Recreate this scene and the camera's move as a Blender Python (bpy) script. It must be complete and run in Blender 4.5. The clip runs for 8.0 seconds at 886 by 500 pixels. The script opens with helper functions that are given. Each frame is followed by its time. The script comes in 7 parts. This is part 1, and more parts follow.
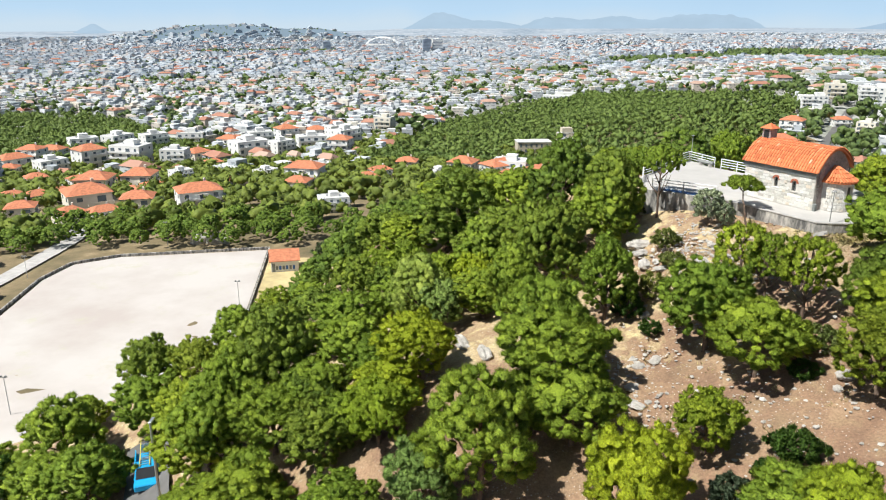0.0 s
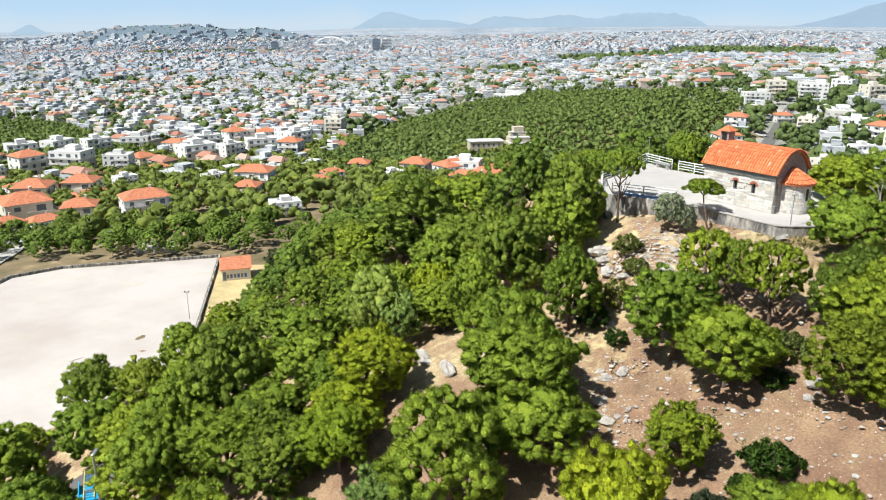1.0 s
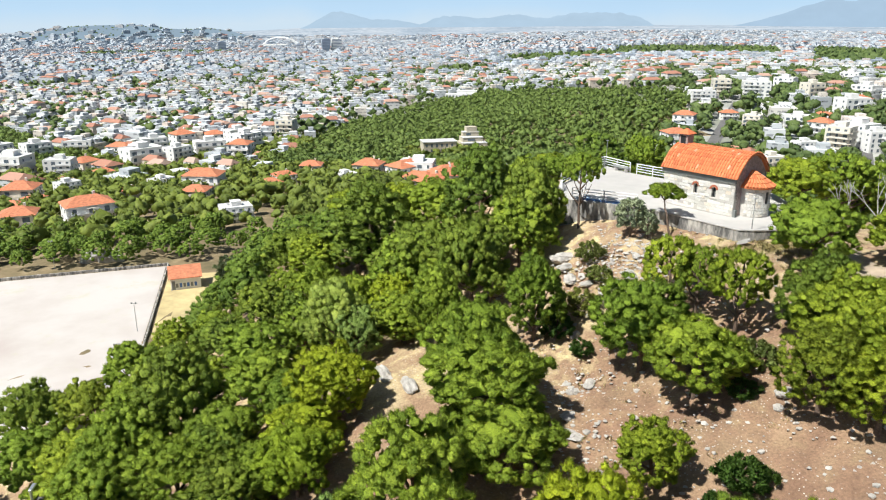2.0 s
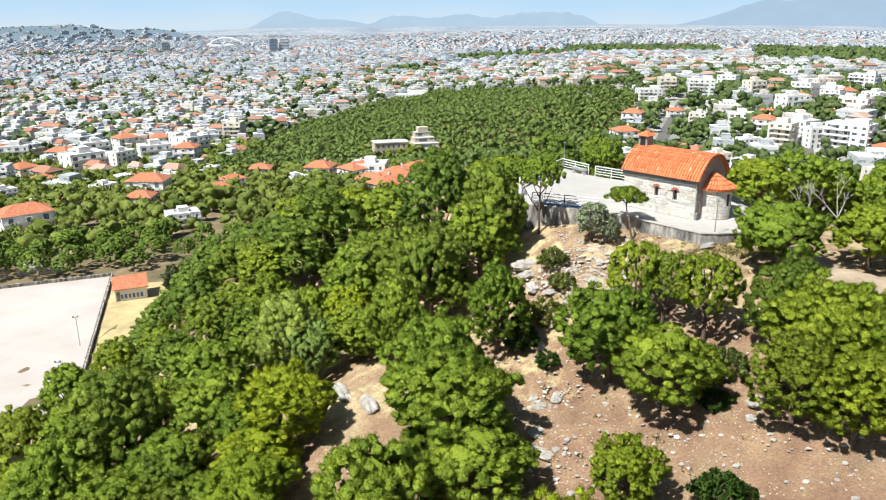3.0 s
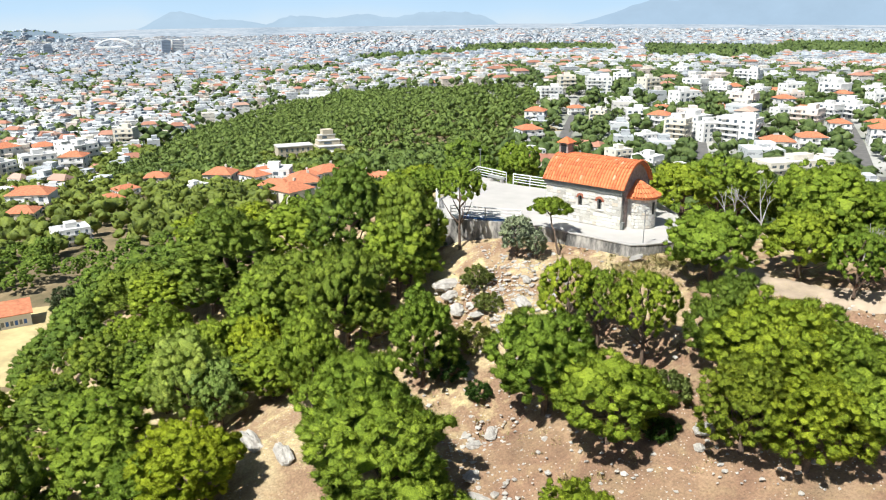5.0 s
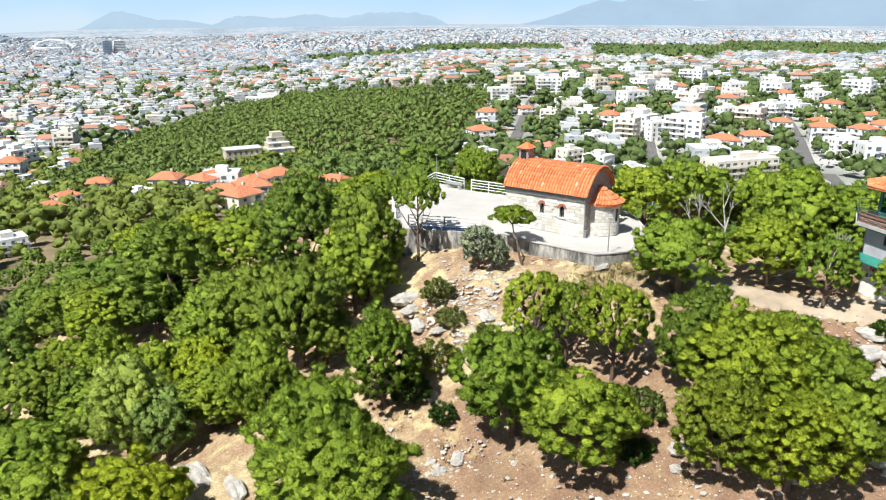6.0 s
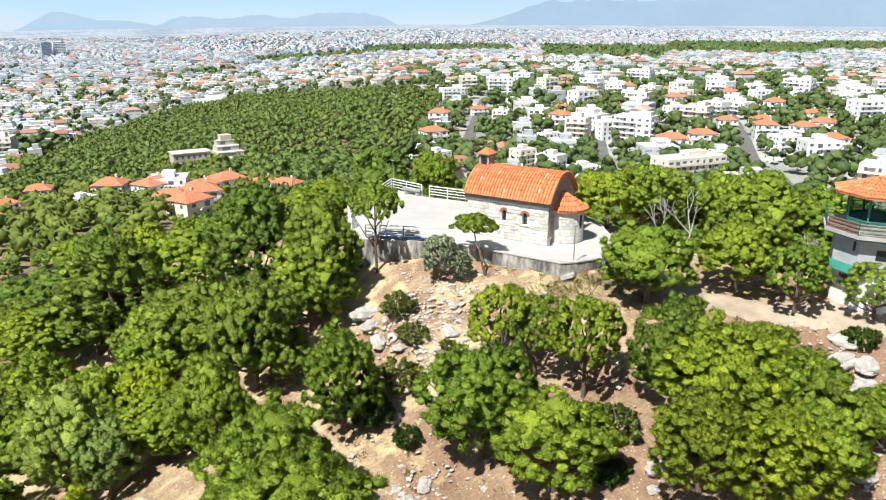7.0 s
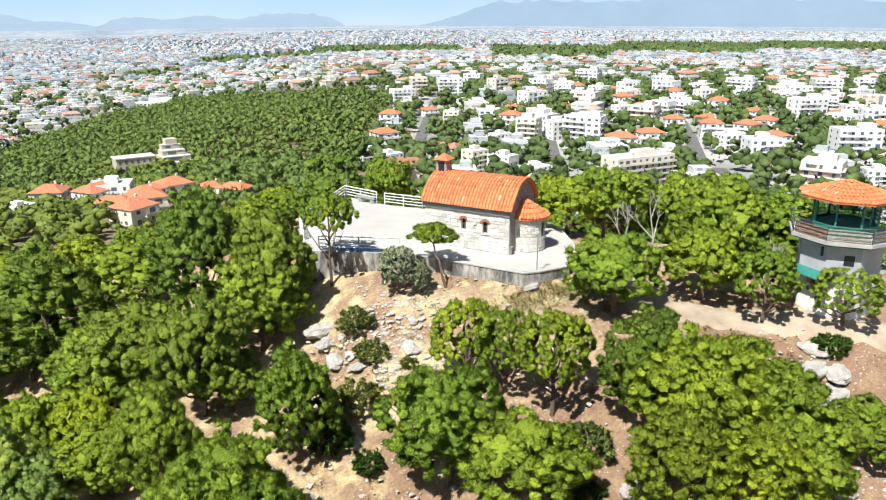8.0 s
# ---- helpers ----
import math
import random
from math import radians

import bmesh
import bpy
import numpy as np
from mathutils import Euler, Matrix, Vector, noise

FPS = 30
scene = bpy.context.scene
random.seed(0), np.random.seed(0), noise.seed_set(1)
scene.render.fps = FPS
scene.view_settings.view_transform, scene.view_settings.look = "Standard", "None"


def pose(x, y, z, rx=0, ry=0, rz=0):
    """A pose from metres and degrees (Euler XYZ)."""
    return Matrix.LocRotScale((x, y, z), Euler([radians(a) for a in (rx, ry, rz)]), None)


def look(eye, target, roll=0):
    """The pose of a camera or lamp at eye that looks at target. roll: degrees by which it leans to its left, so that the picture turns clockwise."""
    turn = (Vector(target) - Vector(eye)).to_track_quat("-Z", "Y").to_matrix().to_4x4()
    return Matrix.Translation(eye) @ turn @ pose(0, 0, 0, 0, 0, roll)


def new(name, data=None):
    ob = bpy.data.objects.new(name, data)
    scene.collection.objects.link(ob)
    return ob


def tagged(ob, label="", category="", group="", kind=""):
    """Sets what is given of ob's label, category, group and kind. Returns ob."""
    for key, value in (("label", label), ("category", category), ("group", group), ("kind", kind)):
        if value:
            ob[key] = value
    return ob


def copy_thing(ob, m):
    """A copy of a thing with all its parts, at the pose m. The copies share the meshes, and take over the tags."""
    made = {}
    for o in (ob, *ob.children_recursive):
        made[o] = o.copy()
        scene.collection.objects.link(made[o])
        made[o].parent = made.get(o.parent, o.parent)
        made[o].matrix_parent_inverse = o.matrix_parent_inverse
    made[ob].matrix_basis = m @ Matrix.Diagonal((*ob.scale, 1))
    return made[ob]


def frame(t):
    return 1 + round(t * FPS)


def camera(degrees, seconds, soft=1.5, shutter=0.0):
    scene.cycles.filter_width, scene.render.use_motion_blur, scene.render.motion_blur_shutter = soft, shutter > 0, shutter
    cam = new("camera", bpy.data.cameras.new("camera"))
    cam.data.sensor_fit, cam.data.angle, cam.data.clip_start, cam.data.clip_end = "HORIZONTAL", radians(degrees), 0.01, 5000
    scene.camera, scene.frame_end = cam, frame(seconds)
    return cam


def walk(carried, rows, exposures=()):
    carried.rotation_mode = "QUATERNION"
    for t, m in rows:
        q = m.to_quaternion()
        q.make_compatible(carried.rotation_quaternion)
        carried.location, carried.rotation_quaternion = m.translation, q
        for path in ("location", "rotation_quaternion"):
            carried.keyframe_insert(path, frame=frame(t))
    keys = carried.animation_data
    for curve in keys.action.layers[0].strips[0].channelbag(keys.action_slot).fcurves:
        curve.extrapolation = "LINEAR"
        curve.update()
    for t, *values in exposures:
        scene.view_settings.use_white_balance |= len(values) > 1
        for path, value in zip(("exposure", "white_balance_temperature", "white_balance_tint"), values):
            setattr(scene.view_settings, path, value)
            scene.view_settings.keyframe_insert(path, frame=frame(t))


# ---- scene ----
cam = camera(61.9, 8.0, soft=1.1)
PATH = [
    (0, (0.288, -0.559, 19.357), (0.286, 1.347, 18.749), 0.3),
    (0.5, (0.107, 0.462, 19.487), (0.165, 2.367, 18.879), 0.2),
    (1, (-0.016, 1.589, 19.609), (0.106, 3.49, 19.0), 0.1),
    (1.5, (-0.136, 2.543, 19.732), (0.046, 4.439, 19.123), 0.1),
    (3, (-0.179, 5.885, 19.834), (0.189, 7.753, 19.224), 0.0),
    (3.5, (-0.131, 6.886, 19.841), (0.295, 8.743, 19.232), 0.0),
    (4, (-0.046, 7.998, 19.907), (0.442, 9.84, 19.297), -0.0),
    (4.5, (0.124, 9.119, 19.948), (0.669, 10.944, 19.337), -0.1),
    (6, (0.769, 12.694, 20.028), (1.492, 14.456, 19.418), 0.0),
    (6.5, (1.005, 13.777, 20.044), (1.783, 15.516, 19.434), -0.0),
    (7, (1.3, 14.898, 20.051), (2.136, 16.61, 19.442), -0.0),
    (7.5, (1.622, 15.927, 20.048), (2.512, 17.611, 19.44), -0.0),
    (8, (2.005, 16.997, 20.046), (2.953, 18.65, 19.439), -0.0),
]
walk(cam, [(t, look(eye, target, roll)) for t, eye, target, roll in PATH], [(0, 0.56, 6450, 7), (2, 0.60, 6450, 7), (8, 0.74, 6450, 7)])

# ---- daylight: high summer sun, clear hazy sky ----
SUN_WAY = Vector((-0.49, -0.25, 0.83)).normalized()
world = bpy.data.worlds.new("sky")
scene.world = world
world.use_nodes = True
wn, wl = world.node_tree.nodes, world.node_tree.links
wn.clear()
w_out = wn.new("ShaderNodeOutputWorld")
w_bg = wn.new("ShaderNodeBackground")
w_sky = wn.new("ShaderNodeTexSky")
w_sky.sky_type = "NISHITA"
w_sky.sun_disc = False
w_sky.sun_elevation = math.asin(SUN_WAY.z)
w_sky.sun_rotation = math.atan2(SUN_WAY.x, SUN_WAY.y)
w_sky.altitude = 300
w_sky.air_density = 1.0
w_sky.dust_density = 1.2
w_bg.inputs["Strength"].default_value = 0.056
wl.new(w_sky.outputs[0], w_bg.inputs[0])
wl.new(w_bg.outputs[0], w_out.inputs[0])
sun = new("sun", bpy.data.lights.new("sun", "SUN"))
sun.data.energy = 5.0
sun.data.angle = radians(0.5)
sun.data.color = (1.0, 0.975, 0.93)
sun.matrix_world = look(SUN_WAY * 300, (0, 0, 0))

# ---- materials ----
class Mat:
    """A small builder of node materials."""

    def __init__(self, name, rough=0.8, metal=0.0):
        self.m = bpy.data.materials.new(name)
        self.m.use_nodes = True
        self.t = self.m.node_tree
        self.b = self.t.nodes["Principled BSDF"]
        self.b.inputs["Roughness"].default_value = rough
        self.b.inputs["Metallic"].default_value = metal
        self.co = self.t.nodes.new("ShaderNodeTexCoord")

    def node(self, kind, **values):
        n = self.t.nodes.new(kind)
        for key, v in values.items():
            n.inputs[key.replace("_", " ")].default_value = v
        return n

    def link(self, a, b):
        self.t.links.new(a, b)

    def noise(self, scale, detail=4.0, rough=0.6, space="Object"):
        n = self.node("ShaderNodeTexNoise", Scale=scale, Detail=detail, Roughness=rough)
        self.link(self.co.outputs[space], n.inputs["Vector"])
        return n.outputs["Fac"]

    def ramp(self, fac, stops):
        n = self.t.nodes.new("ShaderNodeValToRGB")
        e = n.color_ramp.elements
        while len(e) < len(stops):
            e.new(0.5)
        for el, (p, c) in zip(e, stops):
            el.position = p
            el.color = (*c, 1) if len(c) == 3 else c
        self.link(fac, n.inputs[0])
        return n.outputs[0]

    def mix(self, fac, a, b, mode="MIX"):
        n = self.t.nodes.new("ShaderNodeMix")
        n.data_type = "RGBA"
        n.blend_type = mode
        for sock, v in ((n.inputs[0], fac), (n.inputs[6], a), (n.inputs[7], b)):
            if hasattr(v, "is_output"):
                self.link(v, sock)
            elif isinstance(v, (int, float)):
                sock.default_value = v
            else:
                sock.default_value = (*v, 1)
        return n.outputs[2]

    def maths(self, op, a, b=0.0):
        n = self.t.nodes.new("ShaderNodeMath")
        n.operation = op
        for sock, v in zip(n.inputs, (a, b)):
            if hasattr(v, "is_output"):
                self.link(v, sock)
            else:
                sock.default_value = v
        return n.outputs[0]

    def island(self):
        return self.t.nodes.new("ShaderNodeNewGeometry").outputs["Random Per Island"]

    def object_random(self):
        return self.t.nodes.new("ShaderNodeObjectInfo").outputs["Random"]

    def colour(self, c):
        if hasattr(c, "is_output"):
            self.link(c, self.b.inputs["Base Color"])
        else:
            self.b.inputs["Base Color"].default_value = (*c, 1)
        return self

    def bump(self, height, strength=0.5, distance=0.05):
        n = self.node("ShaderNodeBump", Strength=strength, Distance=distance)
        self.link(height, n.inputs["Height"])
        self.link(n.outputs[0], self.b.inputs["Normal"])
        return self


def plain_mat(name, c, rough=0.7, metal=0.0, vary=0.25, scale=3.0, bump=0.2):
    """A painted or plain surface with soft stains and fine relief."""
    k = Mat(name, rough, metal)
    lo = tuple(v * (1 - vary) for v in c)
    hi = tuple(min(1, v * (1 + vary * 0.5)) for v in c)
    fac = k.noise(scale, 6)
    k.colour(k.ramp(fac, [(0.3, lo), (0.7, hi)]))
    k.bump(k.noise(scale * 8, 4), bump, 0.02)
    return k.m


def foliage_mat(name, dark, light, through_light=0.3):
    """Needles or leaves: each tuft differs, each tree differs, light comes through."""
    k = Mat(name, 0.55)
    c = k.ramp(k.island(), [(0.0, dark), (1.0, light)])
    tree = k.ramp(k.object_random(), [(0.0, (0.76, 0.85, 0.92)), (0.45, (0.96, 0.98, 1.0)), (0.8, (1.06, 1.03, 0.92)), (1.0, (1.20, 1.10, 0.82))])
    c = k.mix(1.0, c, tree, "MULTIPLY")
    grain = k.ramp(k.noise(13.0, 4, 0.75), [(0.36, (0.58, 0.62, 0.60)), (0.62, (1.22, 1.2, 1.1))])
    c = k.mix(1.0, c, grain, "MULTIPLY")
    patch = k.ramp(k.noise(0.7, 3), [(0.35, (0.84, 0.88, 0.88)), (0.65, (1.10, 1.07, 0.95))])
    c = k.mix(1.0, c, patch, "MULTIPLY")
    k.colour(c)
    k.b.inputs["Specular IOR Level"].default_value = 0.25
    k.bump(k.noise(11.0, 4, 0.7), 0.8, 0.12)
    tr = k.node("ShaderNodeBsdfTranslucent")
    k.link(c, tr.inputs["Color"])
    mx = k.node("ShaderNodeMixShader", Fac=through_light)
    out = k.t.nodes["Material Output"]
    k.link(k.b.outputs[0], mx.inputs[1])
    k.link(tr.outputs[0], mx.inputs[2])
    k.link(mx.outputs[0], out.inputs[0])
    return k.m


PINE = foliage_mat("pine_needles", (0.200, 0.285, 0.030), (0.390, 0.490, 0.056), 0.30)
PINE_BRIGHT = foliage_mat("young_pine_needles", (0.290, 0.365, 0.024), (0.500, 0.585, 0.046), 0.32)
PINE_BLUE = foliage_mat("blue_green_pine_needles", (0.225, 0.320, 0.075), (0.400, 0.510, 0.140), 0.32)
PINE_DARK = foliage_mat("old_pine_needles", (0.150, 0.218, 0.028), (0.295, 0.375, 0.052), 0.28)
PINE_FAR = foliage_mat("pine_canopy", (0.145, 0.200, 0.048), (0.235, 0.295, 0.074), 0.24)
GARDEN_PINE = foliage_mat("garden_pine_needles", (0.105, 0.150, 0.036), (0.195, 0.255, 0.062), 0.22)
CITY_TREE = foliage_mat("street_tree_leaves", (0.080, 0.120, 0.038), (0.165, 0.215, 0.070), 0.18)
OLIVE = foliage_mat("olive_leaves", (0.40, 0.46, 0.30), (0.66, 0.72, 0.52))
SHRUB = foliage_mat("shrub_leaves", (0.06, 0.13, 0.02), (0.15, 0.26, 0.04))
GREY_SHRUB = foliage_mat("grey_shrub_leaves", (0.08, 0.12, 0.07), (0.17, 0.22, 0.14))
DRY_SHRUB = foliage_mat("dry_shrub_leaves", (0.20, 0.24, 0.05), (0.40, 0.44, 0.13))
BARK = plain_mat("pine_bark", (0.16, 0.11, 0.08), 0.95, 0, 0.5, 5, 0.8)
DEAD_WOOD = plain_mat("dead_grey_wood", (0.42, 0.40, 0.38), 0.9, 0, 0.4, 5, 0.6)


def soil_mat():
    k = Mat("dry_soil", 0.95)
    base = k.ramp(k.noise(0.22, 6, 0.65), [(0.30, (0.24, 0.140, 0.085)), (0.46, (0.33, 0.215, 0.130)), (0.58, (0.50, 0.385, 0.22)), (0.72, (0.62, 0.52, 0.32))])
    grass = k.ramp(k.noise(0.9, 5), [(0.52, (0, 0, 0)), (0.68, (1, 1, 1))])
    c = k.mix(grass, base, (0.62, 0.51, 0.27))
    sep = k.t.nodes.new("ShaderNodeSeparateXYZ")
    k.link(k.co.outputs["Object"], sep.inputs[0])
    wav = k.maths("ADD", sep.outputs["Y"], k.maths("MULTIPLY", k.noise(0.12, 3), 14.0))
    red = k.ramp(k.maths("DIVIDE", wav, 100.0), [(0.46, (1, 1, 1)), (0.54, (0, 0, 0))])
    c = k.mix(k.maths("MULTIPLY", red, 0.75), c, k.ramp(k.noise(0.5, 6), [(0.3, (0.17, 0.095, 0.06)), (0.7, (0.34, 0.20, 0.125))]))
    vor = k.node("ShaderNodeTexVoronoi", Scale=4.5)
    k.link(k.co.outputs["Object"], vor.inputs["Vector"])
    spots = k.ramp(vor.outputs["Distance"], [(0.10, (1, 1, 1)), (0.22, (0, 0, 0))])
    where = k.ramp(k.noise(0.35, 4), [(0.42, (0, 0, 0)), (0.56, (1, 1, 1))])
    stone = k.mix(1.0, spots, where, "MULTIPLY")
    c = k.mix(stone, c, (0.68, 0.63, 0.56))
    grain = k.ramp(k.noise(7, 5), [(0.3, (0.72, 0.72, 0.72)), (0.7, (1.2, 1.2, 1.2))])
    k.colour(k.mix(1.0, c, grain, "MULTIPLY"))
    k.bump(k.noise(3.0, 8, 0.7), 0.9, 0.25)
    return k.m


SOIL = soil_mat()


def litter_mat():
    k = Mat("forest_floor", 0.95)
    k.colour(k.ramp(k.noise(0.15, 6), [(0.3, (0.10, 0.085, 0.04)), (0.55, (0.20, 0.15, 0.08)), (0.75, (0.34, 0.26, 0.15))]))
    k.bump(k.noise(1.0, 6), 0.6, 0.3)
    return k.m


LITTER = litter_mat()


def city_ground_mat():
    k = Mat("city_ground", 0.95)
    n = k.noise(0.012, 6, 0.65)
    c = k.ramp(n, [(0.35, (0.14, 0.16, 0.10)), (0.5, (0.27, 0.27, 0.24)), (0.65, (0.42, 0.41, 0.39))])
    k.colour(c)
    return k.m


CITY_GROUND = city_ground_mat()
ASPHALT = plain_mat("asphalt", (0.13, 0.125, 0.12), 0.9, 0, 0.3, 0.3, 0.3)


def pitch_mat():
    k = Mat("white_sand_pitch", 0.95)
    c = k.ramp(k.noise(0.05, 5, 0.6), [(0.35, (0.40, 0.35, 0.32)), (0.6, (0.475, 0.44, 0.41))])
    dark = k.ramp(k.noise(0.16, 8, 0.75), [(0.56, (0, 0, 0)), (0.66, (1, 1, 1))])
    c = k.mix(k.maths("MULTIPLY", dark, 0.5), c, (0.42, 0.40, 0.28))
    k.colour(c)
    k.bump(k.noise(1.2, 6), 0.3, 0.05)
    return k.m


PITCH = pitch_mat()
DRY_GRASS = plain_mat("dry_grass_field", (0.50, 0.40, 0.20), 0.95, 0, 0.35, 0.25, 0.5)
CONCRETE = plain_mat("pale_concrete", (0.42, 0.40, 0.38), 0.9, 0, 0.25, 0.8, 0.2)
PAVING = plain_mat("pale_terrace_paving", (0.43, 0.41, 0.385), 0.9, 0, 0.12, 0.5, 0.15)

# ---- mesh helpers ----
def smooth(a, b, v):
    s = np.clip((v - a) / (b - a), 0, 1)
    return s * s * (3 - 2 * s)


def mesh_of(name, verts, faces, mats=(), slots=None, shade=False):
    me = bpy.data.meshes.new(name)
    me.from_pydata(np.asarray(verts).tolist(), [], faces if isinstance(faces, list) else faces.tolist())
    for m in mats:
        me.materials.append(m)
    if slots is not None:
        me.polygons.foreach_set("material_index", np.asarray(slots, dtype=np.int32))
    if shade:
        me.polygons.foreach_set("use_smooth", np.ones(len(me.polygons), dtype=bool))
    me.update()
    return me


def part(name, bm, material, parent, label="", at=None):
    """Links a bmesh or a mesh as one mesh object under a thing or under a part."""
    if isinstance(bm, bmesh.types.BMesh):
        me = bpy.data.meshes.new(name)
        bmesh.ops.recalc_face_normals(bm, faces=bm.faces)
        bm.to_mesh(me)
        bm.free()
    else:
        me = bm
    if material is not None and not me.materials:
        me.materials.append(material)
    ob = new(name, me)
    ob.parent = parent
    if at is not None:
        ob.matrix_basis = at
    if label:
        tagged(ob, label)
    return ob


def thing(name, m, label, category, group="", kind=""):
    ob = new(name)
    ob.empty_display_size = 0.3
    ob.matrix_basis = m
    return tagged(ob, label, category, group, kind)


def box(bm, x0, x1, y0, y1, z0, z1, bevel=0.0):
    r = bmesh.ops.create_cube(bm, size=1.0, matrix=Matrix.Translation(((x0 + x1) / 2, (y0 + y1) / 2, (z0 + z1) / 2)) @ Matrix.Diagonal((x1 - x0, y1 - y0, z1 - z0, 1)))
    if bevel:
        edges = list({e for v in r["verts"] for e in v.link_edges})
        bmesh.ops.bevel(bm, geom=edges, offset=bevel, segments=1, affect="EDGES")
    return bm


def tube(bm, a, b, ra, rb=None, n=8):
    """A tapered round bar from a to b."""
    a, b = Vector(a), Vector(b)
    rb = ra if rb is None else rb
    turn = (b - a).to_track_quat("Z", "Y").to_matrix()
    rings = [[bm.verts.new(c + turn @ Vector((r * math.cos(2 * math.pi * i / n), r * math.sin(2 * math.pi * i / n), 0))) for i in range(n)] for c, r in ((a, ra), (b, rb))]
    for i in range(n):
        j = (i + 1) % n
        bm.faces.new((rings[0][i], rings[0][j], rings[1][j], rings[1][i]))
    bm.faces.new(rings[0][::-1])
    bm.faces.new(rings[1])
    return bm


def prism(bm, outline, z0, z1):
    """An upright slab over a plan outline."""
    lo = [bm.verts.new((x, y, z0)) for x, y in outline]
    hi = [bm.verts.new((x, y, z1)) for x, y in outline]
    n = len(outline)
    for i in range(n):
        j = (i + 1) % n
        bm.faces.new((lo[i], lo[j], hi[j], hi[i]))
    bm.faces.new(lo[::-1])
    bm.faces.new(hi)
    return bm


# ---- the land: a rocky ridge over a plain ----
RIDGE = np.array([(90, 0), (48, 33), (40, 40), (31, 57), (25, 76), (21, 84)], float)
PITCH_A, PITCH_E1, PITCH_E2 = np.array((-43.0, 172.0)), np.array((-0.982, -0.187)), np.array((0.122, -0.993))


def ridge_distance(x, y):
    best = np.full(np.shape(x), 1e9)
    for a, b in zip(RIDGE[:-1], RIDGE[1:]):
        d = b - a
        s = np.clip(((x - a[0]) * d[0] + (y - a[1]) * d[1]) / (d @ d), 0, 1)
        best = np.minimum(best, np.hypot(x - a[0] - s * d[0], y - a[1] - s * d[1]))
    return best


def wobble(x, y):
    return (np.sin(x * 0.21 + 1.3) * np.cos(y * 0.17 + 0.4) + 0.5 * np.sin(x * 0.53 - y * 0.41 + 2.0) + 0.3 * np.sin(x * 1.1 + y * 0.9))


def plain_z(x, y):
    r = np.hypot(x, y)
    th = np.degrees(np.arctan2(x, y))
    left = np.interp(r, (120, 200, 270, 420, 800, 3000, 4900), (-36, -37, -43, -62, -88, -90, -92))
    right = np.interp(r, (60, 150, 260, 420, 600, 800, 1100, 1500, 2600, 4900), (-20, -38, -50, -53, -47, -46, -56, -62, -64, -52))
    left = left + 26 * smooth(3000, 4900, r) * smooth(-8, 0, th)
    for bearing, far, high, wide in ((-17.1, 3150, 37, 220), (-14.2, 3200, 27, 190), (-20.4, 3200, 22, 220), (-8.6, 3150, 32, 120), (-11.2, 3200, 22, 170)):
        left = left + high * np.exp(-((x - far * math.sin(radians(bearing))) ** 2 + (y - far * math.cos(radians(bearing))) ** 2) / wide ** 2)
    return left + (right - left) * smooth(2, 26, th)


def pitch_local(x, y):
    dx, dy = x - PITCH_A[0], y - PITCH_A[1]
    v = (PITCH_E1[0] * dy - PITCH_E1[1] * dx) / (PITCH_E1[0] * PITCH_E2[1] - PITCH_E1[1] * PITCH_E2[0])
    u = (dx - v * PITCH_E2[0]) / PITCH_E1[0]
    return u, v


def ground_z(x, y):
    x, y = np.asarray(x, float), np.asarray(y, float)
    u = ridge_distance(x, y)
    fall = np.interp(u, (0, 6, 10, 17, 20, 23, 36, 45, 60, 100, 200), (0, 0.4, 1.3, 4.7, 5.5, 6.6, 12.5, 16.5, 24, 38, 75))
    crest = 4.6 - 3.0 * smooth(68, 84, y) - 0.30 * np.clip(y - 86, 0, 200)
    hill = crest - fall + 0.18 * wobble(x, y) * smooth(3, 15, u)
    hill = hill - 1.4 * np.exp(-((x - 13.5) ** 2 + (y - 46.5) ** 2) / 45) - 1.7 * np.exp(-((x - 34) ** 2 + (y - 34.5) ** 2) / 30) + 0.8 * np.exp(-((x - 38.5) ** 2 + (y - 39) ** 2) / 14)
    hill = hill + 2.0 * np.exp(-((x + 3) ** 2 / 160 + (y - 45) ** 2 / 90)) - 2.6 * np.exp(-((x - 0.5) ** 2 + (y - 63) ** 2) / 40) + 0.9 * np.exp(-((x - 17.5) ** 2 + (y - 50) ** 2) / 20)
    low = plain_z(x, y)
    k = 4.0
    z = low + np.logaddexp(0, np.clip((hill - low) / k, -40, 200)) * k
    pu, pv = pitch_local(x, y)
    out = np.maximum(np.maximum(-7 - pu, pu - 50), np.maximum(-4 - pv, pv - 95))
    return z + (-36 - z) * smooth(12, 1, out)


def gz(x, y):
    return float(ground_z(x, y))


def spread(lo, hi, step, far):
    """Even steps between lo and hi, then ever longer ones out to far."""
    core = list(np.arange(lo, hi + 1e-6, step))
    up, down, s = [core[-1]], [core[0]], step
    while up[-1] < far or down[-1] > -far:
        s *= 1.09
        up.append(up[-1] + s)
        down.append(down[-1] - s)
    return np.array(down[:0:-1] + core + up[1:])


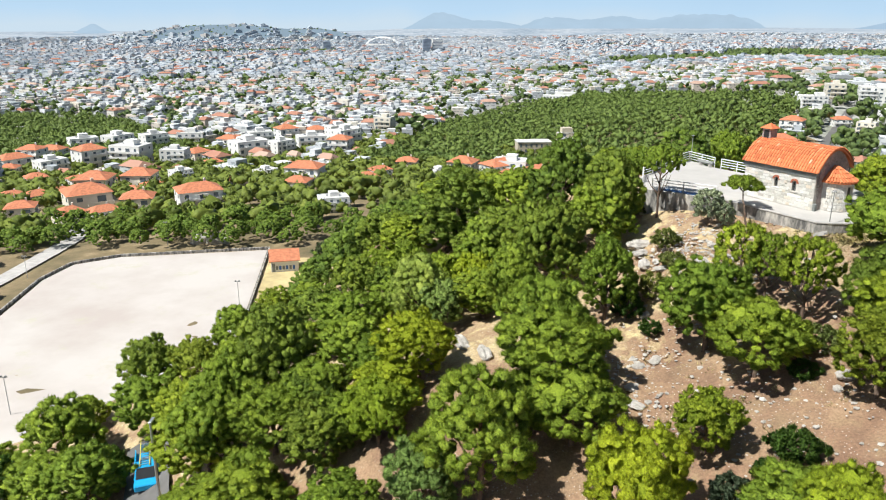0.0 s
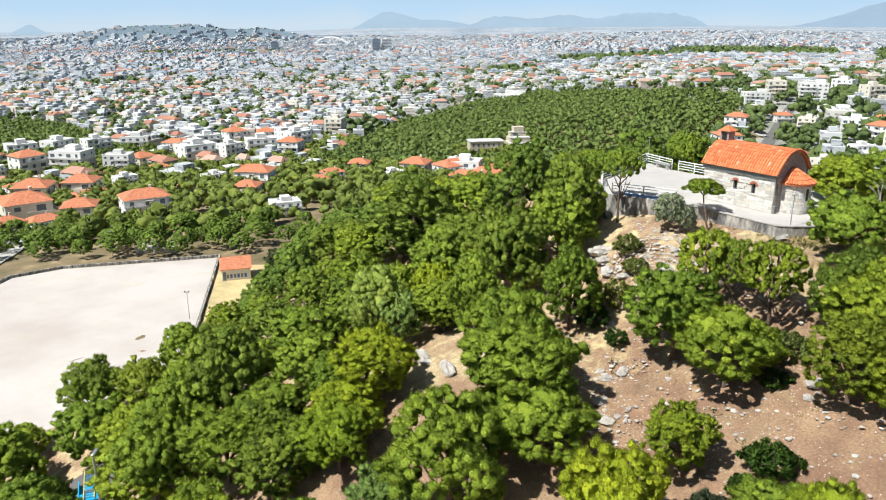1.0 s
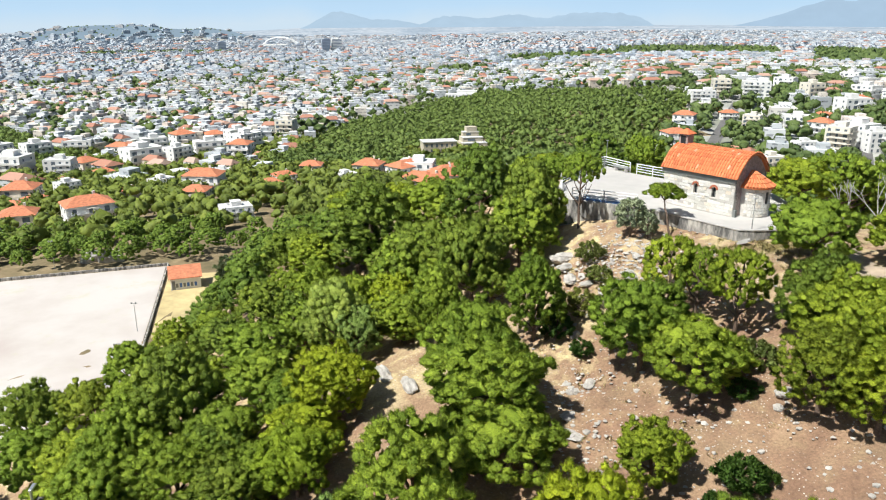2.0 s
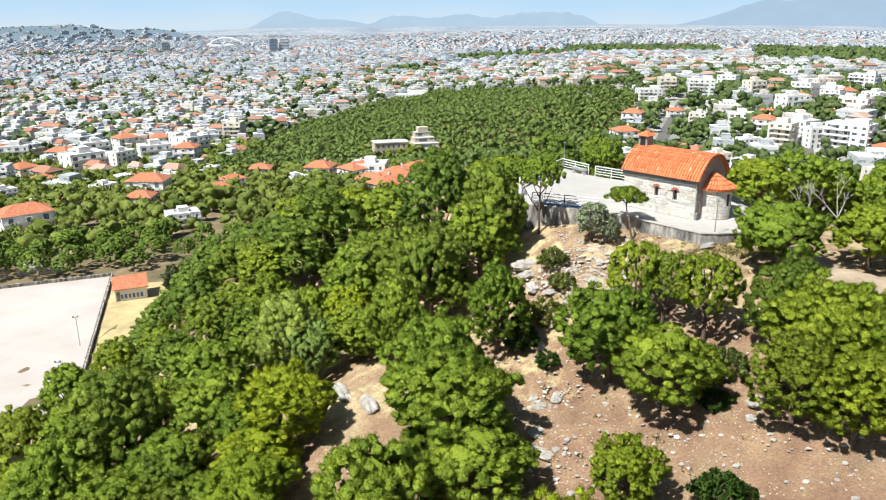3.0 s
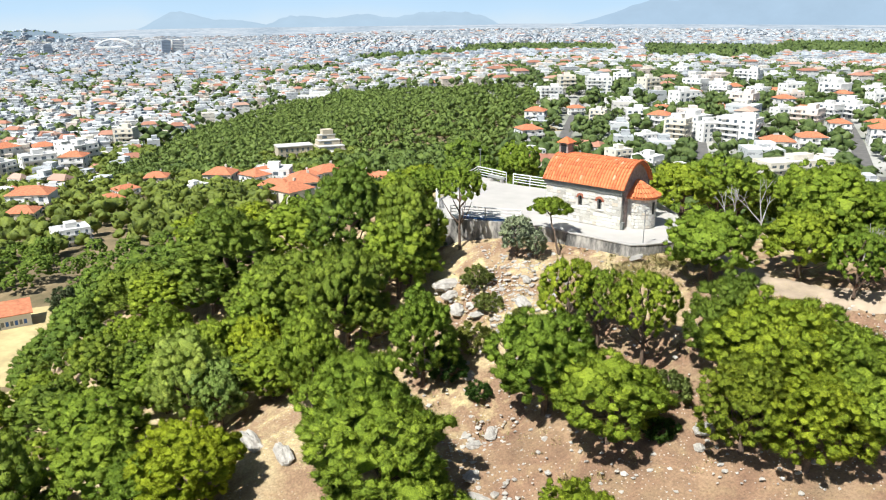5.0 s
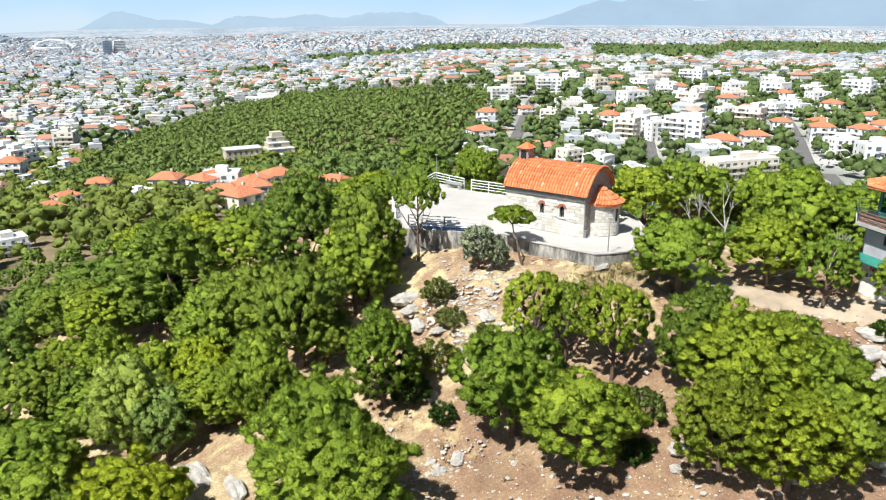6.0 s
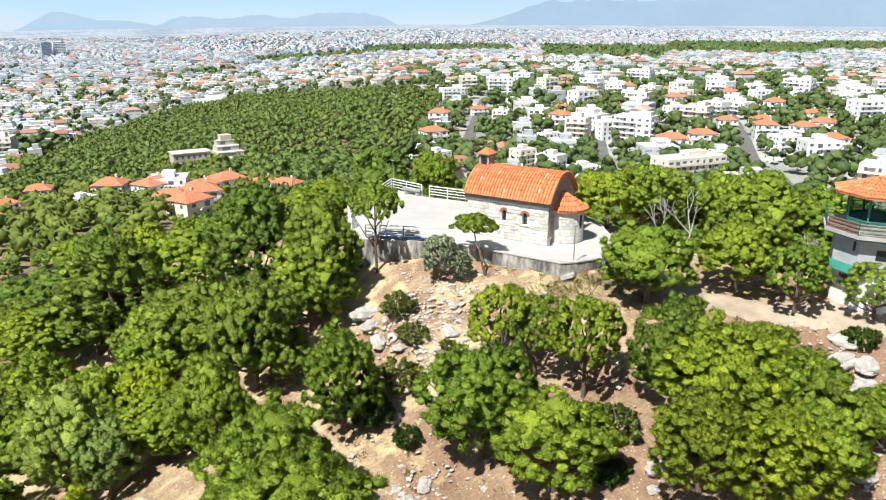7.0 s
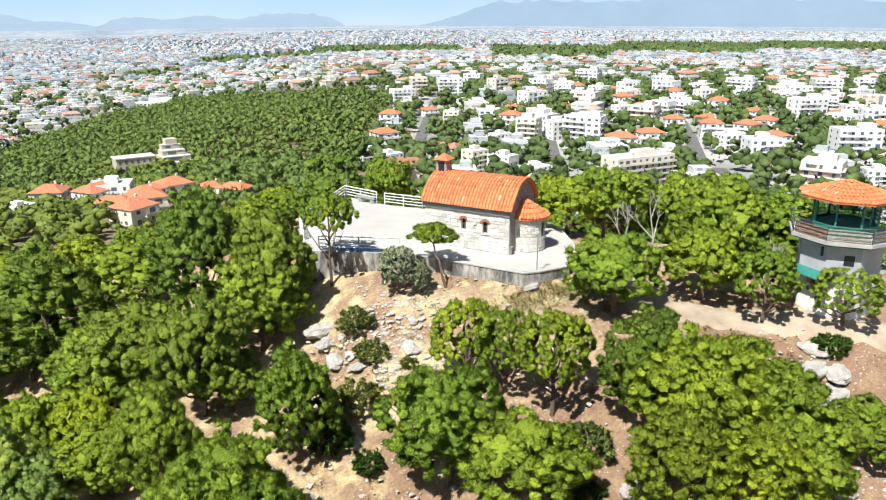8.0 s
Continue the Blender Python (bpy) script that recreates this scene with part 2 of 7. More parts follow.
def build_ground():
    xs, ys = spread(-30, 60, 0.75, 5200), spread(20, 100, 0.75, 5200)
    gx, gy = np.meshgrid(xs, ys)
    z = ground_z(gx, gy)
    near = smooth(140, 70, np.hypot(gx - 15, gy - 50))
    rough = np.array([noise.noise((a * 0.9, b * 0.9, 0)) * 0.16 + noise.noise((a * 0.35, b * 0.35, 7)) * 0.3 if n > 0.01 else 0.0 for a, b, n in zip(gx.ravel(), gy.ravel(), near.ravel())]).reshape(z.shape)
    z = z + rough * near * smooth(2, 9, ridge_distance(gx, gy))
    inside = (gx > 14) & (gx < 37) & (gy > 50) & (gy < 78)
    nx, ny = len(xs), len(ys)
    verts = np.stack([gx.ravel(), gy.ravel(), z.ravel()], 1)
    i = (np.arange(ny - 1)[:, None] * nx + np.arange(nx - 1)[None, :]).ravel()
    faces = np.stack([i, i + 1, i + nx + 1, i + nx], 1)
    cx, cy = verts[faces].mean(1)[:, 0], verts[faces].mean(1)[:, 1]
    r = np.hypot(cx, cy)
    slot = np.where(r > 620, 2, np.where(np.hypot(cx - 15, cy - 50) > 75, 1, 0))
    slot = np.where((r > 180) & (r <= 620) & (np.degrees(np.arctan2(cx, cy)) > 27), 2, slot)
    slot = np.where((r > 190) & (r <= 330) & (np.degrees(np.arctan2(cx, cy)) < 5), 1, slot)
    me = mesh_of("ground", verts, faces, (SOIL, LITTER, CITY_GROUND), slot, True)
    return tagged(new("ground", me), "dry reddish hillside soil falling to a wide plain", "ground", kind="structure")


build_ground()


def flat_patch(name, outline, z, material, label, category, lift=0.05):
    """A thin sheet of made ground over a plan outline."""
    bm = bmesh.new()
    prism(bm, outline, z - 0.4, z + lift)
    me = bpy.data.meshes.new(name)
    bmesh.ops.recalc_face_normals(bm, faces=bm.faces)
    bm.to_mesh(me)
    bm.free()
    me.materials.append(material)
    return tagged(new(name, me), label, category, kind="structure")


def pitch_point(u, v):
    p = PITCH_A + PITCH_E1 * u + PITCH_E2 * v
    return float(p[0]), float(p[1])


flat_patch("sports_pitch", [pitch_point(u, v) for u, v in ((0, 0), (34, 0), (43, 4), (46, 14), (47, 92), (0, 92))], -36, PITCH, "bright white bare sand sports pitch with faint stains", "pitch", 0.10)
flat_patch("dry_field", [pitch_point(u, v) for u, v in ((-1.2, 6), (-1.2, 52), (-9, 50), (-14, 30), (-13, 16), (-12, 8))], -36, DRY_GRASS, "yellow dry grass strip beside the pitch", "field", 0.06)
flat_patch("concrete_yard", [pitch_point(u, v) for u, v in ((-1.4, 53), (-1.4, 66), (-8, 66), (-9.5, 56), (-8, 52))], -36, CONCRETE, "pale concrete yard beside the pitch", "yard", 0.12)


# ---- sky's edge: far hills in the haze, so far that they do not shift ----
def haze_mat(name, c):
    """Far land and air: a plain glowing distance, haze put into its colour."""
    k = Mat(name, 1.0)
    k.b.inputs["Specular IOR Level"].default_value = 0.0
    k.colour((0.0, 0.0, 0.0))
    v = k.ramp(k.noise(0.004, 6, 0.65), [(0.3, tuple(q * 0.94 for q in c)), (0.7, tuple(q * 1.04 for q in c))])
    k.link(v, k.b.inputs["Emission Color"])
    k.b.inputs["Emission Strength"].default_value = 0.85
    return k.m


def far_hill(name, th0, th1, dist, base, peaks, material, label):
    """A long hazy rise seen between two bearings (degrees), with peaks (bearing, height, half-width)."""
    n = 90
    rows, verts = 7, []
    for i in range(n + 1):
        th = th0 + (th1 - th0) * i / n
        h = sum(p[1] * math.exp(-(((th - p[0]) / p[2]) ** 2)) for p in peaks)
        h *= 1 + 0.13 * noise.noise((th * 1.7, dist * 0.01, 3)) + 0.07 * noise.noise((th * 6.0, 1, dist))
        h *= min(1, 6 * i / n, 6 * (1 - i / n))
        for j in range(rows):
            s = j / (rows - 1)
            d = dist + 260 * s + 40 * noise.noise((th * 2.0, s * 4, 9)) * (1 - abs(2 * s - 1))
            verts.append((d * math.sin(radians(th)), d * math.cos(radians(th)), base + h * math.sin(s * math.pi / 2) ** 1.2))
    faces = [(i * rows + j, (i + 1) * rows + j, (i + 1) * rows + j + 1, i * rows + j + 1) for i in range(n) for j in range(rows - 1)]
    me = mesh_of(name, verts, faces, (material,), None, True)
    return tagged(new(name, me), label, "hill", kind="structure")


# emission blues with the air's haze mixed into the hill colour
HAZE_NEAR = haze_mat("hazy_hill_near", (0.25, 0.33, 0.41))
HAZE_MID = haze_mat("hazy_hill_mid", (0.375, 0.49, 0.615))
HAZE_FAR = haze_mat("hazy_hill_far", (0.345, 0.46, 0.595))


def air_mat():
    """Sea haze, whiter towards the horizon."""
    k = Mat("hazy_air", 1.0)
    k.b.inputs["Specular IOR Level"].default_value = 0.0
    k.colour((0.0, 0.0, 0.0))
    sep = k.t.nodes.new("ShaderNodeSeparateXYZ")
    k.link(k.co.outputs["Object"], sep.inputs[0])
    up = k.maths("ADD", k.maths("DIVIDE", sep.outputs["Z"], 420.0), k.maths("MULTIPLY", k.noise(0.0016, 4, 0.55), 0.35))
    k.link(k.ramp(up, [(0.08, (0.50, 0.60, 0.70)), (0.30, (0.42, 0.57, 0.73)), (0.75, (0.36, 0.52, 0.70))]), k.b.inputs["Emission Color"])
    k.b.inputs["Emission Strength"].default_value = 0.85
    return k.m


HAZE_AIR = air_mat()


def air_backdrop():
    """The pale blue air over the far shore."""
    th = np.radians(np.linspace(-60, 90, 61))
    verts = [(4880 * math.sin(a), 4880 * math.cos(a), z) for a in th for z in (-120, 520)]
    faces = [(2 * i, 2 * i + 2, 2 * i + 3, 2 * i + 1) for i in range(60)]
    return tagged(new("backdrop", mesh_of("backdrop", verts, faces, (HAZE_AIR,))), "pale blue hazy sky over the far shore", "sky", kind="structure")


air_backdrop()


def far_plain():
    """The last miles of the city, pale in the haze: a plain glowing distance."""
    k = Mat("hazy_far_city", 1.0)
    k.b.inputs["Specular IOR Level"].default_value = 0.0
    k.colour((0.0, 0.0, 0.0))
    # pale haze and house speckle are put into the emission colour
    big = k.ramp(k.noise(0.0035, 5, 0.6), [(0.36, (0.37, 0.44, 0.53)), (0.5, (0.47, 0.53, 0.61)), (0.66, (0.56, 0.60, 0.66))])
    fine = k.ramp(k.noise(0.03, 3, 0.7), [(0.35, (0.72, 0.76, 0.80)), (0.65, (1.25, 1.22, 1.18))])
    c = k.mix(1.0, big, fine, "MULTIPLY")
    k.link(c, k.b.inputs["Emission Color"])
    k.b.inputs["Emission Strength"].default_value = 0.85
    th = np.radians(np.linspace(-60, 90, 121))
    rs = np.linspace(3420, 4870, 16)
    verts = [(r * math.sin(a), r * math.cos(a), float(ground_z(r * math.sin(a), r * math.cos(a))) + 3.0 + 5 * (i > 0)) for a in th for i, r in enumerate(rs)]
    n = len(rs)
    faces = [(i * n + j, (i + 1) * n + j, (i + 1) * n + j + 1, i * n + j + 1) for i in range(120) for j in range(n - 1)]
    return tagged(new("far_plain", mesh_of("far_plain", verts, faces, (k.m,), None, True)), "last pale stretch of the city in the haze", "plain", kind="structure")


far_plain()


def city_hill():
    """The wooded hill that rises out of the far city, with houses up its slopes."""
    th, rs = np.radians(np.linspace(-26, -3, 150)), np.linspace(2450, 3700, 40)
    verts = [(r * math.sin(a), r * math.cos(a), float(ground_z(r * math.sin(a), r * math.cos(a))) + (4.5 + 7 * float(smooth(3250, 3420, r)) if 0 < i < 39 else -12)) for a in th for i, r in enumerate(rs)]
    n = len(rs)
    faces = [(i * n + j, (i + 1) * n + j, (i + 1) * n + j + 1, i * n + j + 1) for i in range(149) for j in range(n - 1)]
    # HAZE_NEAR glows by itself: the hill's blue is painted haze
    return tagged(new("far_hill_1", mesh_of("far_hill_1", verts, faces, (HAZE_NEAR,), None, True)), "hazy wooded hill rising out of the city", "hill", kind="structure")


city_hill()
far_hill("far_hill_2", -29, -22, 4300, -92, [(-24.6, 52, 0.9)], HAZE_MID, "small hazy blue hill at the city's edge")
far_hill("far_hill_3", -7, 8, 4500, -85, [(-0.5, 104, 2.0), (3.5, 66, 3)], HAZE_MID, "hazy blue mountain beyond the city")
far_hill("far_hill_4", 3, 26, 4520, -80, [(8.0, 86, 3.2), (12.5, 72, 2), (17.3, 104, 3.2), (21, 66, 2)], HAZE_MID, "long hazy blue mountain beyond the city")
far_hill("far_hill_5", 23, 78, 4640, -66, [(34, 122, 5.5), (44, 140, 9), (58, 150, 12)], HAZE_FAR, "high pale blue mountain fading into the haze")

# ---- the chapel on its terrace ----
FLOOR = 5.0
WHITE_PAINT = plain_mat("white_rail_paint", (0.80, 0.80, 0.79), 0.5, 0, 0.15, 4, 0.1)
MORTAR = plain_mat("pale_mortar", (0.60, 0.57, 0.52), 0.95, 0, 0.25, 2.5, 0.5)


def stone_mat():
    k = Mat("pale_limestone", 0.92)
    c = k.ramp(k.object_random(), [(0.0, (0.50, 0.47, 0.42)), (0.35, (0.66, 0.64, 0.59)), (0.75, (0.76, 0.74, 0.70)), (1.0, (0.68, 0.59, 0.47))])
    g = k.ramp(k.noise(6, 6), [(0.3, (0.75, 0.75, 0.75)), (0.7, (1.1, 1.1, 1.1))])
    k.colour(k.mix(1.0, c, g, "MULTIPLY"))
    k.bump(k.noise(14, 6), 0.7, 0.04)
    return k.m


def tile_mat():
    k = Mat("terracotta_tile", 0.85)
    c = k.ramp(k.object_random(), [(0.0, (0.52, 0.135, 0.05)), (0.5, (0.66, 0.20, 0.075)), (0.97, (0.68, 0.23, 0.09)), (1.0, (0.72, 0.40, 0.25))])
    i = k.ramp(k.island(), [(0.0, (0.82, 0.8, 0.8)), (1.0, (1.12, 1.15, 1.2))])
    c = k.mix(1.0, c, i, "MULTIPLY")
    g = k.ramp(k.noise(5, 6), [(0.3, (0.78, 0.78, 0.78)), (0.7, (1.1, 1.1, 1.1))])
    k.colour(k.mix(1.0, c, g, "MULTIPLY"))
    k.bump(k.noise(20, 5), 0.4, 0.02)
    return k.m


STONE = stone_mat()
TILE = tile_mat()
BRICK = plain_mat("red_brick", (0.42, 0.14, 0.08), 0.9, 0, 0.35, 8, 0.5)
GREY_BAND = plain_mat("dark_grey_cornice", (0.20, 0.21, 0.20), 0.8, 0, 0.25, 3, 0.2)
# stone colour darkened for the shaded gable end; west wall and belfry share it
SHADED_STONE = plain_mat("shaded_rubble_gable", (0.36, 0.29, 0.27), 0.95, 0, 0.4, 5, 0.6)
DARK_GLASS = plain_mat("dark_window_glass", (0.02, 0.022, 0.025), 0.45, 0, 0.2, 2, 0.0)


def stained_wall_mat():
    """Rendered concrete with black weather streaks running down."""
    k = Mat("weathered_render", 0.9)
    mp = k.node("ShaderNodeMapping")
    mp.inputs["Scale"].default_value = (0.9, 0.9, 0.28)
    k.link(k.co.outputs["Object"], mp.inputs["Vector"])
    n = k.node("ShaderNodeTexNoise", Scale=1.3, Detail=7.0, Roughness=0.7)
    k.link(mp.outputs[0], n.inputs["Vector"])
    c = k.ramp(n.outputs["Fac"], [(0.40, (0.09, 0.088, 0.085)), (0.51, (0.28, 0.265, 0.245)), (0.62, (0.50, 0.47, 0.42)), (0.75, (0.66, 0.62, 0.55))])
    k.colour(c)
    k.bump(k.noise(8, 6), 0.4, 0.03)
    return k.m


STAINED = stained_wall_mat()
CH_L, CH_W, CH_H = 6.3, 4.2, 2.95
# chapel frame: x runs from the far end to the apse end, y across, z up
CHAPEL = Matrix(((0.526, 0.85, 0, 28.72 - 0.526 * CH_L), (-0.85, 0.526, 0, 54.90 + 0.85 * CH_L), (0, 0, 1, FLOOR), (0, 0, 0, 1)))


def arch_outline(x, z, w, h, n=10):
    """An arched opening: sill middle (x, z), width, height to the crown."""
    r = w / 2
    pts = [(x - r, z), (x + r, z)]
    pts += [(x + r * math.cos(a), z + h - r + r * math.sin(a)) for a in np.linspace(0, math.pi, n)]
    return pts


def vault_point(s, extra=0.0):
    """The roof's section: s from 0 (front eave) to 1 (back eave)."""
    half, rise = CH_W / 2 + 0.28 + extra, 1.72 + extra
    t = -math.cos(math.pi * s)
    return CH_W / 2 + half * t, CH_H + 0.02 + rise * (1 - abs(t) ** 2.15)


def build_chapel():
    ch = thing("chapel", CHAPEL, "small stone chapel with barrel roof of orange clay tiles", "chapel")
    # long walls with window openings, as slabs 0.5 thick
    wins = [(2.95, 1.28, 0.34, 0.78), (4.55, 1.22, 0.36, 0.82)]
    bm = bmesh.new()
    outer = [(0, 0), (CH_L, 0), (CH_L, CH_H), (0, CH_H)]

    def wall_with_holes(bm, y0, y1):
        edges = []
        for loop in [outer] + [arch_outline(*w) for w in wins]:
            vs = [bm.verts.new((x, y0, z)) for x, z in loop]
            edges += [bm.edges.new((vs[i], vs[(i + 1) % len(vs)])) for i in range(len(vs))]
        r = bmesh.ops.triangle_fill(bm, edges=edges, use_beauty=True)
        faces = [g for g in r["geom"] if isinstance(g, bmesh.types.BMFace)]
        ext = bmesh.ops.extrude_face_region(bm, geom=faces)
        bmesh.ops.translate(bm, verts=[g for g in ext["geom"] if isinstance(g, bmesh.types.BMVert)], vec=(0, y1 - y0, 0))

    wall_with_holes(bm, 0, 0.45)
    front = part("front_wall", bm, MORTAR, ch, "pale squared stone wall")
    part("back_wall", box(bmesh.new(), 0, CH_L, CH_W - 0.45, CH_W, 0, CH_H), MORTAR, ch)
    for x0, x1, name in ((0, 0.45, "west_wall"), (CH_L - 0.45, CH_L, "gable_wall")):
        bm = bmesh.new()
        pts = [(0.46, 0.0), (CH_W - 0.46, 0.0)] + [vault_point(s, -0.18) for s in np.linspace(0.92, 0.08, 18)]
        lo = [bm.verts.new((x0, y, z)) for y, z in pts]
        hi = [bm.verts.new((x1, y, z)) for y, z in pts]
        bm.faces.new(lo)
        bm.faces.new(hi[::-1])
        for i in range(len(pts)):
            j = (i + 1) % len(pts)
            bm.faces.new((lo[i], hi[i], hi[j], lo[j]))
        part(name, bm, SHADED_STONE, ch, "rubble stone gable under the arched roof end")
    # dark cornice band under the eaves
    part("cornice", box(bmesh.new(), -0.12, CH_L + 0.06, -0.14, 0.02, CH_H - 0.36, CH_H + 0.06), GREY_BAND, ch, "dark grey cornice under the eaves")
    part("cornice", box(bmesh.new(), -0.12, CH_L + 0.06, CH_W - 0.02, CH_W + 0.14, CH_H - 0.36, CH_H + 0.06), GREY_BAND, ch, "dark grey cornice under the eaves")
    # windows: dark pane, frame bars, brick arch, sill
    for x, z, w, h in wins:
        bm = bmesh.new()
        bm.faces.new([bm.verts.new((a, 0.22, b)) for a, b in arch_outline(x, z, w, h)])
        win = part("window", bm, DARK_GLASS, ch, "narrow arched window with a red brick arch")
        bm = bmesh.new()
        box(bm, x - 0.012, x + 0.012, 0.19, 0.215, z, z + h)
        box(bm, x - w / 2, x + w / 2, 0.19, 0.215, z + h * 0.5, z + h * 0.5 + 0.025)
        part("glazing_bar", bm, GREY_BAND, win)
        bm = bmesh.new()
        n, ri, ro = 11, w / 2 + 0.02, w / 2 + 0.19
        for i in range(n):
            a0, a1 = math.pi * (i + 0.07) / n, math.pi * (i + 0.93) / n
            pts = [(ri, a0), (ro, a0), (ro, a1), (ri, a1)]
            quad = [(x + r * math.cos(a), z + h - w / 2 + r * math.sin(a)) for r, a in pts]
            lo = [bm.verts.new((p, -0.035, q)) for p, q in quad]
            hi = [bm.verts.new((p, 0.05, q)) for p, q in quad]
            bm.faces.new(lo)
            for k in range(4):
                bm.faces.new((lo[k], lo[(k + 1) % 4], hi[(k + 1) % 4], hi[k]))
        part("brick_arch", bm, BRICK, win, "red brick arch")
        part("sill", box(bmesh.new(), x - w / 2 - 0.14, x + w / 2 + 0.2, -0.07, 0.2, z - 0.09, z - 0.005, 0.01), STONE, win)
    # roof shell
    bm = bmesh.new()
    ring = []
    for s in np.linspace(0, 1, 25):
        y, z = vault_point(s)
        yo, zo = vault_point(s, -0.14)
        ring.append([bm.verts.new((x, yy, zz)) for x, yy, zz in ((-0.22, y, z), (CH_L + 0.22, y, z), (CH_L + 0.22, yo, zo), (-0.22, yo, zo))])
    for a, b in zip(ring[:-1], ring[1:]):
        for i in range(4):
            j = (i + 1) % 4
            bm.faces.new((a[i], a[j], b[j], b[i]))
    bm.faces.new(ring[0])
    bm.faces.new(ring[-1][::-1])
    roof = part("roof", bm, TILE, ch, "orange clay barrel tile roof")
    # apse: half round wall with a half cone roof
    cy, r, out = CH_W / 2, 1.12, 0.45
    arc = [(CH_L - 0.02, cy - r), (CH_L + out, cy - r)] + [(CH_L + out + r * math.sin(a), cy - r * math.cos(a)) for a in np.linspace(0.12, math.pi - 0.12, 17)] + [(CH_L + out, cy + r), (CH_L - 0.02, cy + r)]
    apse = part("apse", prism(bmesh.new(), arc, 0, 2.32), MORTAR, ch, "rounded rubble stone apse")
    bm = bmesh.new()
    prism(bm, [(CH_L + out + (r + 0.02) * math.sin(a), cy - (r + 0.02) * math.cos(a)) for a in np.linspace(1.30, 1.52, 4)] + [(CH_L + out + (r - 0.1) * math.sin(a), cy - (r - 0.1) * math.cos(a)) for a in np.linspace(1.52, 1.30, 4)], 1.05, 1.95)
    part("apse_window", bm, DARK_GLASS, apse, "narrow dark apse window")
    bm = bmesh.new()
    ro = r + 0.26
    eave = [(CH_L, cy - ro), (CH_L + out * 0.6, cy - ro)] + [(CH_L + out + ro * math.sin(a), cy - ro * math.cos(a)) for a in np.linspace(0.0, math.pi, 21)] + [(CH_L + out * 0.6, cy + ro), (CH_L, cy + ro)]
    top = bm.verts.new((CH_L + 0.05, cy, 3.45))
    low = [bm.verts.new((x, y, 2.34)) for x, y in eave]
    und = [bm.verts.new((x, y, 2.22)) for x, y in eave]
    for i in range(len(eave) - 1):
        bm.faces.new((low[i], low[i + 1], top))
        bm.faces.new((und[i], und[i + 1], low[i + 1], low[i]))
    bm.faces.new(und[::-1])
    part("apse_roof", bm, TILE, ch, "half cone roof of orange clay tiles")
    # belfry pier on the west gable
    bm = bmesh.new()
    box(bm, -0.05, 0.75, cy - 0.42, cy + 0.42, CH_H + 0.9, CH_H + 2.55, 0.02)
    bel = part("belfry", bm, SHADED_STONE, ch, "square stone belfry pier with a tiled cap")
    # solid near-black block: the hollow's shade is put into its colour
    bm = bmesh.new()
    box(bm, 0.12, 0.58, cy - 0.43, cy + 0.43, CH_H + 1.75, CH_H + 2.4)
    part("bell_opening", bm, DARK_GLASS, bel)
    bm = bmesh.new()
    lo = [bm.verts.new((x, y, CH_H + 2.55)) for x, y in ((-0.22, cy - 0.6), (0.92, cy - 0.6), (0.92, cy + 0.6), (-0.22, cy + 0.6))]
    t = bm.verts.new((0.35, cy, CH_H + 3.0))
    bm.faces.new(lo[::-1])
    for i in range(4):
        bm.faces.new((lo[i], lo[(i + 1) % 4], t))
    part("belfry_cap", bm, TILE, bel, "small orange tiled cap")
    part("corner_drain", box(bmesh.new(), CH_L - 0.02, CH_L + 0.20, 0.02, 0.30, 0.0, 0.55), GREY_BAND, ch, "dark drain box at the corner")
    return ch, roof, front, apse


chapel, chapel_roof, chapel_front, chapel_apse = build_chapel()

# ---- terrace, its retaining wall and rails ----
TERRACE = [(17.5, 62.3), (22.75, 58.75), (27.35, 51.3), (28.4, 51.05), (30.6, 51.0), (33.6, 53.6), (35.6, 58.0), (36.2, 62.0), (32.0, 66.5), (29.6, 68.4), (27.2, 71.6), (25.9, 75.6), (18.6, 67.4)]


def build_terrace():
    bm = bmesh.new()
    prism(bm, TERRACE, 0.5, FLOOR)
    me = bpy.data.meshes.new("terrace")
    bmesh.ops.recalc_face_normals(bm, faces=bm.faces)
    for f in bm.faces:
        f.material_index = 0 if f.normal.z > 0.5 else 1
    bm.to_mesh(me)
    bm.free()
    me.materials.append(PAVING)
    me.materials.append(STAINED)
    t = tagged(new("terrace", me), "pale paved terrace on a streaked concrete retaining wall", "terrace", kind="structure")
    # low kerb along the front edge
    for a, b in zip(TERRACE[1:5], TERRACE[2:6]):
        va, vb = Vector((*a, FLOOR)), Vector((*b, FLOOR))
        d = (vb - va).normalized()
        m = Matrix.Translation(va) @ d.to_track_quat("X", "Z").to_matrix().to_4x4()
        bm = box(bmesh.new(), 0, (vb - va).length, -0.05, 0.25, 0.004, 0.12, 0.02)
        part("kerb", bm, CONCRETE, t, at=m)
    return t


terrace = build_terrace()


def railing(points, label, height=1.0, bars=4, step=1.9):
    """A white painted metal railing along a line of points."""
    base = Vector((*points[0], FLOOR))
    rail = thing("railing", Matrix.Translation(base), label, "railing", "terrace railings")
    for a, b in zip(points[:-1], points[1:]):
        va, vb = Vector((*a, FLOOR)) - base, Vector((*b, FLOOR)) - base
        n = max(1, round((vb - va).length / step))
        for i in range(n + 1):
            p = va.lerp(vb, i / n)
            part("post", tube(bmesh.new(), p, p + Vector((0, 0, height)), 0.045, None, 6), WHITE_PAINT, rail)
        for k in range(bars):
            z = Vector((0, 0, height * (0.28 + 0.72 * k / (bars - 1)) - 0.02))
            part("rail", tube(bmesh.new(), va + z, vb + z, 0.035 if k < bars - 1 else 0.045, None, 6), WHITE_PAINT, rail)
    return rail


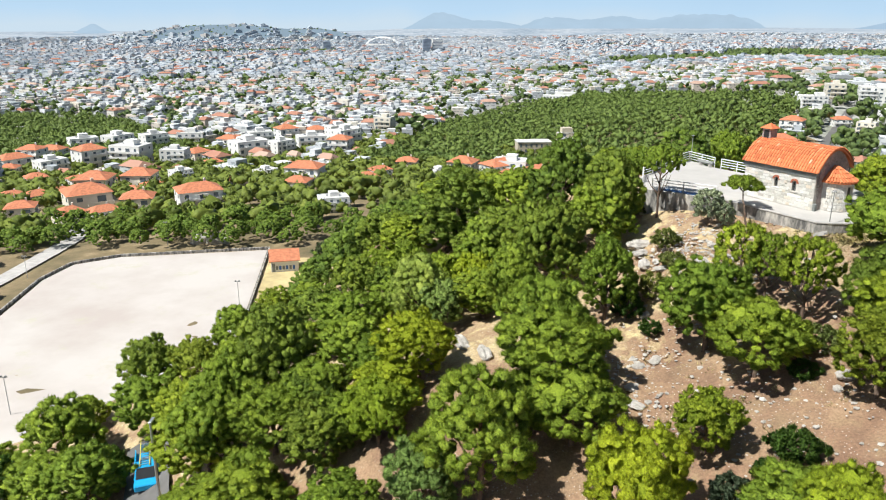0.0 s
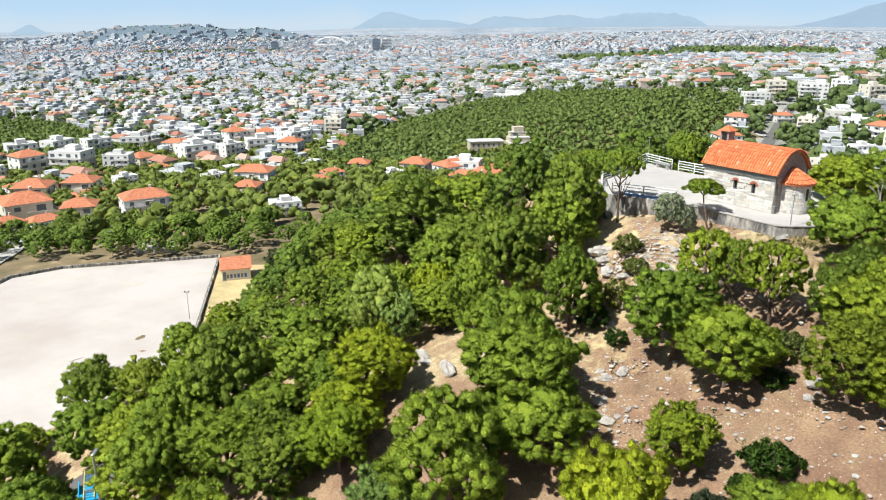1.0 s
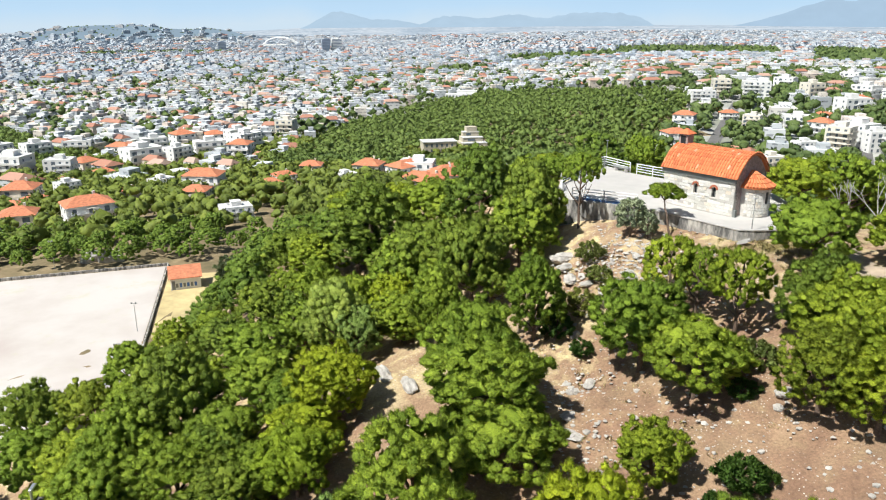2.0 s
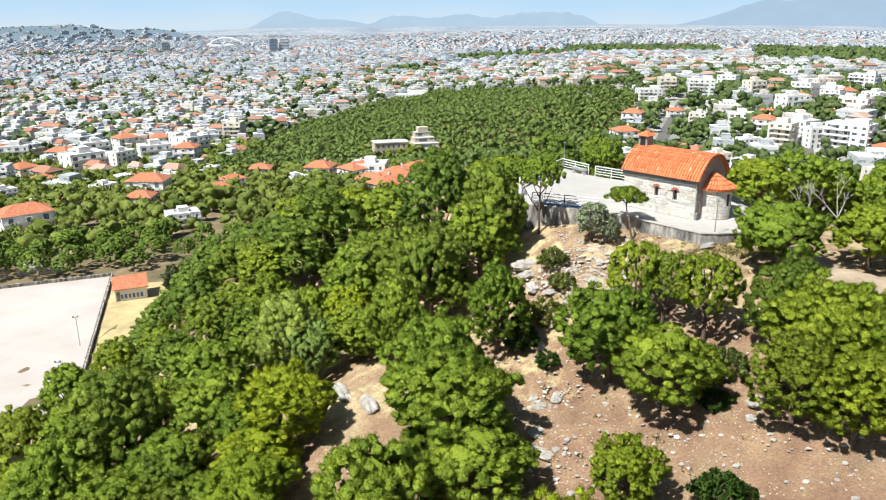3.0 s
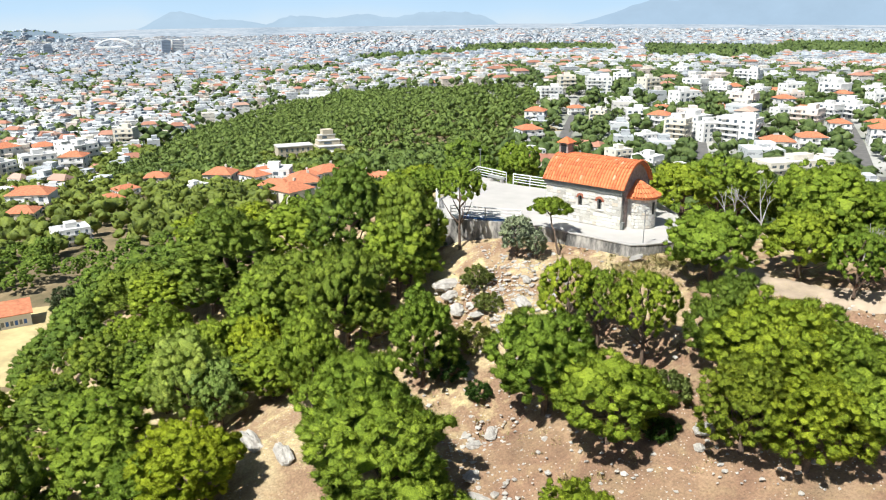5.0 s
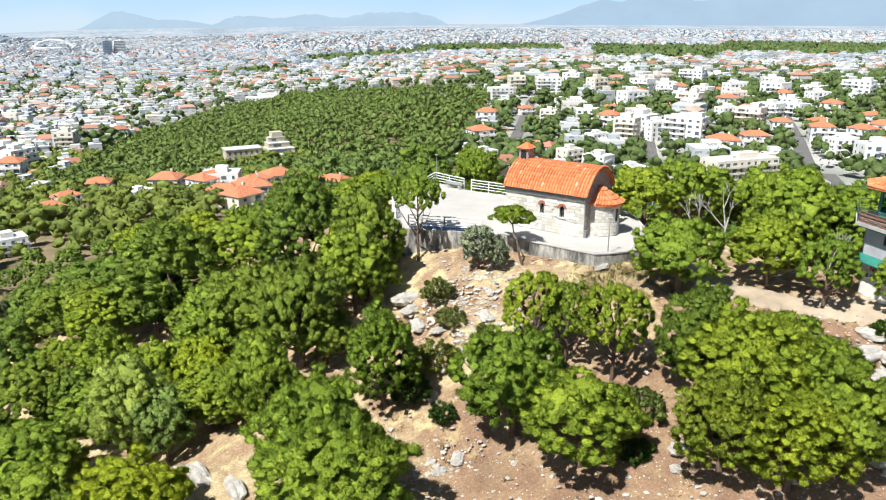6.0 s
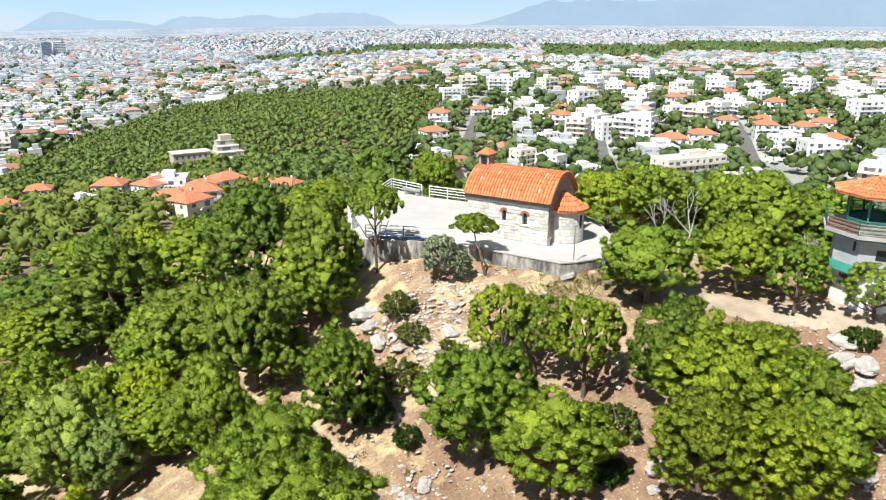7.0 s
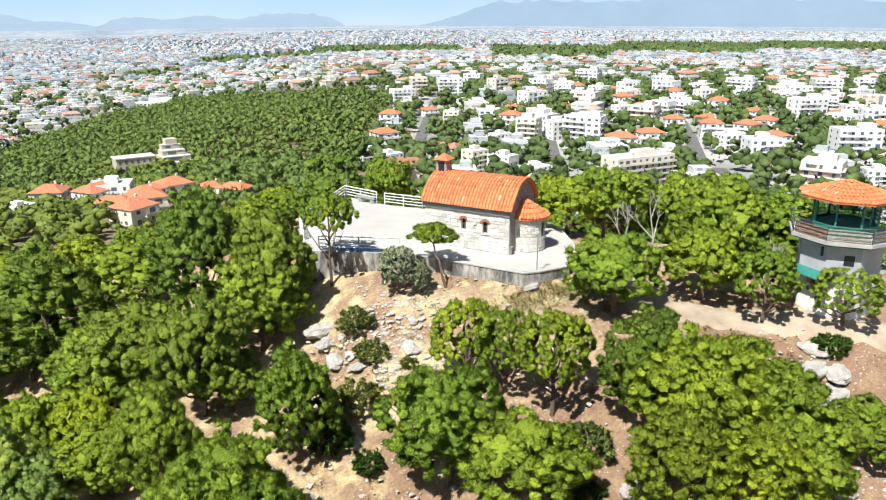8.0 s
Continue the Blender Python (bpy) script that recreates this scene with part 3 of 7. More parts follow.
railing([(18.3, 62.1), (20.5, 60.5), (22.75, 59.0)], "white metal railing on the terrace edge")
railing([(18.2, 64.8), (18.9, 67.6), (25.7, 75.4), (27.1, 71.9)], "white metal railing round the terrace corner")
railing([(27.5, 71.2), (29.5, 68.3), (30.6, 66.9)], "white metal railing beside the chapel")
bench = thing("bench", Matrix.Translation((26.6, 71.7, FLOOR)), "low grey bench along the railing", "bench")
bm = bmesh.new()
tube(bm, (-0.6, 1.8, 0.38), (0.35, 0.1, 0.38), 0.2, None, 4)
part("seat", bm, GREY_BAND, bench)
part("leg", box(bmesh.new(), -0.6, -0.3, 1.3, 1.6, 0, 0.3), CONCRETE, bench)
part("leg", box(bmesh.new(), 0.0, 0.3, 0.2, 0.5, 0, 0.3), CONCRETE, bench)


def lamp_post(x, y, z, h, label):
    p = thing("lamp_post", Matrix.Translation((x, y, z)), label, "lamp post", "lamp posts")
    part("pole", tube(bmesh.new(), (0, 0, -0.3), (0, 0, h), 0.04, 0.03), METAL, p)
    part("lamp_head", box(bmesh.new(), -0.14, 0.14, -0.07, 0.07, h, h + 0.08, 0.02), METAL, p)
    return p


METAL = plain_mat("grey_metal", (0.45, 0.46, 0.47), 0.45, 0.7, 0.15, 3, 0.1)
lamp_post(28.35, 51.35, FLOOR, 2.3, "thin grey lamp post at the terrace edge")
lamp_post(25.8, 75.2, FLOOR, 2.6, "thin grey pole at the railing corner")


def steps_slab():
    """A short concrete stair leaning on the bank under the wall."""
    t = thing("concrete_steps", Matrix.Translation((27.35, 50.75, gz(27.35, 50.75) + 0.15)) @ Matrix.Rotation(radians(40), 4, "Z") @ Matrix.Rotation(radians(-24), 4, "X") @ Matrix.Scale(0.62, 4), "short grey concrete steps on the bank below the wall", "steps")
    for i in range(4):
        part("step", box(bmesh.new(), -0.3, 0.3, -0.9 + i * 0.3, -0.6 + i * 0.3, -0.15, 0.05 + 0.03 * i), CONCRETE, t)
    for sx in (-0.36, 0.36):
        part("side", box(bmesh.new(), sx - 0.06, sx + 0.06, -0.9, 0.4, -0.15, 0.2), CONCRETE, t)
    return t


steps_slab()


def wall_box():
    t = thing("utility_box", CHAPEL @ Matrix.Translation((0.35, -0.08, 1.1)), "small grey utility box on the chapel wall", "box")
    part("case", box(bmesh.new(), -0.2, 0.2, -0.14, 0.06, -0.25, 0.25, 0.03), METAL, t)
    part("cover", tube(bmesh.new(), (0, -0.16, 0), (0, -0.13, 0), 0.15, None, 12), GREY_BAND, t)
    return t


wall_box()
BLUE_SHEET = plain_mat("blue_plastic_sheet", (0.06, 0.13, 0.27), 0.5, 0, 0.3, 3, 0.3)


def folded_sheet():
    """A blue sheet folded on the floor behind the front railing."""
    t = thing("blue_sheet", Matrix.Translation((20.6, 60.9, FLOOR)) @ Matrix.Rotation(radians(-36), 4, "Z"), "crumpled blue plastic sheet behind the railing", "sheet")
    bm = bmesh.new()
    bmesh.ops.create_grid(bm, x_segments=24, y_segments=8, size=0.5)
    for v in bm.verts:
        x, y = v.co.x * 3.4, v.co.y * 0.9
        v.co = Vector((x, y, 0.10 + 0.13 * noise.noise((x * 1.6, y * 2.2, 1)) + 0.05 * noise.noise((x * 5, y * 5, 3))))
    bmesh.ops.solidify(bm, geom=bm.faces[:], thickness=0.03)
    part("sheet", bm, BLUE_SHEET, t)
    return t


folded_sheet()

# ---- pines: puffs of needle tufts on limbs ----
ICO = bmesh.new()
bmesh.ops.create_icosphere(ICO, subdivisions=1, radius=1.0)
ICO_V = np.array([v.co[:] for v in ICO.verts])
ICO.verts.index_update()
ICO_F = np.array([[v.index for v in f.verts] for f in ICO.faces])
ICO.free()


def unit(v):
    return v / np.linalg.norm(v, axis=-1, keepdims=True)


OCTA_V = np.array([(1, 0, 0), (-1, 0, 0), (0, 1, 0), (0, -1, 0), (0, 0, 1), (0, 0, -1)], float)
OCTA_F = np.array([(0, 2, 4), (2, 1, 4), (1, 3, 4), (3, 0, 4), (2, 0, 5), (1, 2, 5), (3, 1, 5), (0, 3, 5)])

BALLS = {}
for level in (1, 2):
    BALL = bmesh.new()
    bmesh.ops.create_icosphere(BALL, subdivisions=level, radius=1.0)
    BALL.verts.index_update()
    BALLS[level] = (np.array([v.co[:] for v in BALL.verts]), np.array([[v.index for v in f.verts] for f in BALL.faces]))
    BALL.free()


def lumpy(v, seed):
    """Smooth knobs over a ball: a sum of a few waves in odd directions."""
    r = np.random.default_rng(seed)
    out = np.zeros(len(v))
    for k, amp in ((2.4, 0.10), (3.3, 0.10), (5.2, 0.075), (7.5, 0.05)):
        for _ in range(2):
            w = unit(r.normal(size=3)) * k
            out += amp * np.sin(v @ w + r.uniform(0, 6.28))
    return 1 + out


def crown_arrays(rng, puffs, blades, length, width, squash=0.7, core=0.8, level=2, inner=False):
    """Puffs (x, y, z, radius, way out): a knobbly pad of dense needles, bristling with needle tufts (one triangle each)."""
    vs, fs, ns, ts, base = [], [], [], [], 0
    ball, face = BALLS[level]
    flat = np.array((1, 1, squash))
    if inner:
        heart = np.array([q[:3] for q in puffs])
        mid, half = (heart.max(0) + heart.min(0)) / 2, (heart.max(0) - heart.min(0)) / 2
        puffs = puffs + [(*(mid + half * np.array(o)), float(half[0]) * 0.50, 0, 0, 1) for o in ((0.3, 0.1, 0.05), (-0.25, 0.25, 0.1), (0, -0.35, 0.0), (0, 0, 0.4))]
    for px, py, pz, pr, nx, ny, nz in puffs:
        c, lobe = np.array((px, py, pz)), np.array((nx, ny, nz))
        body = ball * (core * lumpy(ball, int(rng.integers(1 << 30))) * rng.uniform(0.93, 1.07, len(ball)))[:, None] * pr * flat
        tri = body[face]
        fn = unit(np.cross(tri[:, 1] - tri[:, 0], tri[:, 2] - tri[:, 0]))
        vn = np.zeros_like(body)
        for k in range(3):
            np.add.at(vn, face[:, k], fn)
        vn = unit(vn)
        vs.append(body + c)
        ns.append(unit(0.9 * vn + 0.6 * lobe + np.array((0, 0, 0.1)) + 0.25 * rng.normal(size=vn.shape)))
        fs.append(face + base)
        ts.append(np.ones(len(face), int))
        base += len(ball)
        # tufts grow on the upper and outer faces first
        want = np.clip(0.35 + fn[:, 2] + 0.7 * (fn @ lobe), 0.05, None)
        pick = rng.choice(len(face), blades, p=want / want.sum())
        bary = rng.dirichlet((1, 1, 1), blades)
        root = (tri[pick] * bary[:, :, None]).sum(1) + c
        d = fn[pick]
        way = unit(0.75 * d + 0.65 * rng.normal(size=(blades, 3)) + np.array((0, 0, 0.25)) + 0.25 * lobe)
        side = unit(np.cross(way, rng.normal(size=(blades, 3))))
        ln = length * rng.uniform(0.5, 1.4, (blades, 1)) 
        w = width * rng.uniform(0.6, 1.4, (blades, 1))
        vs.append(np.stack([root - side * w, root + side * w, root + way * ln], 1).reshape(-1, 3))
        ns.append(np.repeat(unit(0.7 * d + 0.6 * lobe + np.array((0, 0, 0.12)) + 0.50 * rng.normal(size=(blades, 3))), 3, 0))
        fs.append(np.arange(blades * 3).reshape(-1, 3) + base)
        ts.append(np.zeros(blades, int))
        base += blades * 3
    return np.concatenate(vs), np.concatenate(fs), np.concatenate(ns), np.concatenate(ts)


def soft_mesh(name, v, f, n, mats, slots=None):
    """A mesh of tufts that takes the light as rounded puffs."""
    me = mesh_of(name, v, f, mats, slots, True)
    me.normals_split_custom_set_from_vertices(n.tolist())
    return me


def pine_puffs(rng, radius, height, pads, size, clear, low=-0.62, taper=0.0):
    """Puff centres over a domed crown with a lobed outline; clear: bare part of the stem, low: how far down the pads go, taper: towards a cone."""
    half = height * (1 - clear) / 2
    mid = height * clear + half
    bends = [(rng.integers(2, 8), rng.uniform(0, 6.28), rng.uniform(1.5, 6.0), rng.uniform(0.05, 0.11)) for _ in range(5)]
    shift = Vector(rng.uniform(-50, 50, 3))
    out = []
    for i in range(pads):
        zz = 0.97 - (0.97 - low) * (i + 0.5) / pads
        a = i * 2.39996 + rng.uniform(-0.35, 0.35)
        lobe = 1 + sum(amp * math.sin(n * a + ph + k * zz) for n, ph, k, amp in bends)
        h = math.sqrt(max(0.0, 1 - zz * zz)) * lobe * (1 - taper * max(0.0, zz))
        way = Vector((math.cos(a) * math.sqrt(1 - zz * zz), math.sin(a) * math.sqrt(1 - zz * zz), zz))
        knot = noise.noise(way * 1.9 + shift) + 0.6 * noise.noise(way * 3.8 + shift)
        if knot < -0.52:
            continue
        reach = 0.80 + 0.26 * knot - 0.10 * rng.random()
        p = (h * math.cos(a) * radius * reach, h * math.sin(a) * radius * reach, mid + zz * half * (reach + 0.05) * (0.6 + 0.4 * lobe))
        d = unit(np.array((h * math.cos(a), h * math.sin(a), zz + 0.25)))
        out.append((*p, radius * size * rng.uniform(0.7, 1.35), *d))
    return out


def limb_mesh(rng, puffs, height, thick, lean=(0, 0), sides=7, limbs=9):
    """A bent tapered trunk and limbs that reach towards the puffs."""
    bm = bmesh.new()
    pts = [Vector((lean[0] * s * s + 0.12 * rng.normal() * s, lean[1] * s * s + 0.12 * rng.normal() * s, -0.5 + (height * 0.86 + 0.5) * s)) for s in np.linspace(0, 1, 6)]
    for i, (a, b) in enumerate(zip(pts[:-1], pts[1:])):
        tube(bm, a, b, thick * (1 - 0.15 * i), thick * (1 - 0.15 * (i + 1)), sides)
    for k in rng.choice(len(puffs), min(limbs, len(puffs)), replace=False):
        tip = Vector(puffs[k][:3])
        s = min(0.9, max(0.25, (tip.z / height) - 0.2))
        root = pts[0].lerp(pts[-1], s)
        root.x, root.y = lean[0] * s * s, lean[1] * s * s
        mid = root.lerp(tip, 0.5) + Vector((0, 0, -0.25))
        tube(bm, root, mid, thick * 0.42, thick * 0.26, 5)
        tube(bm, mid, tip, thick * 0.26, thick * 0.08, 5)
    me = bpy.data.meshes.new("trunk")
    bm.to_mesh(me)
    bm.free()
    me.materials.append(BARK)
    return me


def pine_kind(seed, radius, height, pads, size, clear, low, taper, blades, length, width, level):
    rng = np.random.default_rng(seed)
    puffs = pine_puffs(rng, radius, height, pads, size, clear, low, taper)
    v, f, n, t = crown_arrays(rng, puffs, blades, length, width, 0.82, 0.70, level, clear < 0.15)
    return limb_mesh(rng, puffs, height, 0.05 * radius + 0.05), soft_mesh("crown", v, f, n, (PINE, PINE), t)


# near kinds: broad, tall, narrow, low, sparse, bare-stemmed (radius 3, height 6 before scaling)
KINDS, LIGHT_KINDS = [], []
for seed, radius, height, dense, clear, low, taper in ((11, 3.0, 6.0, 1.0, 0.10, -0.72, 0.0), (12, 3.0, 6.2, 0.95, 0.12, -0.66, 0.15), (13, 2.7, 6.6, 1.0, 0.05, -0.78, 0.35), (14, 3.0, 5.4, 0.95, 0.08, -0.60, 0.0), (15, 3.0, 6.0, 0.6, 0.20, -0.60, 0.1), (16, 3.0, 6.0, 0.55, 0.42, -0.45, 0.0)):
    KINDS.append(pine_kind(seed, radius, height, int(500 * dense), 0.098, clear, low, taper, 84, 0.19, 0.0125, 1))
    LIGHT_KINDS.append(pine_kind(seed, radius, height, int(380 * dense), 0.110, clear, low, taper, 42, 0.20, 0.017, 1))
MID_SHAPES = []
for i in range(5):
    rng0 = np.random.default_rng(30 + i)
    MID_SHAPES.append(crown_arrays(rng0, pine_puffs(rng0, 3.0, 6.0, 105, 0.165, 0.08, -0.5, 0.1), 16, 0.30, 0.036, 0.8, 0.70, 1))
PINE_LABELS = ["dense bright green Aleppo pine on the dry slope", "broad green pine with puffy needle clumps", "tall green pine with a full crown", "low spreading green pine over bare soil", "sparse green pine with bare limbs showing", "tall green pine with a bare lower stem"]


SPIN = random.Random(5)


def pine(x, y, r, h, kind=None, tone=None, z=None):
    """A near pine of crown radius r and height h; the crown keeps its proportions, the stem takes up the rest; tone: a needle material of its own."""
    k = SPIN.randrange(5) if kind is None else kind
    s = r / 3.0
    sz = min(max(h / 6.2, 0.8 * s), 1.35 * s)
    turn = Matrix.Rotation(SPIN.uniform(0, 6.28), 4, "Z")
    t = thing("pine_tree", Matrix.Translation((x, y, (gz(x, y) if z is None else z) - 0.1)) @ turn, PINE_LABELS[k], "tree", "pines on the hill")
    trunk, crown = (KINDS if math.hypot(x - 4, y - 14) < 36 else LIGHT_KINDS)[k]
    part("trunk", trunk, BARK, t, at=Matrix.Diagonal((s, s, h / 6.2, 1)))
    leaf = part("crown", crown, PINE, t, at=Matrix.Translation((0, 0, max(0.0, h - 6.2 * sz))) @ Matrix.Diagonal((s, s, sz, 1)))
    if tone:
        for slot in leaf.material_slots:
            slot.link, slot.material = "OBJECT", tone
    FEET.append((x, y, r))
    return t


FEET = []
GROVE = []


def mid_pine(x, y, r, h):
    """A pine further off, kept for the joined grove."""
    GROVE.append((x, y, gz(x, y) - 0.1, r / 3.0, h / 6.2, SPIN.uniform(0, 6.28), SPIN.randrange(5)))


def build_grove(name, label):
    vs, fs, ns, ts, base = [], [], [], [], 0
    for x, y, z, r, h, a, k in GROVE:
        v, f, n, t = MID_SHAPES[k]
        ts.append(t)
        c, s = math.cos(a), math.sin(a)
        turn = np.array(((c, s, 0), (-s, c, 0), (0, 0, 1)))
        vs.append((v * np.array((r, r, h))) @ turn + np.array((x, y, z)))
        ns.append(n @ turn)
        fs.append(f + base)
        base += len(v)
    me = soft_mesh(name, np.concatenate(vs), np.concatenate(fs), np.concatenate(ns), (PINE_DARK, PINE_DARK), np.concatenate(ts))
    return tagged(new(name, me), label, "trees", kind="stuff")

# ---- the pines of the hill, one by one ----
pine(-1.7, 46.1, 2.88, 5.5, 0, PINE_BRIGHT)
pine(-3.8, 41.0, 2.44, 5.6, 3, PINE_BRIGHT)
pine(7.4, 41.0, 3.95, 6.0, 0)
pine(7.0, 44.3, 3.36, 8.0, 3)
pine(-12.7, 50.9, 3.48, 9.2, 1, PINE_DARK)
pine(-7.3, 56.4, 3.38, 6.0, 0)
pine(-1.6, 55.4, 2.94, 7.4, 1, PINE_BLUE)
pine(2.9, 58.9, 2.20, 5.7, 0, PINE_BRIGHT)
pine(5.3, 49.2, 2.28, 7.5, 1)
pine(11.9, 48.8, 2.50, 6.4, 2)
pine(17.1, 42.9, 3.14, 6.8, 0)
pine(18.7, 39.0, 3.16, 5.6, 3)
pine(25.9, 36.0, 3.5, 6.4, 1)
pine(23.5, 34.8, 2.7, 5.2, 2, PINE_DARK)
pine(27.9, 34.9, 3.0, 5.4, 0)
pine(25.2, 32.6, 2.9, 5.0, 2)
pine(27.6, 32.4, 2.6, 4.6, 1)
pine(7.8, 37.4, 3.3, 5.6, 3)
pine(5.6, 38.6, 2.3, 4.4, 0)
pine(-3.5, 43.9, 2.67, 4.3, 3, PINE_BRIGHT)
pine(0.3, 70.0, 2.98, 4.5, 1, PINE_DARK)
pine(5.5, 51.5, 1.80, 3.9, 3)
pine(-3.5, 61.3, 2.86, 4.3, 0)
pine(-15.4, 49.3, 2.69, 8.4, 0)
pine(-9.3, 46.8, 2.47, 5.0, 3, PINE_DARK)
pine(25.5, 38.8, 2.57, 6.0, 2, PINE_DARK)
pine(20.3, 46.6, 2.00, 5.6, 4)
pine(22.7, 42.3, 2.00, 6.0, 4)
pine(21.4, 44.9, 1.70, 5.2, 4)
pine(29.5, 45.7, 3.00, 5.7, 3)
pine(36.9, 58.9, 3.32, 5.5, 3)
pine(34.7, 44.1, 2.63, 5.1, 3)
pine(11.2, 65.4, 3.97, 9.1, 2, PINE_DARK)
pine(14.3, 60.0, 2.94, 8.1, 1, PINE_DARK)
pine(18.5, 60.6, 1.90, 6.6, 5)
pine(1.8, 69.5, 5.19, 7.8, 2, PINE_DARK)
pine(8.7, 55.7, 2.99, 7.9, 0, PINE_DARK)
pine(10.1, 54.9, 2.21, 4.4, 3, PINE_DARK)
pine(-18.1, 94.9, 3.97, 6.3, 3, PINE_DARK)
pine(41.1, 45.3, 2.17, 3.4, 3)
pine(35.3, 40.4, 1.82, 4.5, 4)
pine(48.5, 58.8, 2.94, 7.9, 1)
pine(9.5, 29.5, 2.81, 7.8, 0, PINE_BRIGHT)
pine(2.4, 34.9, 3.6, 8.5, 1)
pine(14.3, 34.0, 1.94, 4.2, 0)
pine(-7.9, 41.2, 2.67, 4.9, 1, PINE_DARK)
pine(-19.4, 51.6, 3.27, 7.1, 3)
pine(-16.9, 46.6, 3.00, 7.6, 1)
pine(-12.2, 40.3, 2.18, 5.6, 3)
pine(-26.5, 60.9, 2.93, 7.6, 0, PINE_DARK)
pine(-22.2, 61.0, 2.52, 6.1, 3, PINE_DARK)
pine(-32.6, 55.5, 3.70, 7.9, 1)
pine(-0.7, 34.8, 2.39, 5.7, 0, PINE_BLUE)
pine(17.1, 25.5, 2.18, 6.7, 3, PINE_BRIGHT)
pine(16.4, 26.7, 3.30, 5.5, 3)
pine(5.9, 60.9, 3.60, 7.6, 0, PINE_DARK)
pine(-3.2, 65.3, 3.06, 6.4, 2)
pine(13.2, 59.0, 3.03, 6.4, 1)
pine(-6.8, 51.1, 3.05, 5.8, 3)
pine(-14.4, 51.4, 3.46, 6.5, 1)
pine(-8.8, 47.0, 2.72, 5.1, 3)
pine(-11.5, 44.7, 3.09, 5.8, 0)
pine(-25.2, 56.7, 3.45, 6.5, 0)
pine(-18.0, 47.2, 3.73, 7.0, 3)
pine(-27.4, 48.6, 3.4, 6.4, 1)
pine(-39.5, 55.8, 2.8, 5.2, 3)
pine(-30.7, 49.6, 3.78, 6.7, 0)
pine(-12.3, 38.3, 3.53, 6.3, 3)
pine(-15.9, 40.5, 2.54, 4.5, 0)
pine(-6.0, 42.2, 2.22, 4.2, 0)
pine(-5.7, 35.7, 2.53, 4.5, 0)
pine(39.2, 57.5, 3.0, 6.0, 4)
pine(43.5, 60.0, 3.2, 6.5, 0)
pine(39.8, 47.0, 3.1, 6.0, 1)
pine(43.2, 45.3, 2.90, 5.5, 1)
pine(38.1, 37.7, 1.93, 3.6, 4)
pine(31.7, 32.2, 1.82, 3.5, 3)
pine(29.6, 74.6, 2.2, 5.6, 0)
pine(5.0, 61.4, 3.87, 6.9, 1)
pine(14.2, 59.7, 2.84, 5.7, 3)
pine(3.5, 54.1, 2.58, 4.3, 0)
pine(1.6, 95.9, 3.29, 6.9, 1)
pine(5.4, 91.4, 2.79, 5.9, 0)
pine(8.6, 80.4, 2.3, 4.2, 2)
pine(10.5, 77.2, 2.3, 4.2, 3)
pine(-0.2, 90.1, 3.08, 6.5, 0)
pine(42.0, 49.5, 2.8, 6.2, 1)
pine(19.4, 71.0, 2.1, 3.8, 0)
pine(16.2, 70.2, 2.3, 4.4, 1)
pine(15.0, 76.0, 2.4, 4.0, 3)
pine(20.6, 77.5, 2.4, 3.8, 0)

pine(-11.0, 61.7, 3.05, 4.6, 1, PINE_DARK)
pine(-5.4, 63.9, 2.75, 4.1, 2, PINE_DARK)
pine(3.3, 54.5, 1.59, 2.4, 3)
pine(6.9, 70.1, 3.53, 5.3, 1)
pine(5.2, 63.9, 2.75, 6.1, 3, PINE_DARK)
pine(-3.7, 71.1, 3.03, 4.5, 1)

pine(-0.3, 62.0, 2.49, 6.3, 3)
pine(-7.9, 64.5, 2.87, 5.7, 1, PINE_DARK)
pine(-5.6, 75.1, 3.44, 5.2, 0, PINE_DARK)
pine(-0.2, 60.0, 2.51, 7.6, 3)
pine(3.4, 65.3, 2.52, 5.3, 1, PINE_DARK)
pine(0.1, 53.7, 1.93, 5.4, 0, PINE_BLUE)

# ---- fill of the wooded slopes ----
TAKEN = list(FEET)


def open_ground(x, y):
    """Where no tree may stand."""
    if 8 < x < 45 and 30 < y < 80:
        return True
    if -9 < x < 48 and y < 48:
        return True
    u, v = pitch_local(x, y)
    if -17 < u < 60 and -3 < v < 72:
        return True
    if -10 < u < 60 and 70 < v < 96:
        return True
    if -2 < x < 12 and 46 < y < 54:
        return True
    if 9 < x < 26 and 62 < y < 96:
        return True
    if -27 < x < -17 and 36 < y < 57:
        return True
    if 62 < y < 125 and x < -20:
        return True
    if 125 <= y < 172 and x < -26:
        return True
    return y < 20


def fill(x0, x1, y0, y1, gap, place, low, high, tall, tries, keep=None):
    rng = random.Random(int(x0 * 7 + y0))
    for _ in range(tries):
        x, y = rng.uniform(x0, x1), rng.uniform(y0, y1)
        r = rng.uniform(low, high)
        if open_ground(x, y) or (keep and not keep(x, y)):
            continue
        if any((x - a) ** 2 + (y - b) ** 2 < ((r + c) * gap) ** 2 for a, b, c in TAKEN):
            continue
        TAKEN.append((x, y, r))
        place(x, y, r, r * tall * rng.uniform(0.85, 1.15))


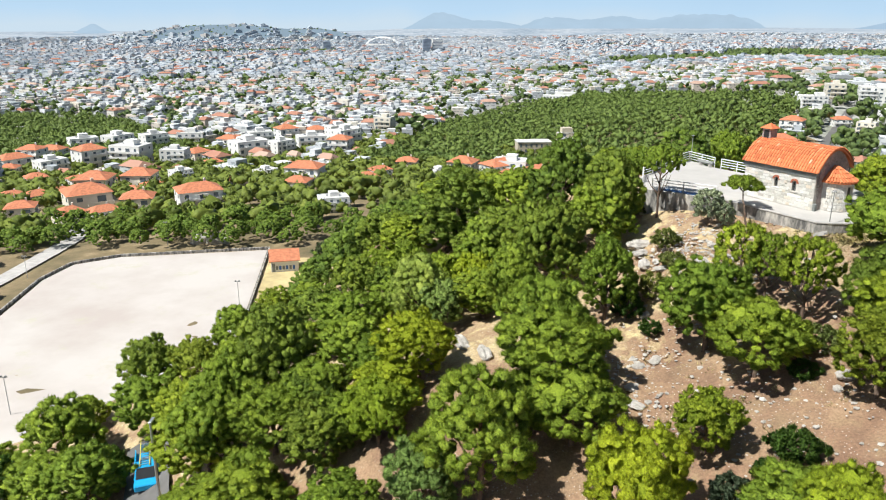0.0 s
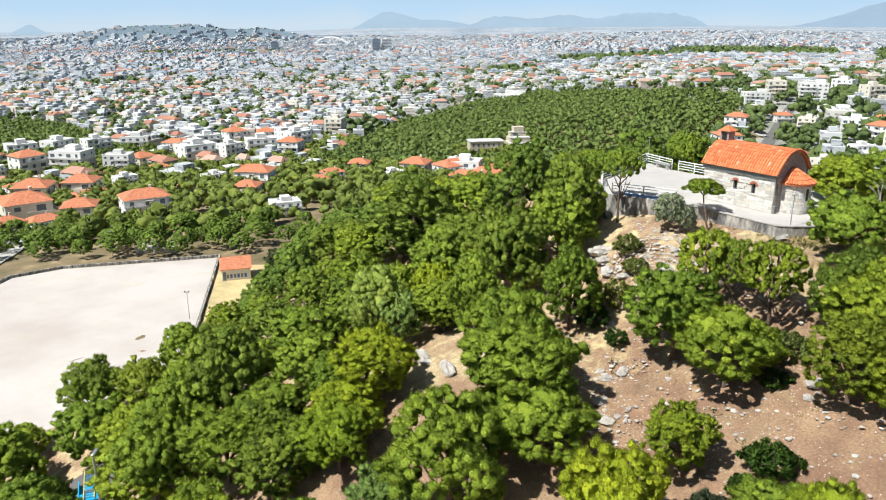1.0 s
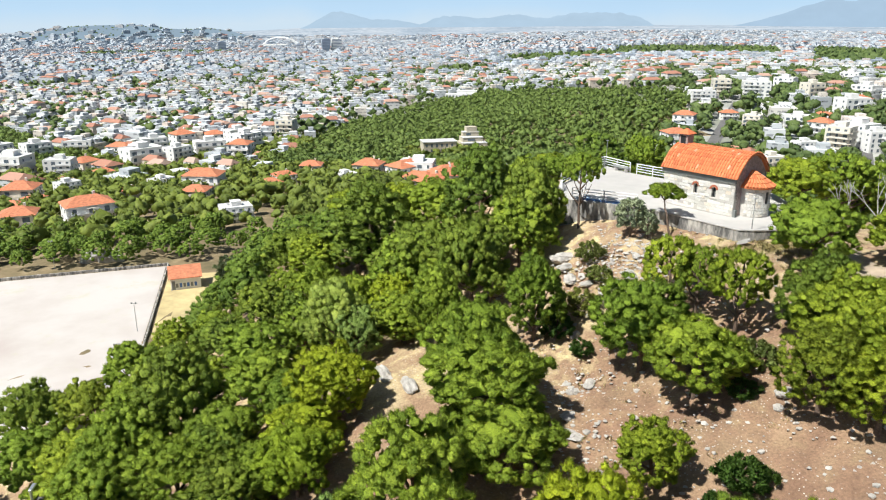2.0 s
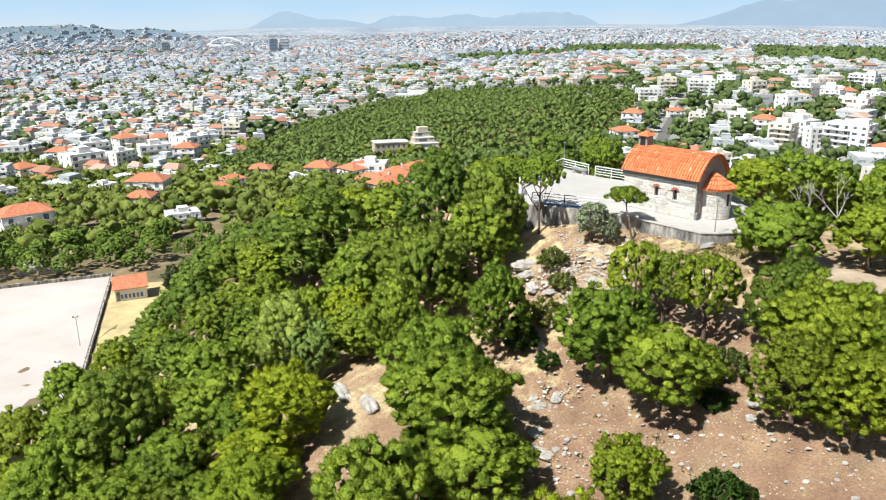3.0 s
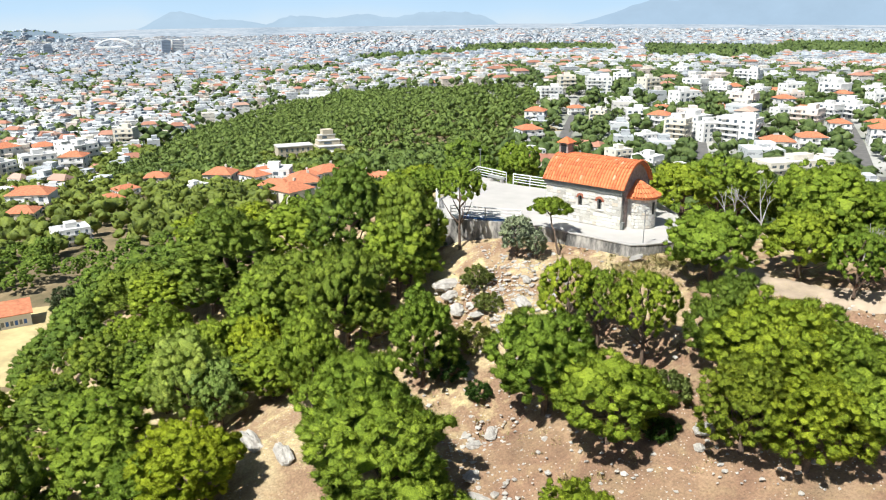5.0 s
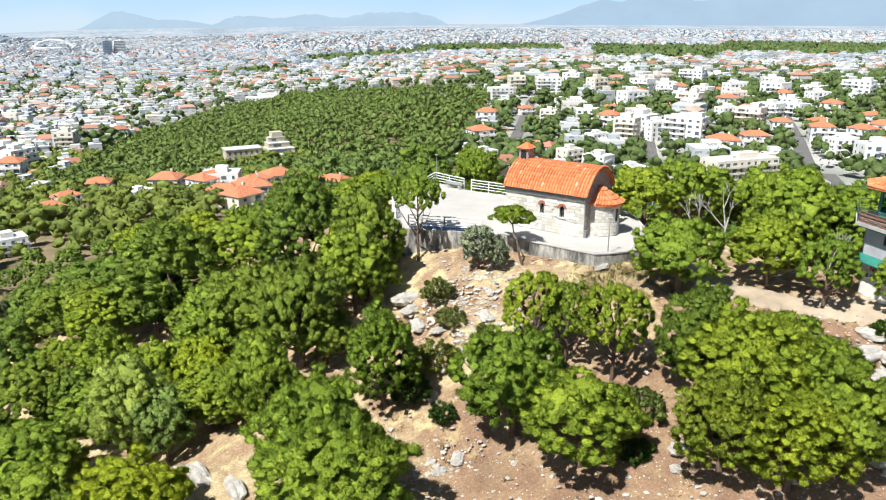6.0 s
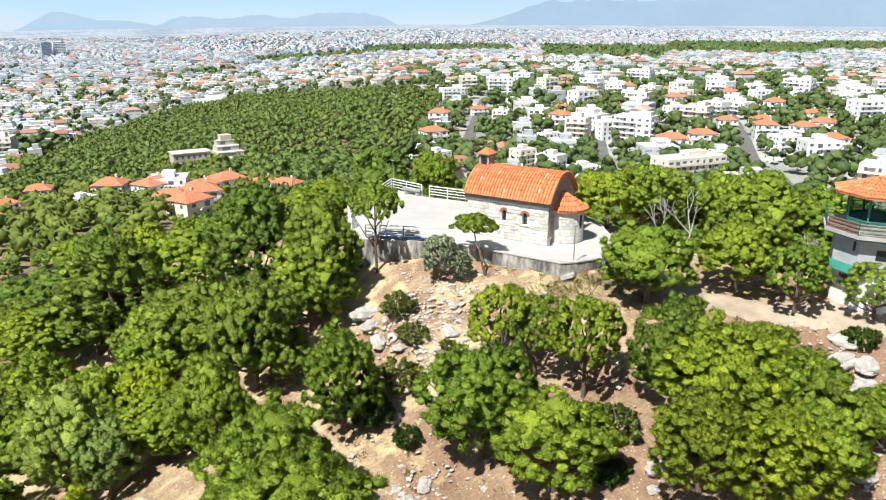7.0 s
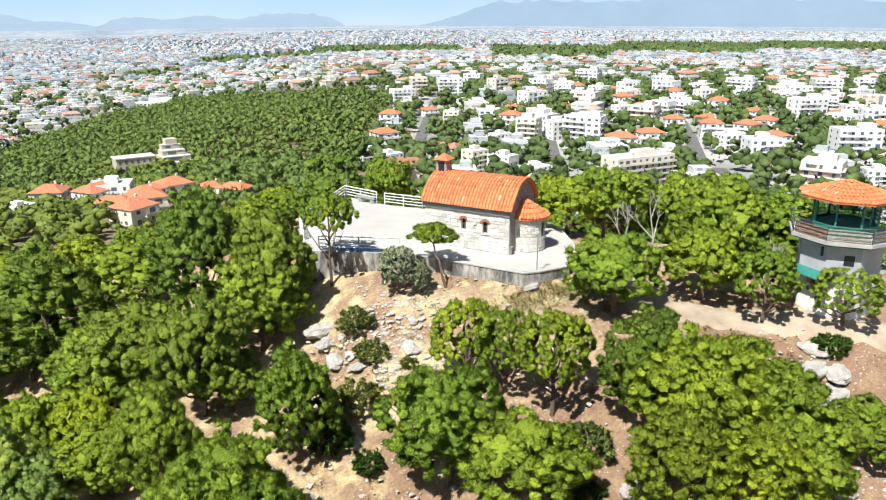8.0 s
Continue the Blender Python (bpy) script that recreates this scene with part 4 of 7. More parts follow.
fill(-34, 14, 22, 70, 0.70, pine, 2.0, 3.0, 1.9, 400)
fill(-36, 40, 66, 118, 0.72, mid_pine, 2.2, 3.4, 1.9, 600, lambda x, y: not (0 < x < 12 and 82 < y < 90))
fill(36, 70, 44, 100, 0.7, mid_pine, 2.0, 3.2, 1.9, 260)
fill(-40, 60, 118, 200, 0.8, mid_pine, 2.6, 4.0, 1.8, 600)
fill(-110, -36, 173, 205, 0.75, mid_pine, 2.6, 4.2, 1.7, 260)
for x, y in ((-101, 168), (-106, 160), (-99, 141), (-103, 150), (-110, 172), (-98, 128)):
    mid_pine(x, y, 3.2, 5.5)
build_grove("pine_grove", "green pines on the slopes below the hill")

# ---- far woods and town trees: clumped canopies ----
def canopy(name, pts, material, label, lumps=4, tufts=0, seed=3, coarse=False):
    """One mesh of many crowns, pts: x, y, z of the foot, radius, height."""
    rng = np.random.default_rng(seed)
    pts = np.asarray(pts, float)
    n = len(pts)
    ball_v, ball_f = (OCTA_V, OCTA_F) if coarse else (ICO_V, ICO_F)
    allv, allf, alln = [], [], []
    for k in range(lumps):
        a = rng.uniform(0, 6.28, n)
        off = 0 if k == 0 else 0.55
        c = np.stack([pts[:, 0] + off * pts[:, 3] * np.cos(a), pts[:, 1] + off * pts[:, 3] * np.sin(a), pts[:, 2] + pts[:, 4] * (0.66 if k == 0 else rng.uniform(0.4, 0.72, n))], 1)
        r = pts[:, 3] * (0.72 if k == 0 else 0.52) * rng.uniform(0.8, 1.15, n)
        v = ball_v[None] * r[:, None, None] * rng.uniform(0.72, 1.22, (n, len(ball_v), 1)) * np.array((1, 1, 0.8)) + c[:, None, :]
        allv.append(v.reshape(-1, 3))
        alln.append(unit(np.tile(ball_v, (n, 1)) + 0.4 * rng.normal(size=(n * len(ball_v), 3))))
        allf.append((ball_f[None] + (np.arange(n) * len(ball_v))[:, None, None] + k * n * len(ball_v)).reshape(-1, 3))
    base = lumps * n * len(ball_v)
    if tufts:
        c = np.repeat(np.stack([pts[:, 0], pts[:, 1], pts[:, 2] + pts[:, 4] * 0.6], 1), tufts, 0)
        d = unit(rng.normal(size=(n * tufts, 3)) + np.array((0, 0, 0.5)))
        rr = np.repeat(pts[:, 3], tufts)[:, None]
        root = c + d * rr * rng.uniform(0.6, 0.95, (n * tufts, 1)) * np.array((1, 1, 0.8))
        side = unit(np.cross(d, rng.normal(size=d.shape)))
        t = np.stack([root - side * rr * 0.13, root + side * rr * 0.13, root + d * rr * 0.34 + side * rr * 0.1], 1).reshape(-1, 3)
        allv.append(t)
        alln.append(np.repeat(unit(d + 0.3 * rng.normal(size=d.shape)), 3, 0))
        allf.append(np.arange(n * tufts * 3).reshape(-1, 3) + base)
    me = soft_mesh(name, np.concatenate(allv), np.concatenate(allf), np.concatenate(alln), (material,))
    return tagged(new(name, me), label, "trees", kind="stuff")


def scatter(rng, n, r0, r1, th0, th1, keep):
    """Random plan points between two ranges and bearings where keep holds."""
    r = np.sqrt(rng.uniform(r0 * r0, r1 * r1, n))
    th = np.radians(rng.uniform(th0, th1, n))
    x, y = r * np.sin(th), r * np.cos(th)
    k = keep(x, y, r, np.degrees(th))
    return x[k], y[k]


def wood_edge(th):
    """How far the big wood reaches, by bearing."""
    return np.interp(th, (-44, -30, -26, -23, -20, -12, -4, -2, 0, 2.4, 5, 8.4, 11, 13, 15.7, 19, 21.4, 25, 33), (950, 930, 900, 830, 560, 430, 470, 560, 720, 800, 895, 955, 955, 910, 855, 770, 735, 690, 690))


def in_wood(x, y, r, th):
    hole = (np.abs(x - 62) < 26) & (y > 418) & (y < 466)
    left = (th < -19) & (r > 490) & (r < wood_edge(th))
    mid = (th > -6) & (th < np.interp(r, (200, 300, 453, 559, 700), (19, 21, 23.5, 25.2, 25.3))) & (r > np.interp(th, (-6, 4, 11, 15, 32), (390, 385, 370, 210, 170))) & (r < wood_edge(th))
    return (left | mid) & ~hole


def wood():
    rng = np.random.default_rng(21)
    x, y = scatter(rng, 27000, 165, 1000, -42, 34, in_wood)
    rad = rng.uniform(1.9, 4.2, len(x))
    pts = np.stack([x, y, ground_z(x, y) - 0.3, rad, rad * rng.uniform(1.5, 2.1, len(x))], 1)
    d = np.hypot(x, y)
    canopy("pine_wood_near", pts[d < 420], PINE_FAR, "dense dark green pine wood in the valley", 4, 30, 4)
    canopy("pine_wood_far", pts[d >= 420], PINE_FAR, "dark green pine wood over the low hill", 2, 16, 5, True)


wood()

# ---- the city on the plain ----
def wall_mat(name, stops, dark=0.35):
    """Rendered house walls, each house its own tint, with faint storey bands where windows are too far to tell."""
    k = Mat(name, 0.85)
    c = k.ramp(k.island(), stops)
    sep = k.t.nodes.new("ShaderNodeSeparateXYZ")
    k.link(k.co.outputs["Object"], sep.inputs[0])
    s = k.maths("FRACT", k.maths("DIVIDE", sep.outputs["Z"], 3.1))
    band = k.maths("MULTIPLY", k.maths("GREATER_THAN", s, 0.45), k.maths("LESS_THAN", s, 0.85))
    spot = k.maths("GREATER_THAN", k.noise(0.32, 2), 0.50)
    up = k.t.nodes.new("ShaderNodeNewGeometry")
    ns = k.t.nodes.new("ShaderNodeSeparateXYZ")
    k.link(up.outputs["Normal"], ns.inputs[0])
    side = k.maths("LESS_THAN", ns.outputs["Z"], 0.5)
    f = k.maths("MULTIPLY", k.maths("MULTIPLY", band, spot), k.maths("MULTIPLY", side, dark))
    k.colour(k.mix(f, c, (0.10, 0.11, 0.13)))
    return k.m


TOWN_WALL = wall_mat("town_walls", [(0.0, (0.32, 0.34, 0.36)), (0.3, (0.46, 0.48, 0.49)), (0.7, (0.66, 0.67, 0.68)), (0.85, (0.58, 0.54, 0.47)), (1.0, (0.52, 0.43, 0.37))], 0.6)
# farther blocks: bluish distance haze is put into these wall tints
HAZY_WALL = wall_mat("hazy_city_walls", [(0.0, (0.24, 0.28, 0.32)), (0.3, (0.37, 0.41, 0.45)), (0.7, (0.56, 0.59, 0.63)), (0.86, (0.50, 0.48, 0.46)), (1.0, (0.45, 0.39, 0.36))], 0.55)
TOWN_ROOF = Mat("town_tile_roofs", 0.85)
TOWN_ROOF.colour(TOWN_ROOF.ramp(TOWN_ROOF.island(), [(0.0, (0.29, 0.13, 0.085)), (0.6, (0.37, 0.18, 0.12)), (1.0, (0.42, 0.30, 0.24))]))
TOWN_ROOF = TOWN_ROOF.m

BOX_F = np.array([(0, 1, 5, 4), (1, 2, 6, 5), (2, 3, 7, 6), (3, 0, 4, 7), (4, 5, 6, 7)])
HIP_F = [(0, 1, 5, 4), (1, 2, 5), (2, 3, 4, 5), (3, 0, 4)]


def far_boxes(name, x, y, w, d, h, turn, tiled, label, wall):
    """Thousands of far houses as one mesh: a body, a roof room or a tiled hip roof."""
    n = len(x)
    z = ground_z(x, y) - 1
    c, s = np.cos(turn), np.sin(turn)

    def bodies(w, d, z0, z1, ox=0, oy=0):
        v = np.zeros((n, 8, 3))
        for i, (a, b, t) in enumerate([(-1, -1, 0), (1, -1, 0), (1, 1, 0), (-1, 1, 0), (-1, -1, 1), (1, -1, 1), (1, 1, 1), (-1, 1, 1)]):
            lx, ly = a * w / 2 + ox, b * d / 2 + oy
            v[:, i] = np.stack([x + lx * c - ly * s, y + lx * s + ly * c, z1 if t else z0], 1)
        return v

    v1 = bodies(w, d, z, z + h)
    v2 = bodies(w * 0.45, d * 0.5, z + h - 0.2, z + h + 2.6, w * 0.1, d * 0.1)[~tiled]
    f1 = (BOX_F[None] + (np.arange(n) * 8)[:, None, None]).reshape(-1, 4)
    f2 = (BOX_F[None] + (np.arange(len(v2)) * 8 + n * 8)[:, None, None]).reshape(-1, 4)
    hv = bodies(w * 1.06, d * 1.06, z + h + 0.02, z + h + 0.02)[tiled][:, :4]
    k = len(hv)
    mid1 = hv[:, (0, 3)].mean(1) * 0.65 + hv.mean(1) * 0.35
    mid2 = hv[:, (1, 2)].mean(1) * 0.65 + hv.mean(1) * 0.35
    hv = np.concatenate([hv, mid1[:, None], mid2[:, None]], 1)
    hv[:, 4:, 2] += 2.4
    base = n * 8 + len(v2) * 8
    faces = f1.tolist() + f2.tolist() + [[base + i * 6 + q for q in f] for i in range(k) for f in HIP_F]
    slots = [0] * (len(f1) + len(f2)) + [1] * (k * 4)
    me = mesh_of(name, np.concatenate([v1.reshape(-1, 3), v2.reshape(-1, 3), hv.reshape(-1, 3)]), faces, (wall, TOWN_ROOF), slots)
    return tagged(new(name, me), label, "buildings", kind="stuff")


def park(x, y):
    """Wooded parks within the city."""
    r, th = np.hypot(x, y), np.degrees(np.arctan2(x, y))
    g = np.zeros(np.shape(x), bool)
    for t0, t1, r0, r1 in ((-18, -8, 2150, 2300), (5, 11, 1330, 1480), (-2, 3, 1050, 1110), (12, 20, 1520, 1800), (20, 31, 1600, 2050), (33, 42, 1350, 2050), (42, 52, 1600, 2400), (52, 70, 1850, 2600), (-12, -7, 1500, 1570), (12, 18, 2500, 2600), (-22, -17, 1250, 1320)):
        g |= (th > t0) & (th < t1) & (r > r0) & (r < r1)
    return g


def district(x, y):
    """The street direction of a place: one of a few grids."""
    k = np.floor(x / 420 + 0.3 * np.sin(y / 300)) + 3 * np.floor(y / 480)
    return (np.sin(k * 12.9898) * 43758.5453) % 1.0 * 1.2 - 0.6


def street(x, y):
    """True on the street grid of the district."""
    a = district(x, y)
    u, v = x * np.cos(a) + y * np.sin(a), -x * np.sin(a) + y * np.cos(a)
    return (np.mod(u, 58) < 9) | (np.mod(v, 84) < 9)


def city():
    rng = np.random.default_rng(8)

    def town(x, y, r, th):
        return ~in_wood(x, y, r, th) & ~park(x, y) & ~street(x, y) & (r > wood_edge(th) + 8) & ~((th > 23) & (r < 1150)) & ~((th < 8) & (r < 900) & (rng.random(len(x)) < 0.2)) & ~((r > 2500) & (ground_z(x, y) > -90 + 60 * rng.random(len(x)) ** 2) & (th < -4))

    sets = ((560, 1300, 8200, 8, 17, 5, 13), (1300, 2500, 20000, 10, 22, 6, 15), (2500, 3500, 13000, 14, 28, 7, 16))
    for i, (r0, r1, n, w0, w1, h0, h1) in enumerate(sets):
        x, y = scatter(rng, n, r0, r1, -44, 66, town)
        k = len(x)
        w, d = rng.uniform(w0, w1, k), rng.uniform(w0, w1 * 0.85, k)
        h = rng.uniform(h0, h1, k)
        tiled = rng.random(k) < (0.15, 0.08, 0.03)[i]
        far_boxes("town_houses", x, y, w, d, h, district(x, y) + rng.normal(0, 0.03, k), tiled, ("white houses and flats with tiled roofs among trees", "dense white city blocks with some tiled roofs", "far pale city blocks")[i], HAZY_WALL if i else TOWN_WALL)
    # trees between the far houses
    x, y = scatter(rng, 27000, 560, 1800, -44, 66, lambda x, y, r, th: ~in_wood(x, y, r, th) & ~park(x, y) & ~((th > 23) & (r < 1150)))
    rad = rng.uniform(2.6, 6.0, len(x))
    canopy("town_trees", np.stack([x, y, ground_z(x, y) - 0.3, rad, rad * 2.5], 1), CITY_TREE, "green street and garden trees between the houses", 2, 0, 6, True)
    x, y = scatter(rng, 9000, 1700, 3400, -44, 66, lambda x, y, r, th: np.ones(len(x), bool))
    rad = rng.uniform(3.0, 7, len(x))
    canopy("town_trees_far", np.stack([x, y, ground_z(x, y) - 0.3, rad, rad * 1.3], 1), CITY_TREE, "far green trees between city blocks", 2, 0, 7, True)
    x, y = scatter(rng, 30000, 1000, 2650, -44, 70, lambda x, y, r, th: park(x, y))
    rad = rng.uniform(5, 10, len(x))
    canopy("park_trees", np.stack([x, y, ground_z(x, y) - 0.3, rad, rad * 1.2], 1), CITY_TREE, "dark green wooded parks in the city", 2, 0, 9, True)


city()

# ---- blocks of flats and houses near enough to tell apart ----
def tint_mat(name, c):
    return plain_mat(name, c, 0.85, 0, 0.10, 0.6, 0.15)


WHITE_RENDER = tint_mat("white_render", (0.72, 0.71, 0.69))
CREAM_RENDER = tint_mat("cream_render", (0.66, 0.61, 0.52))
PINK_RENDER = tint_mat("pinkish_render", (0.70, 0.61, 0.55))
ROOF_GREY = tint_mat("grey_flat_roof", (0.55, 0.54, 0.52))
SHADE_GLASS = plain_mat("window_dark", (0.10, 0.125, 0.15), 0.2, 0, 0.3, 1, 0.0)
HOUSE_TILE = plain_mat("house_roof_tiles", (0.50, 0.18, 0.09), 0.85, 0, 0.4, 1.2, 0.6)
AWNING = plain_mat("balcony_awning", (0.45, 0.42, 0.36), 0.8, 0, 0.2, 1, 0.1)


def cube_mesh(name, material):
    bm = bmesh.new()
    bmesh.ops.create_cube(bm, size=1.0)
    me = bpy.data.meshes.new(name)
    bm.to_mesh(me)
    bm.free()
    me.materials.append(material)
    return me


WINDOW_ME = cube_mesh("window", SHADE_GLASS)
PIT = Vector((0, 0, -400))


def flats_kind(w, d, floors, wall, wall_name, seed, tiled=False):
    """A block of flats: body, balconies with parapets, windows, roof edge, roof room. Its front looks along -y."""
    rng = random.Random(seed)
    fh = 3.1
    h = floors * fh
    b = thing("apartment_block", Matrix.Translation(PIT), f"{wall_name} apartment block with balconies and " + ("a tiled roof" if tiled else "a flat roof"), "building", "town blocks")
    part("wall", box(bmesh.new(), -w / 2, w / 2, -d / 2, d / 2, -6, h), wall, b)
    if tiled:
        bm = bmesh.new()
        lo = [bm.verts.new((x, y, h + 0.05)) for x, y in ((-w / 2 - 0.5, -d / 2 - 0.5), (w / 2 + 0.5, -d / 2 - 0.5), (w / 2 + 0.5, d / 2 + 0.5), (-w / 2 - 0.5, d / 2 + 0.5))]
        k = min(w, d) / 2
        hi = [bm.verts.new((x, 0, h + 2.6)) for x in (-w / 2 + k * 0.8, w / 2 - k * 0.8)]
        for f in ((lo[0], lo[1], hi[1], hi[0]), (lo[1], lo[2], hi[1]), (lo[2], lo[3], hi[0], hi[1]), (lo[3], lo[0], hi[0]), lo[::-1]):
            bm.faces.new(f)
        part("roof", bm, HOUSE_TILE, b, "orange tiled hip roof")
        part("chimney", box(bmesh.new(), w * 0.15, w * 0.15 + 0.8, 0.6, 1.4, h + 0.5, h + 3.4), wall, b)
    else:
        part("roof", box(bmesh.new(), -w / 2 + 0.25, w / 2 - 0.25, -d / 2 + 0.25, d / 2 - 0.25, h, h + 0.15), ROOF_GREY, b)
        bm = bmesh.new()
        for x0, x1, y0, y1 in ((-w / 2, w / 2, -d / 2, -d / 2 + 0.22), (-w / 2, w / 2, d / 2 - 0.22, d / 2), (-w / 2, -w / 2 + 0.22, -d / 2 + 0.22, d / 2 - 0.22), (w / 2 - 0.22, w / 2, -d / 2 + 0.22, d / 2 - 0.22)):
            box(bm, x0, x1, y0, y1, h, h + 0.55)
        part("parapet", bm, wall, b)
        rx = rng.uniform(-w * 0.2, w * 0.1)
        part("roof_room", box(bmesh.new(), rx, rx + w * 0.32, -d * 0.15, d * 0.3, h + 0.16, h + 2.9), wall, b)
        part("water_tank", tube(bmesh.new(), (rx - 2, 0, h + 1.0), (rx - 0.6, 0, h + 1.0), 0.45, None, 8), METAL, b)
    bay = rng.choice((0.6, 0.8, 1.0, 1.0))
    off = rng.choice((-1, 1)) * (1 - bay) * w / 2
    for i in range(1, floors):
        z = i * fh
        bm = bmesh.new()
        x0, x1 = off - bay * w / 2, off + bay * w / 2
        box(bm, x0, x1, -d / 2 - 1.9, -d / 2 + 0.02, z - 0.12, z + 0.10)
        box(bm, x0, x1, -d / 2 - 1.9, -d / 2 - 1.78, z + 0.10, z + 0.95)
        part("balcony", bm, wall, b)
        bm = bmesh.new()
        box(bm, w / 2 - 0.02, w / 2 + 1.2, -d / 2 + 1, d / 2 - 2, z - 0.12, z + 0.1)
        box(bm, w / 2 + 1.1, w / 2 + 1.2, -d / 2 + 1, d / 2 - 2, z + 0.1, z + 1.0)
        part("balcony", bm, wall, b)
    for i in range(floors):
        n = max(2, int(w / 4.2))
        for j in range(n):
            x = -w / 2 + w * (j + 0.5) / n
            ww = rng.choice((1.2, 1.6, 2.4))
            hh = 2.0 if rng.random() < 0.5 else 1.2
            part("window", WINDOW_ME, None, b, at=Matrix.Translation((x, -d / 2 - 0.01, i * fh + 0.25 + hh / 2 + (2.1 - hh))) @ Matrix.Diagonal((ww, 0.12, hh, 1)))
        n = max(1, int(d / 5))
        for sgn in (-1, 1) if i % 2 == 0 or w < 14 else (-1,):
            for j in range(n):
                y = -d / 2 + d * (j + 0.5) / n
                part("window", WINDOW_ME, None, b, at=Matrix.Translation((sgn * (w / 2 + 0.01), y, i * fh + 1.6)) @ Matrix.Diagonal((0.12, 1.1, 1.2, 1)))
        if i and rng.random() < 0.4:
            x = off + rng.uniform(-0.3, 0.3) * bay * w
            part("awning", box(bmesh.new(), x - 1.6, x + 1.6, -d / 2 - 1.4, -d / 2 - 0.1, i * fh + 2.35, i * fh + 2.45), AWNING, b)
    return b


FLATS = [
    flats_kind(17, 12, 4, WHITE_RENDER, "white rendered", 1),
    flats_kind(22, 13, 5, WHITE_RENDER, "long white rendered", 2),
    flats_kind(14, 12, 5, CREAM_RENDER, "cream rendered", 3),
    flats_kind(13, 12, 3, WHITE_RENDER, "small white", 4, True),
    flats_kind(16, 13, 4, PINK_RENDER, "pinkish rendered", 5),
    flats_kind(12, 11, 2, CREAM_RENDER, "low cream", 6, True),
    flats_kind(15, 11, 2, WHITE_RENDER, "low white", 7, True),
    flats_kind(18, 13, 3, WHITE_RENDER, "low white rendered", 8),
    flats_kind(38, 14, 5, CREAM_RENDER, "very long cream", 9),
]
BLOCKS = []


def flats(x, y, k, turn, size=1.0):
    """A copy of kind k whose front is turned by some degrees from the west-south view."""
    face = math.degrees(math.atan2(-x, y)) + turn
    m = Matrix.Translation((x, y, gz(x, y) + 0.05)) @ Matrix.Rotation(radians(face), 4, "Z") @ Matrix.Scale(size, 4)
    BLOCKS.append((x, y, 9 * size))
    return copy_thing(FLATS[k], m)



# ---- placing the blocks ----
flats(291, 353, 1, -20, 1.00)
flats(236, 253, 8, 40, 0.83)
flats(239, 365, 0, 40, 0.66)
flats(264, 372, 2, -20, 0.90)
flats(281, 440, 7, 10, 0.91)
flats(155, 336, 0, 40, 0.68)
flats(182, 398, 3, 25, 1.00)
flats(263, 535, 1, 20, 0.81)
flats(188, 311, 2, 40, 0.71)
flats(198, 302, 0, -35, 0.73)
flats(201, 281, 7, 40, 0.72)
flats(178, 327, 6, -35, 0.57)
flats(246, 431, 2, -10, 0.73)
flats(297, 500, 0, 25, 0.54)
flats(329, 576, 1, 10, 0.95)
flats(359, 547, 2, 40, 1.00)
flats(388, 631, 0, -20, 1.00)
flats(364, 379, 4, -20, 1.00)
flats(323, 333, 6, 20, 1.00)
flats(333, 264, 0, 25, 1.00)
flats(349, 297, 7, 40, 0.88)
flats(399, 313, 3, -10, 1.00)
flats(458, 327, 1, 40, 1.00)
flats(380, 244, 1, 25, 1.00)
flats(474, 290, 0, 25, 0.94)
flats(321, 196, 0, 20, 0.70)
flats(299, 207, 4, -10, 1.00)
flats(536, 443, 1, -20, 1.00)
flats(523, 474, 7, -20, 1.00)
flats(523, 520, 0, 20, 1.00)
flats(489, 583, 1, -20, 1.00)
flats(496, 696, 0, -10, 1.00)
flats(445, 581, 4, 40, 1.00)
flats(399, 438, 3, 25, 1.00)
flats(543, 611, 7, 20, 1.00)
flats(521, 388, 7, -35, 1.00)
flats(591, 403, 1, 20, 1.00)
flats(658, 410, 0, -10, 1.00)
flats(631, 483, 3, -35, 1.00)
flats(349, 444, 6, -20, 0.86)
flats(309, 454, 6, -10, 0.92)
flats(365, 499, 3, 40, 1.00)
flats(423, 492, 0, -35, 0.87)
flats(306, 590, 2, 10, 1.00)
flats(214, 456, 3, -10, 0.99)
flats(421, 398, 7, -35, 0.92)
flats(441, 385, 3, -10, 1.00)
flats(477, 317, 6, -10, 0.88)
flats(361, 351, 3, 10, 0.89)
flats(258, 483, 6, 25, 0.75)
flats(245, 415, 6, 40, 0.62)
flats(161, 372, 7, 20, 0.58)
flats(390, 350, 5, 25, 1.00)
flats(380, 280, 6, 20, 0.73)
flats(-130, 220, 5, -10, 0.69)
flats(-144, 254, 6, 25, 0.62)
flats(-109, 208, 5, 25, 0.65)
flats(-101, 212, 6, 20, 0.58)
flats(-97, 228, 5, -10, 0.80)
flats(-115, 284, 6, 40, 0.50)
flats(-165, 326, 6, 25, 0.55)
flats(-141, 302, 5, -20, 0.62)
flats(-187, 332, 5, 10, 0.75)
flats(-247, 439, 3, -35, 1.00)
flats(-249, 466, 6, -35, 1.00)
flats(-231, 386, 5, -20, 0.79)
flats(-112, 309, 0, 25, 0.50)
flats(-53, 263, 5, -20, 0.72)
flats(-86, 254, 6, 10, 0.50)
flats(-30, 285, 5, 20, 0.64)
flats(-28, 321, 6, 25, 0.62)
flats(-18, 360, 5, -10, 0.82)
flats(12, 344, 6, 20, 0.81)
flats(30, 326, 7, -10, 0.84)
flats(-34, 222, 7, 10, 0.50)
flats(-83, 290, 6, 25, 0.50)
flats(-78, 318, 7, 40, 0.50)
flats(-182, 531, 7, -10, 1.00)
flats(-196, 497, 0, 25, 0.93)
flats(-231, 521, 7, 40, 1.00)
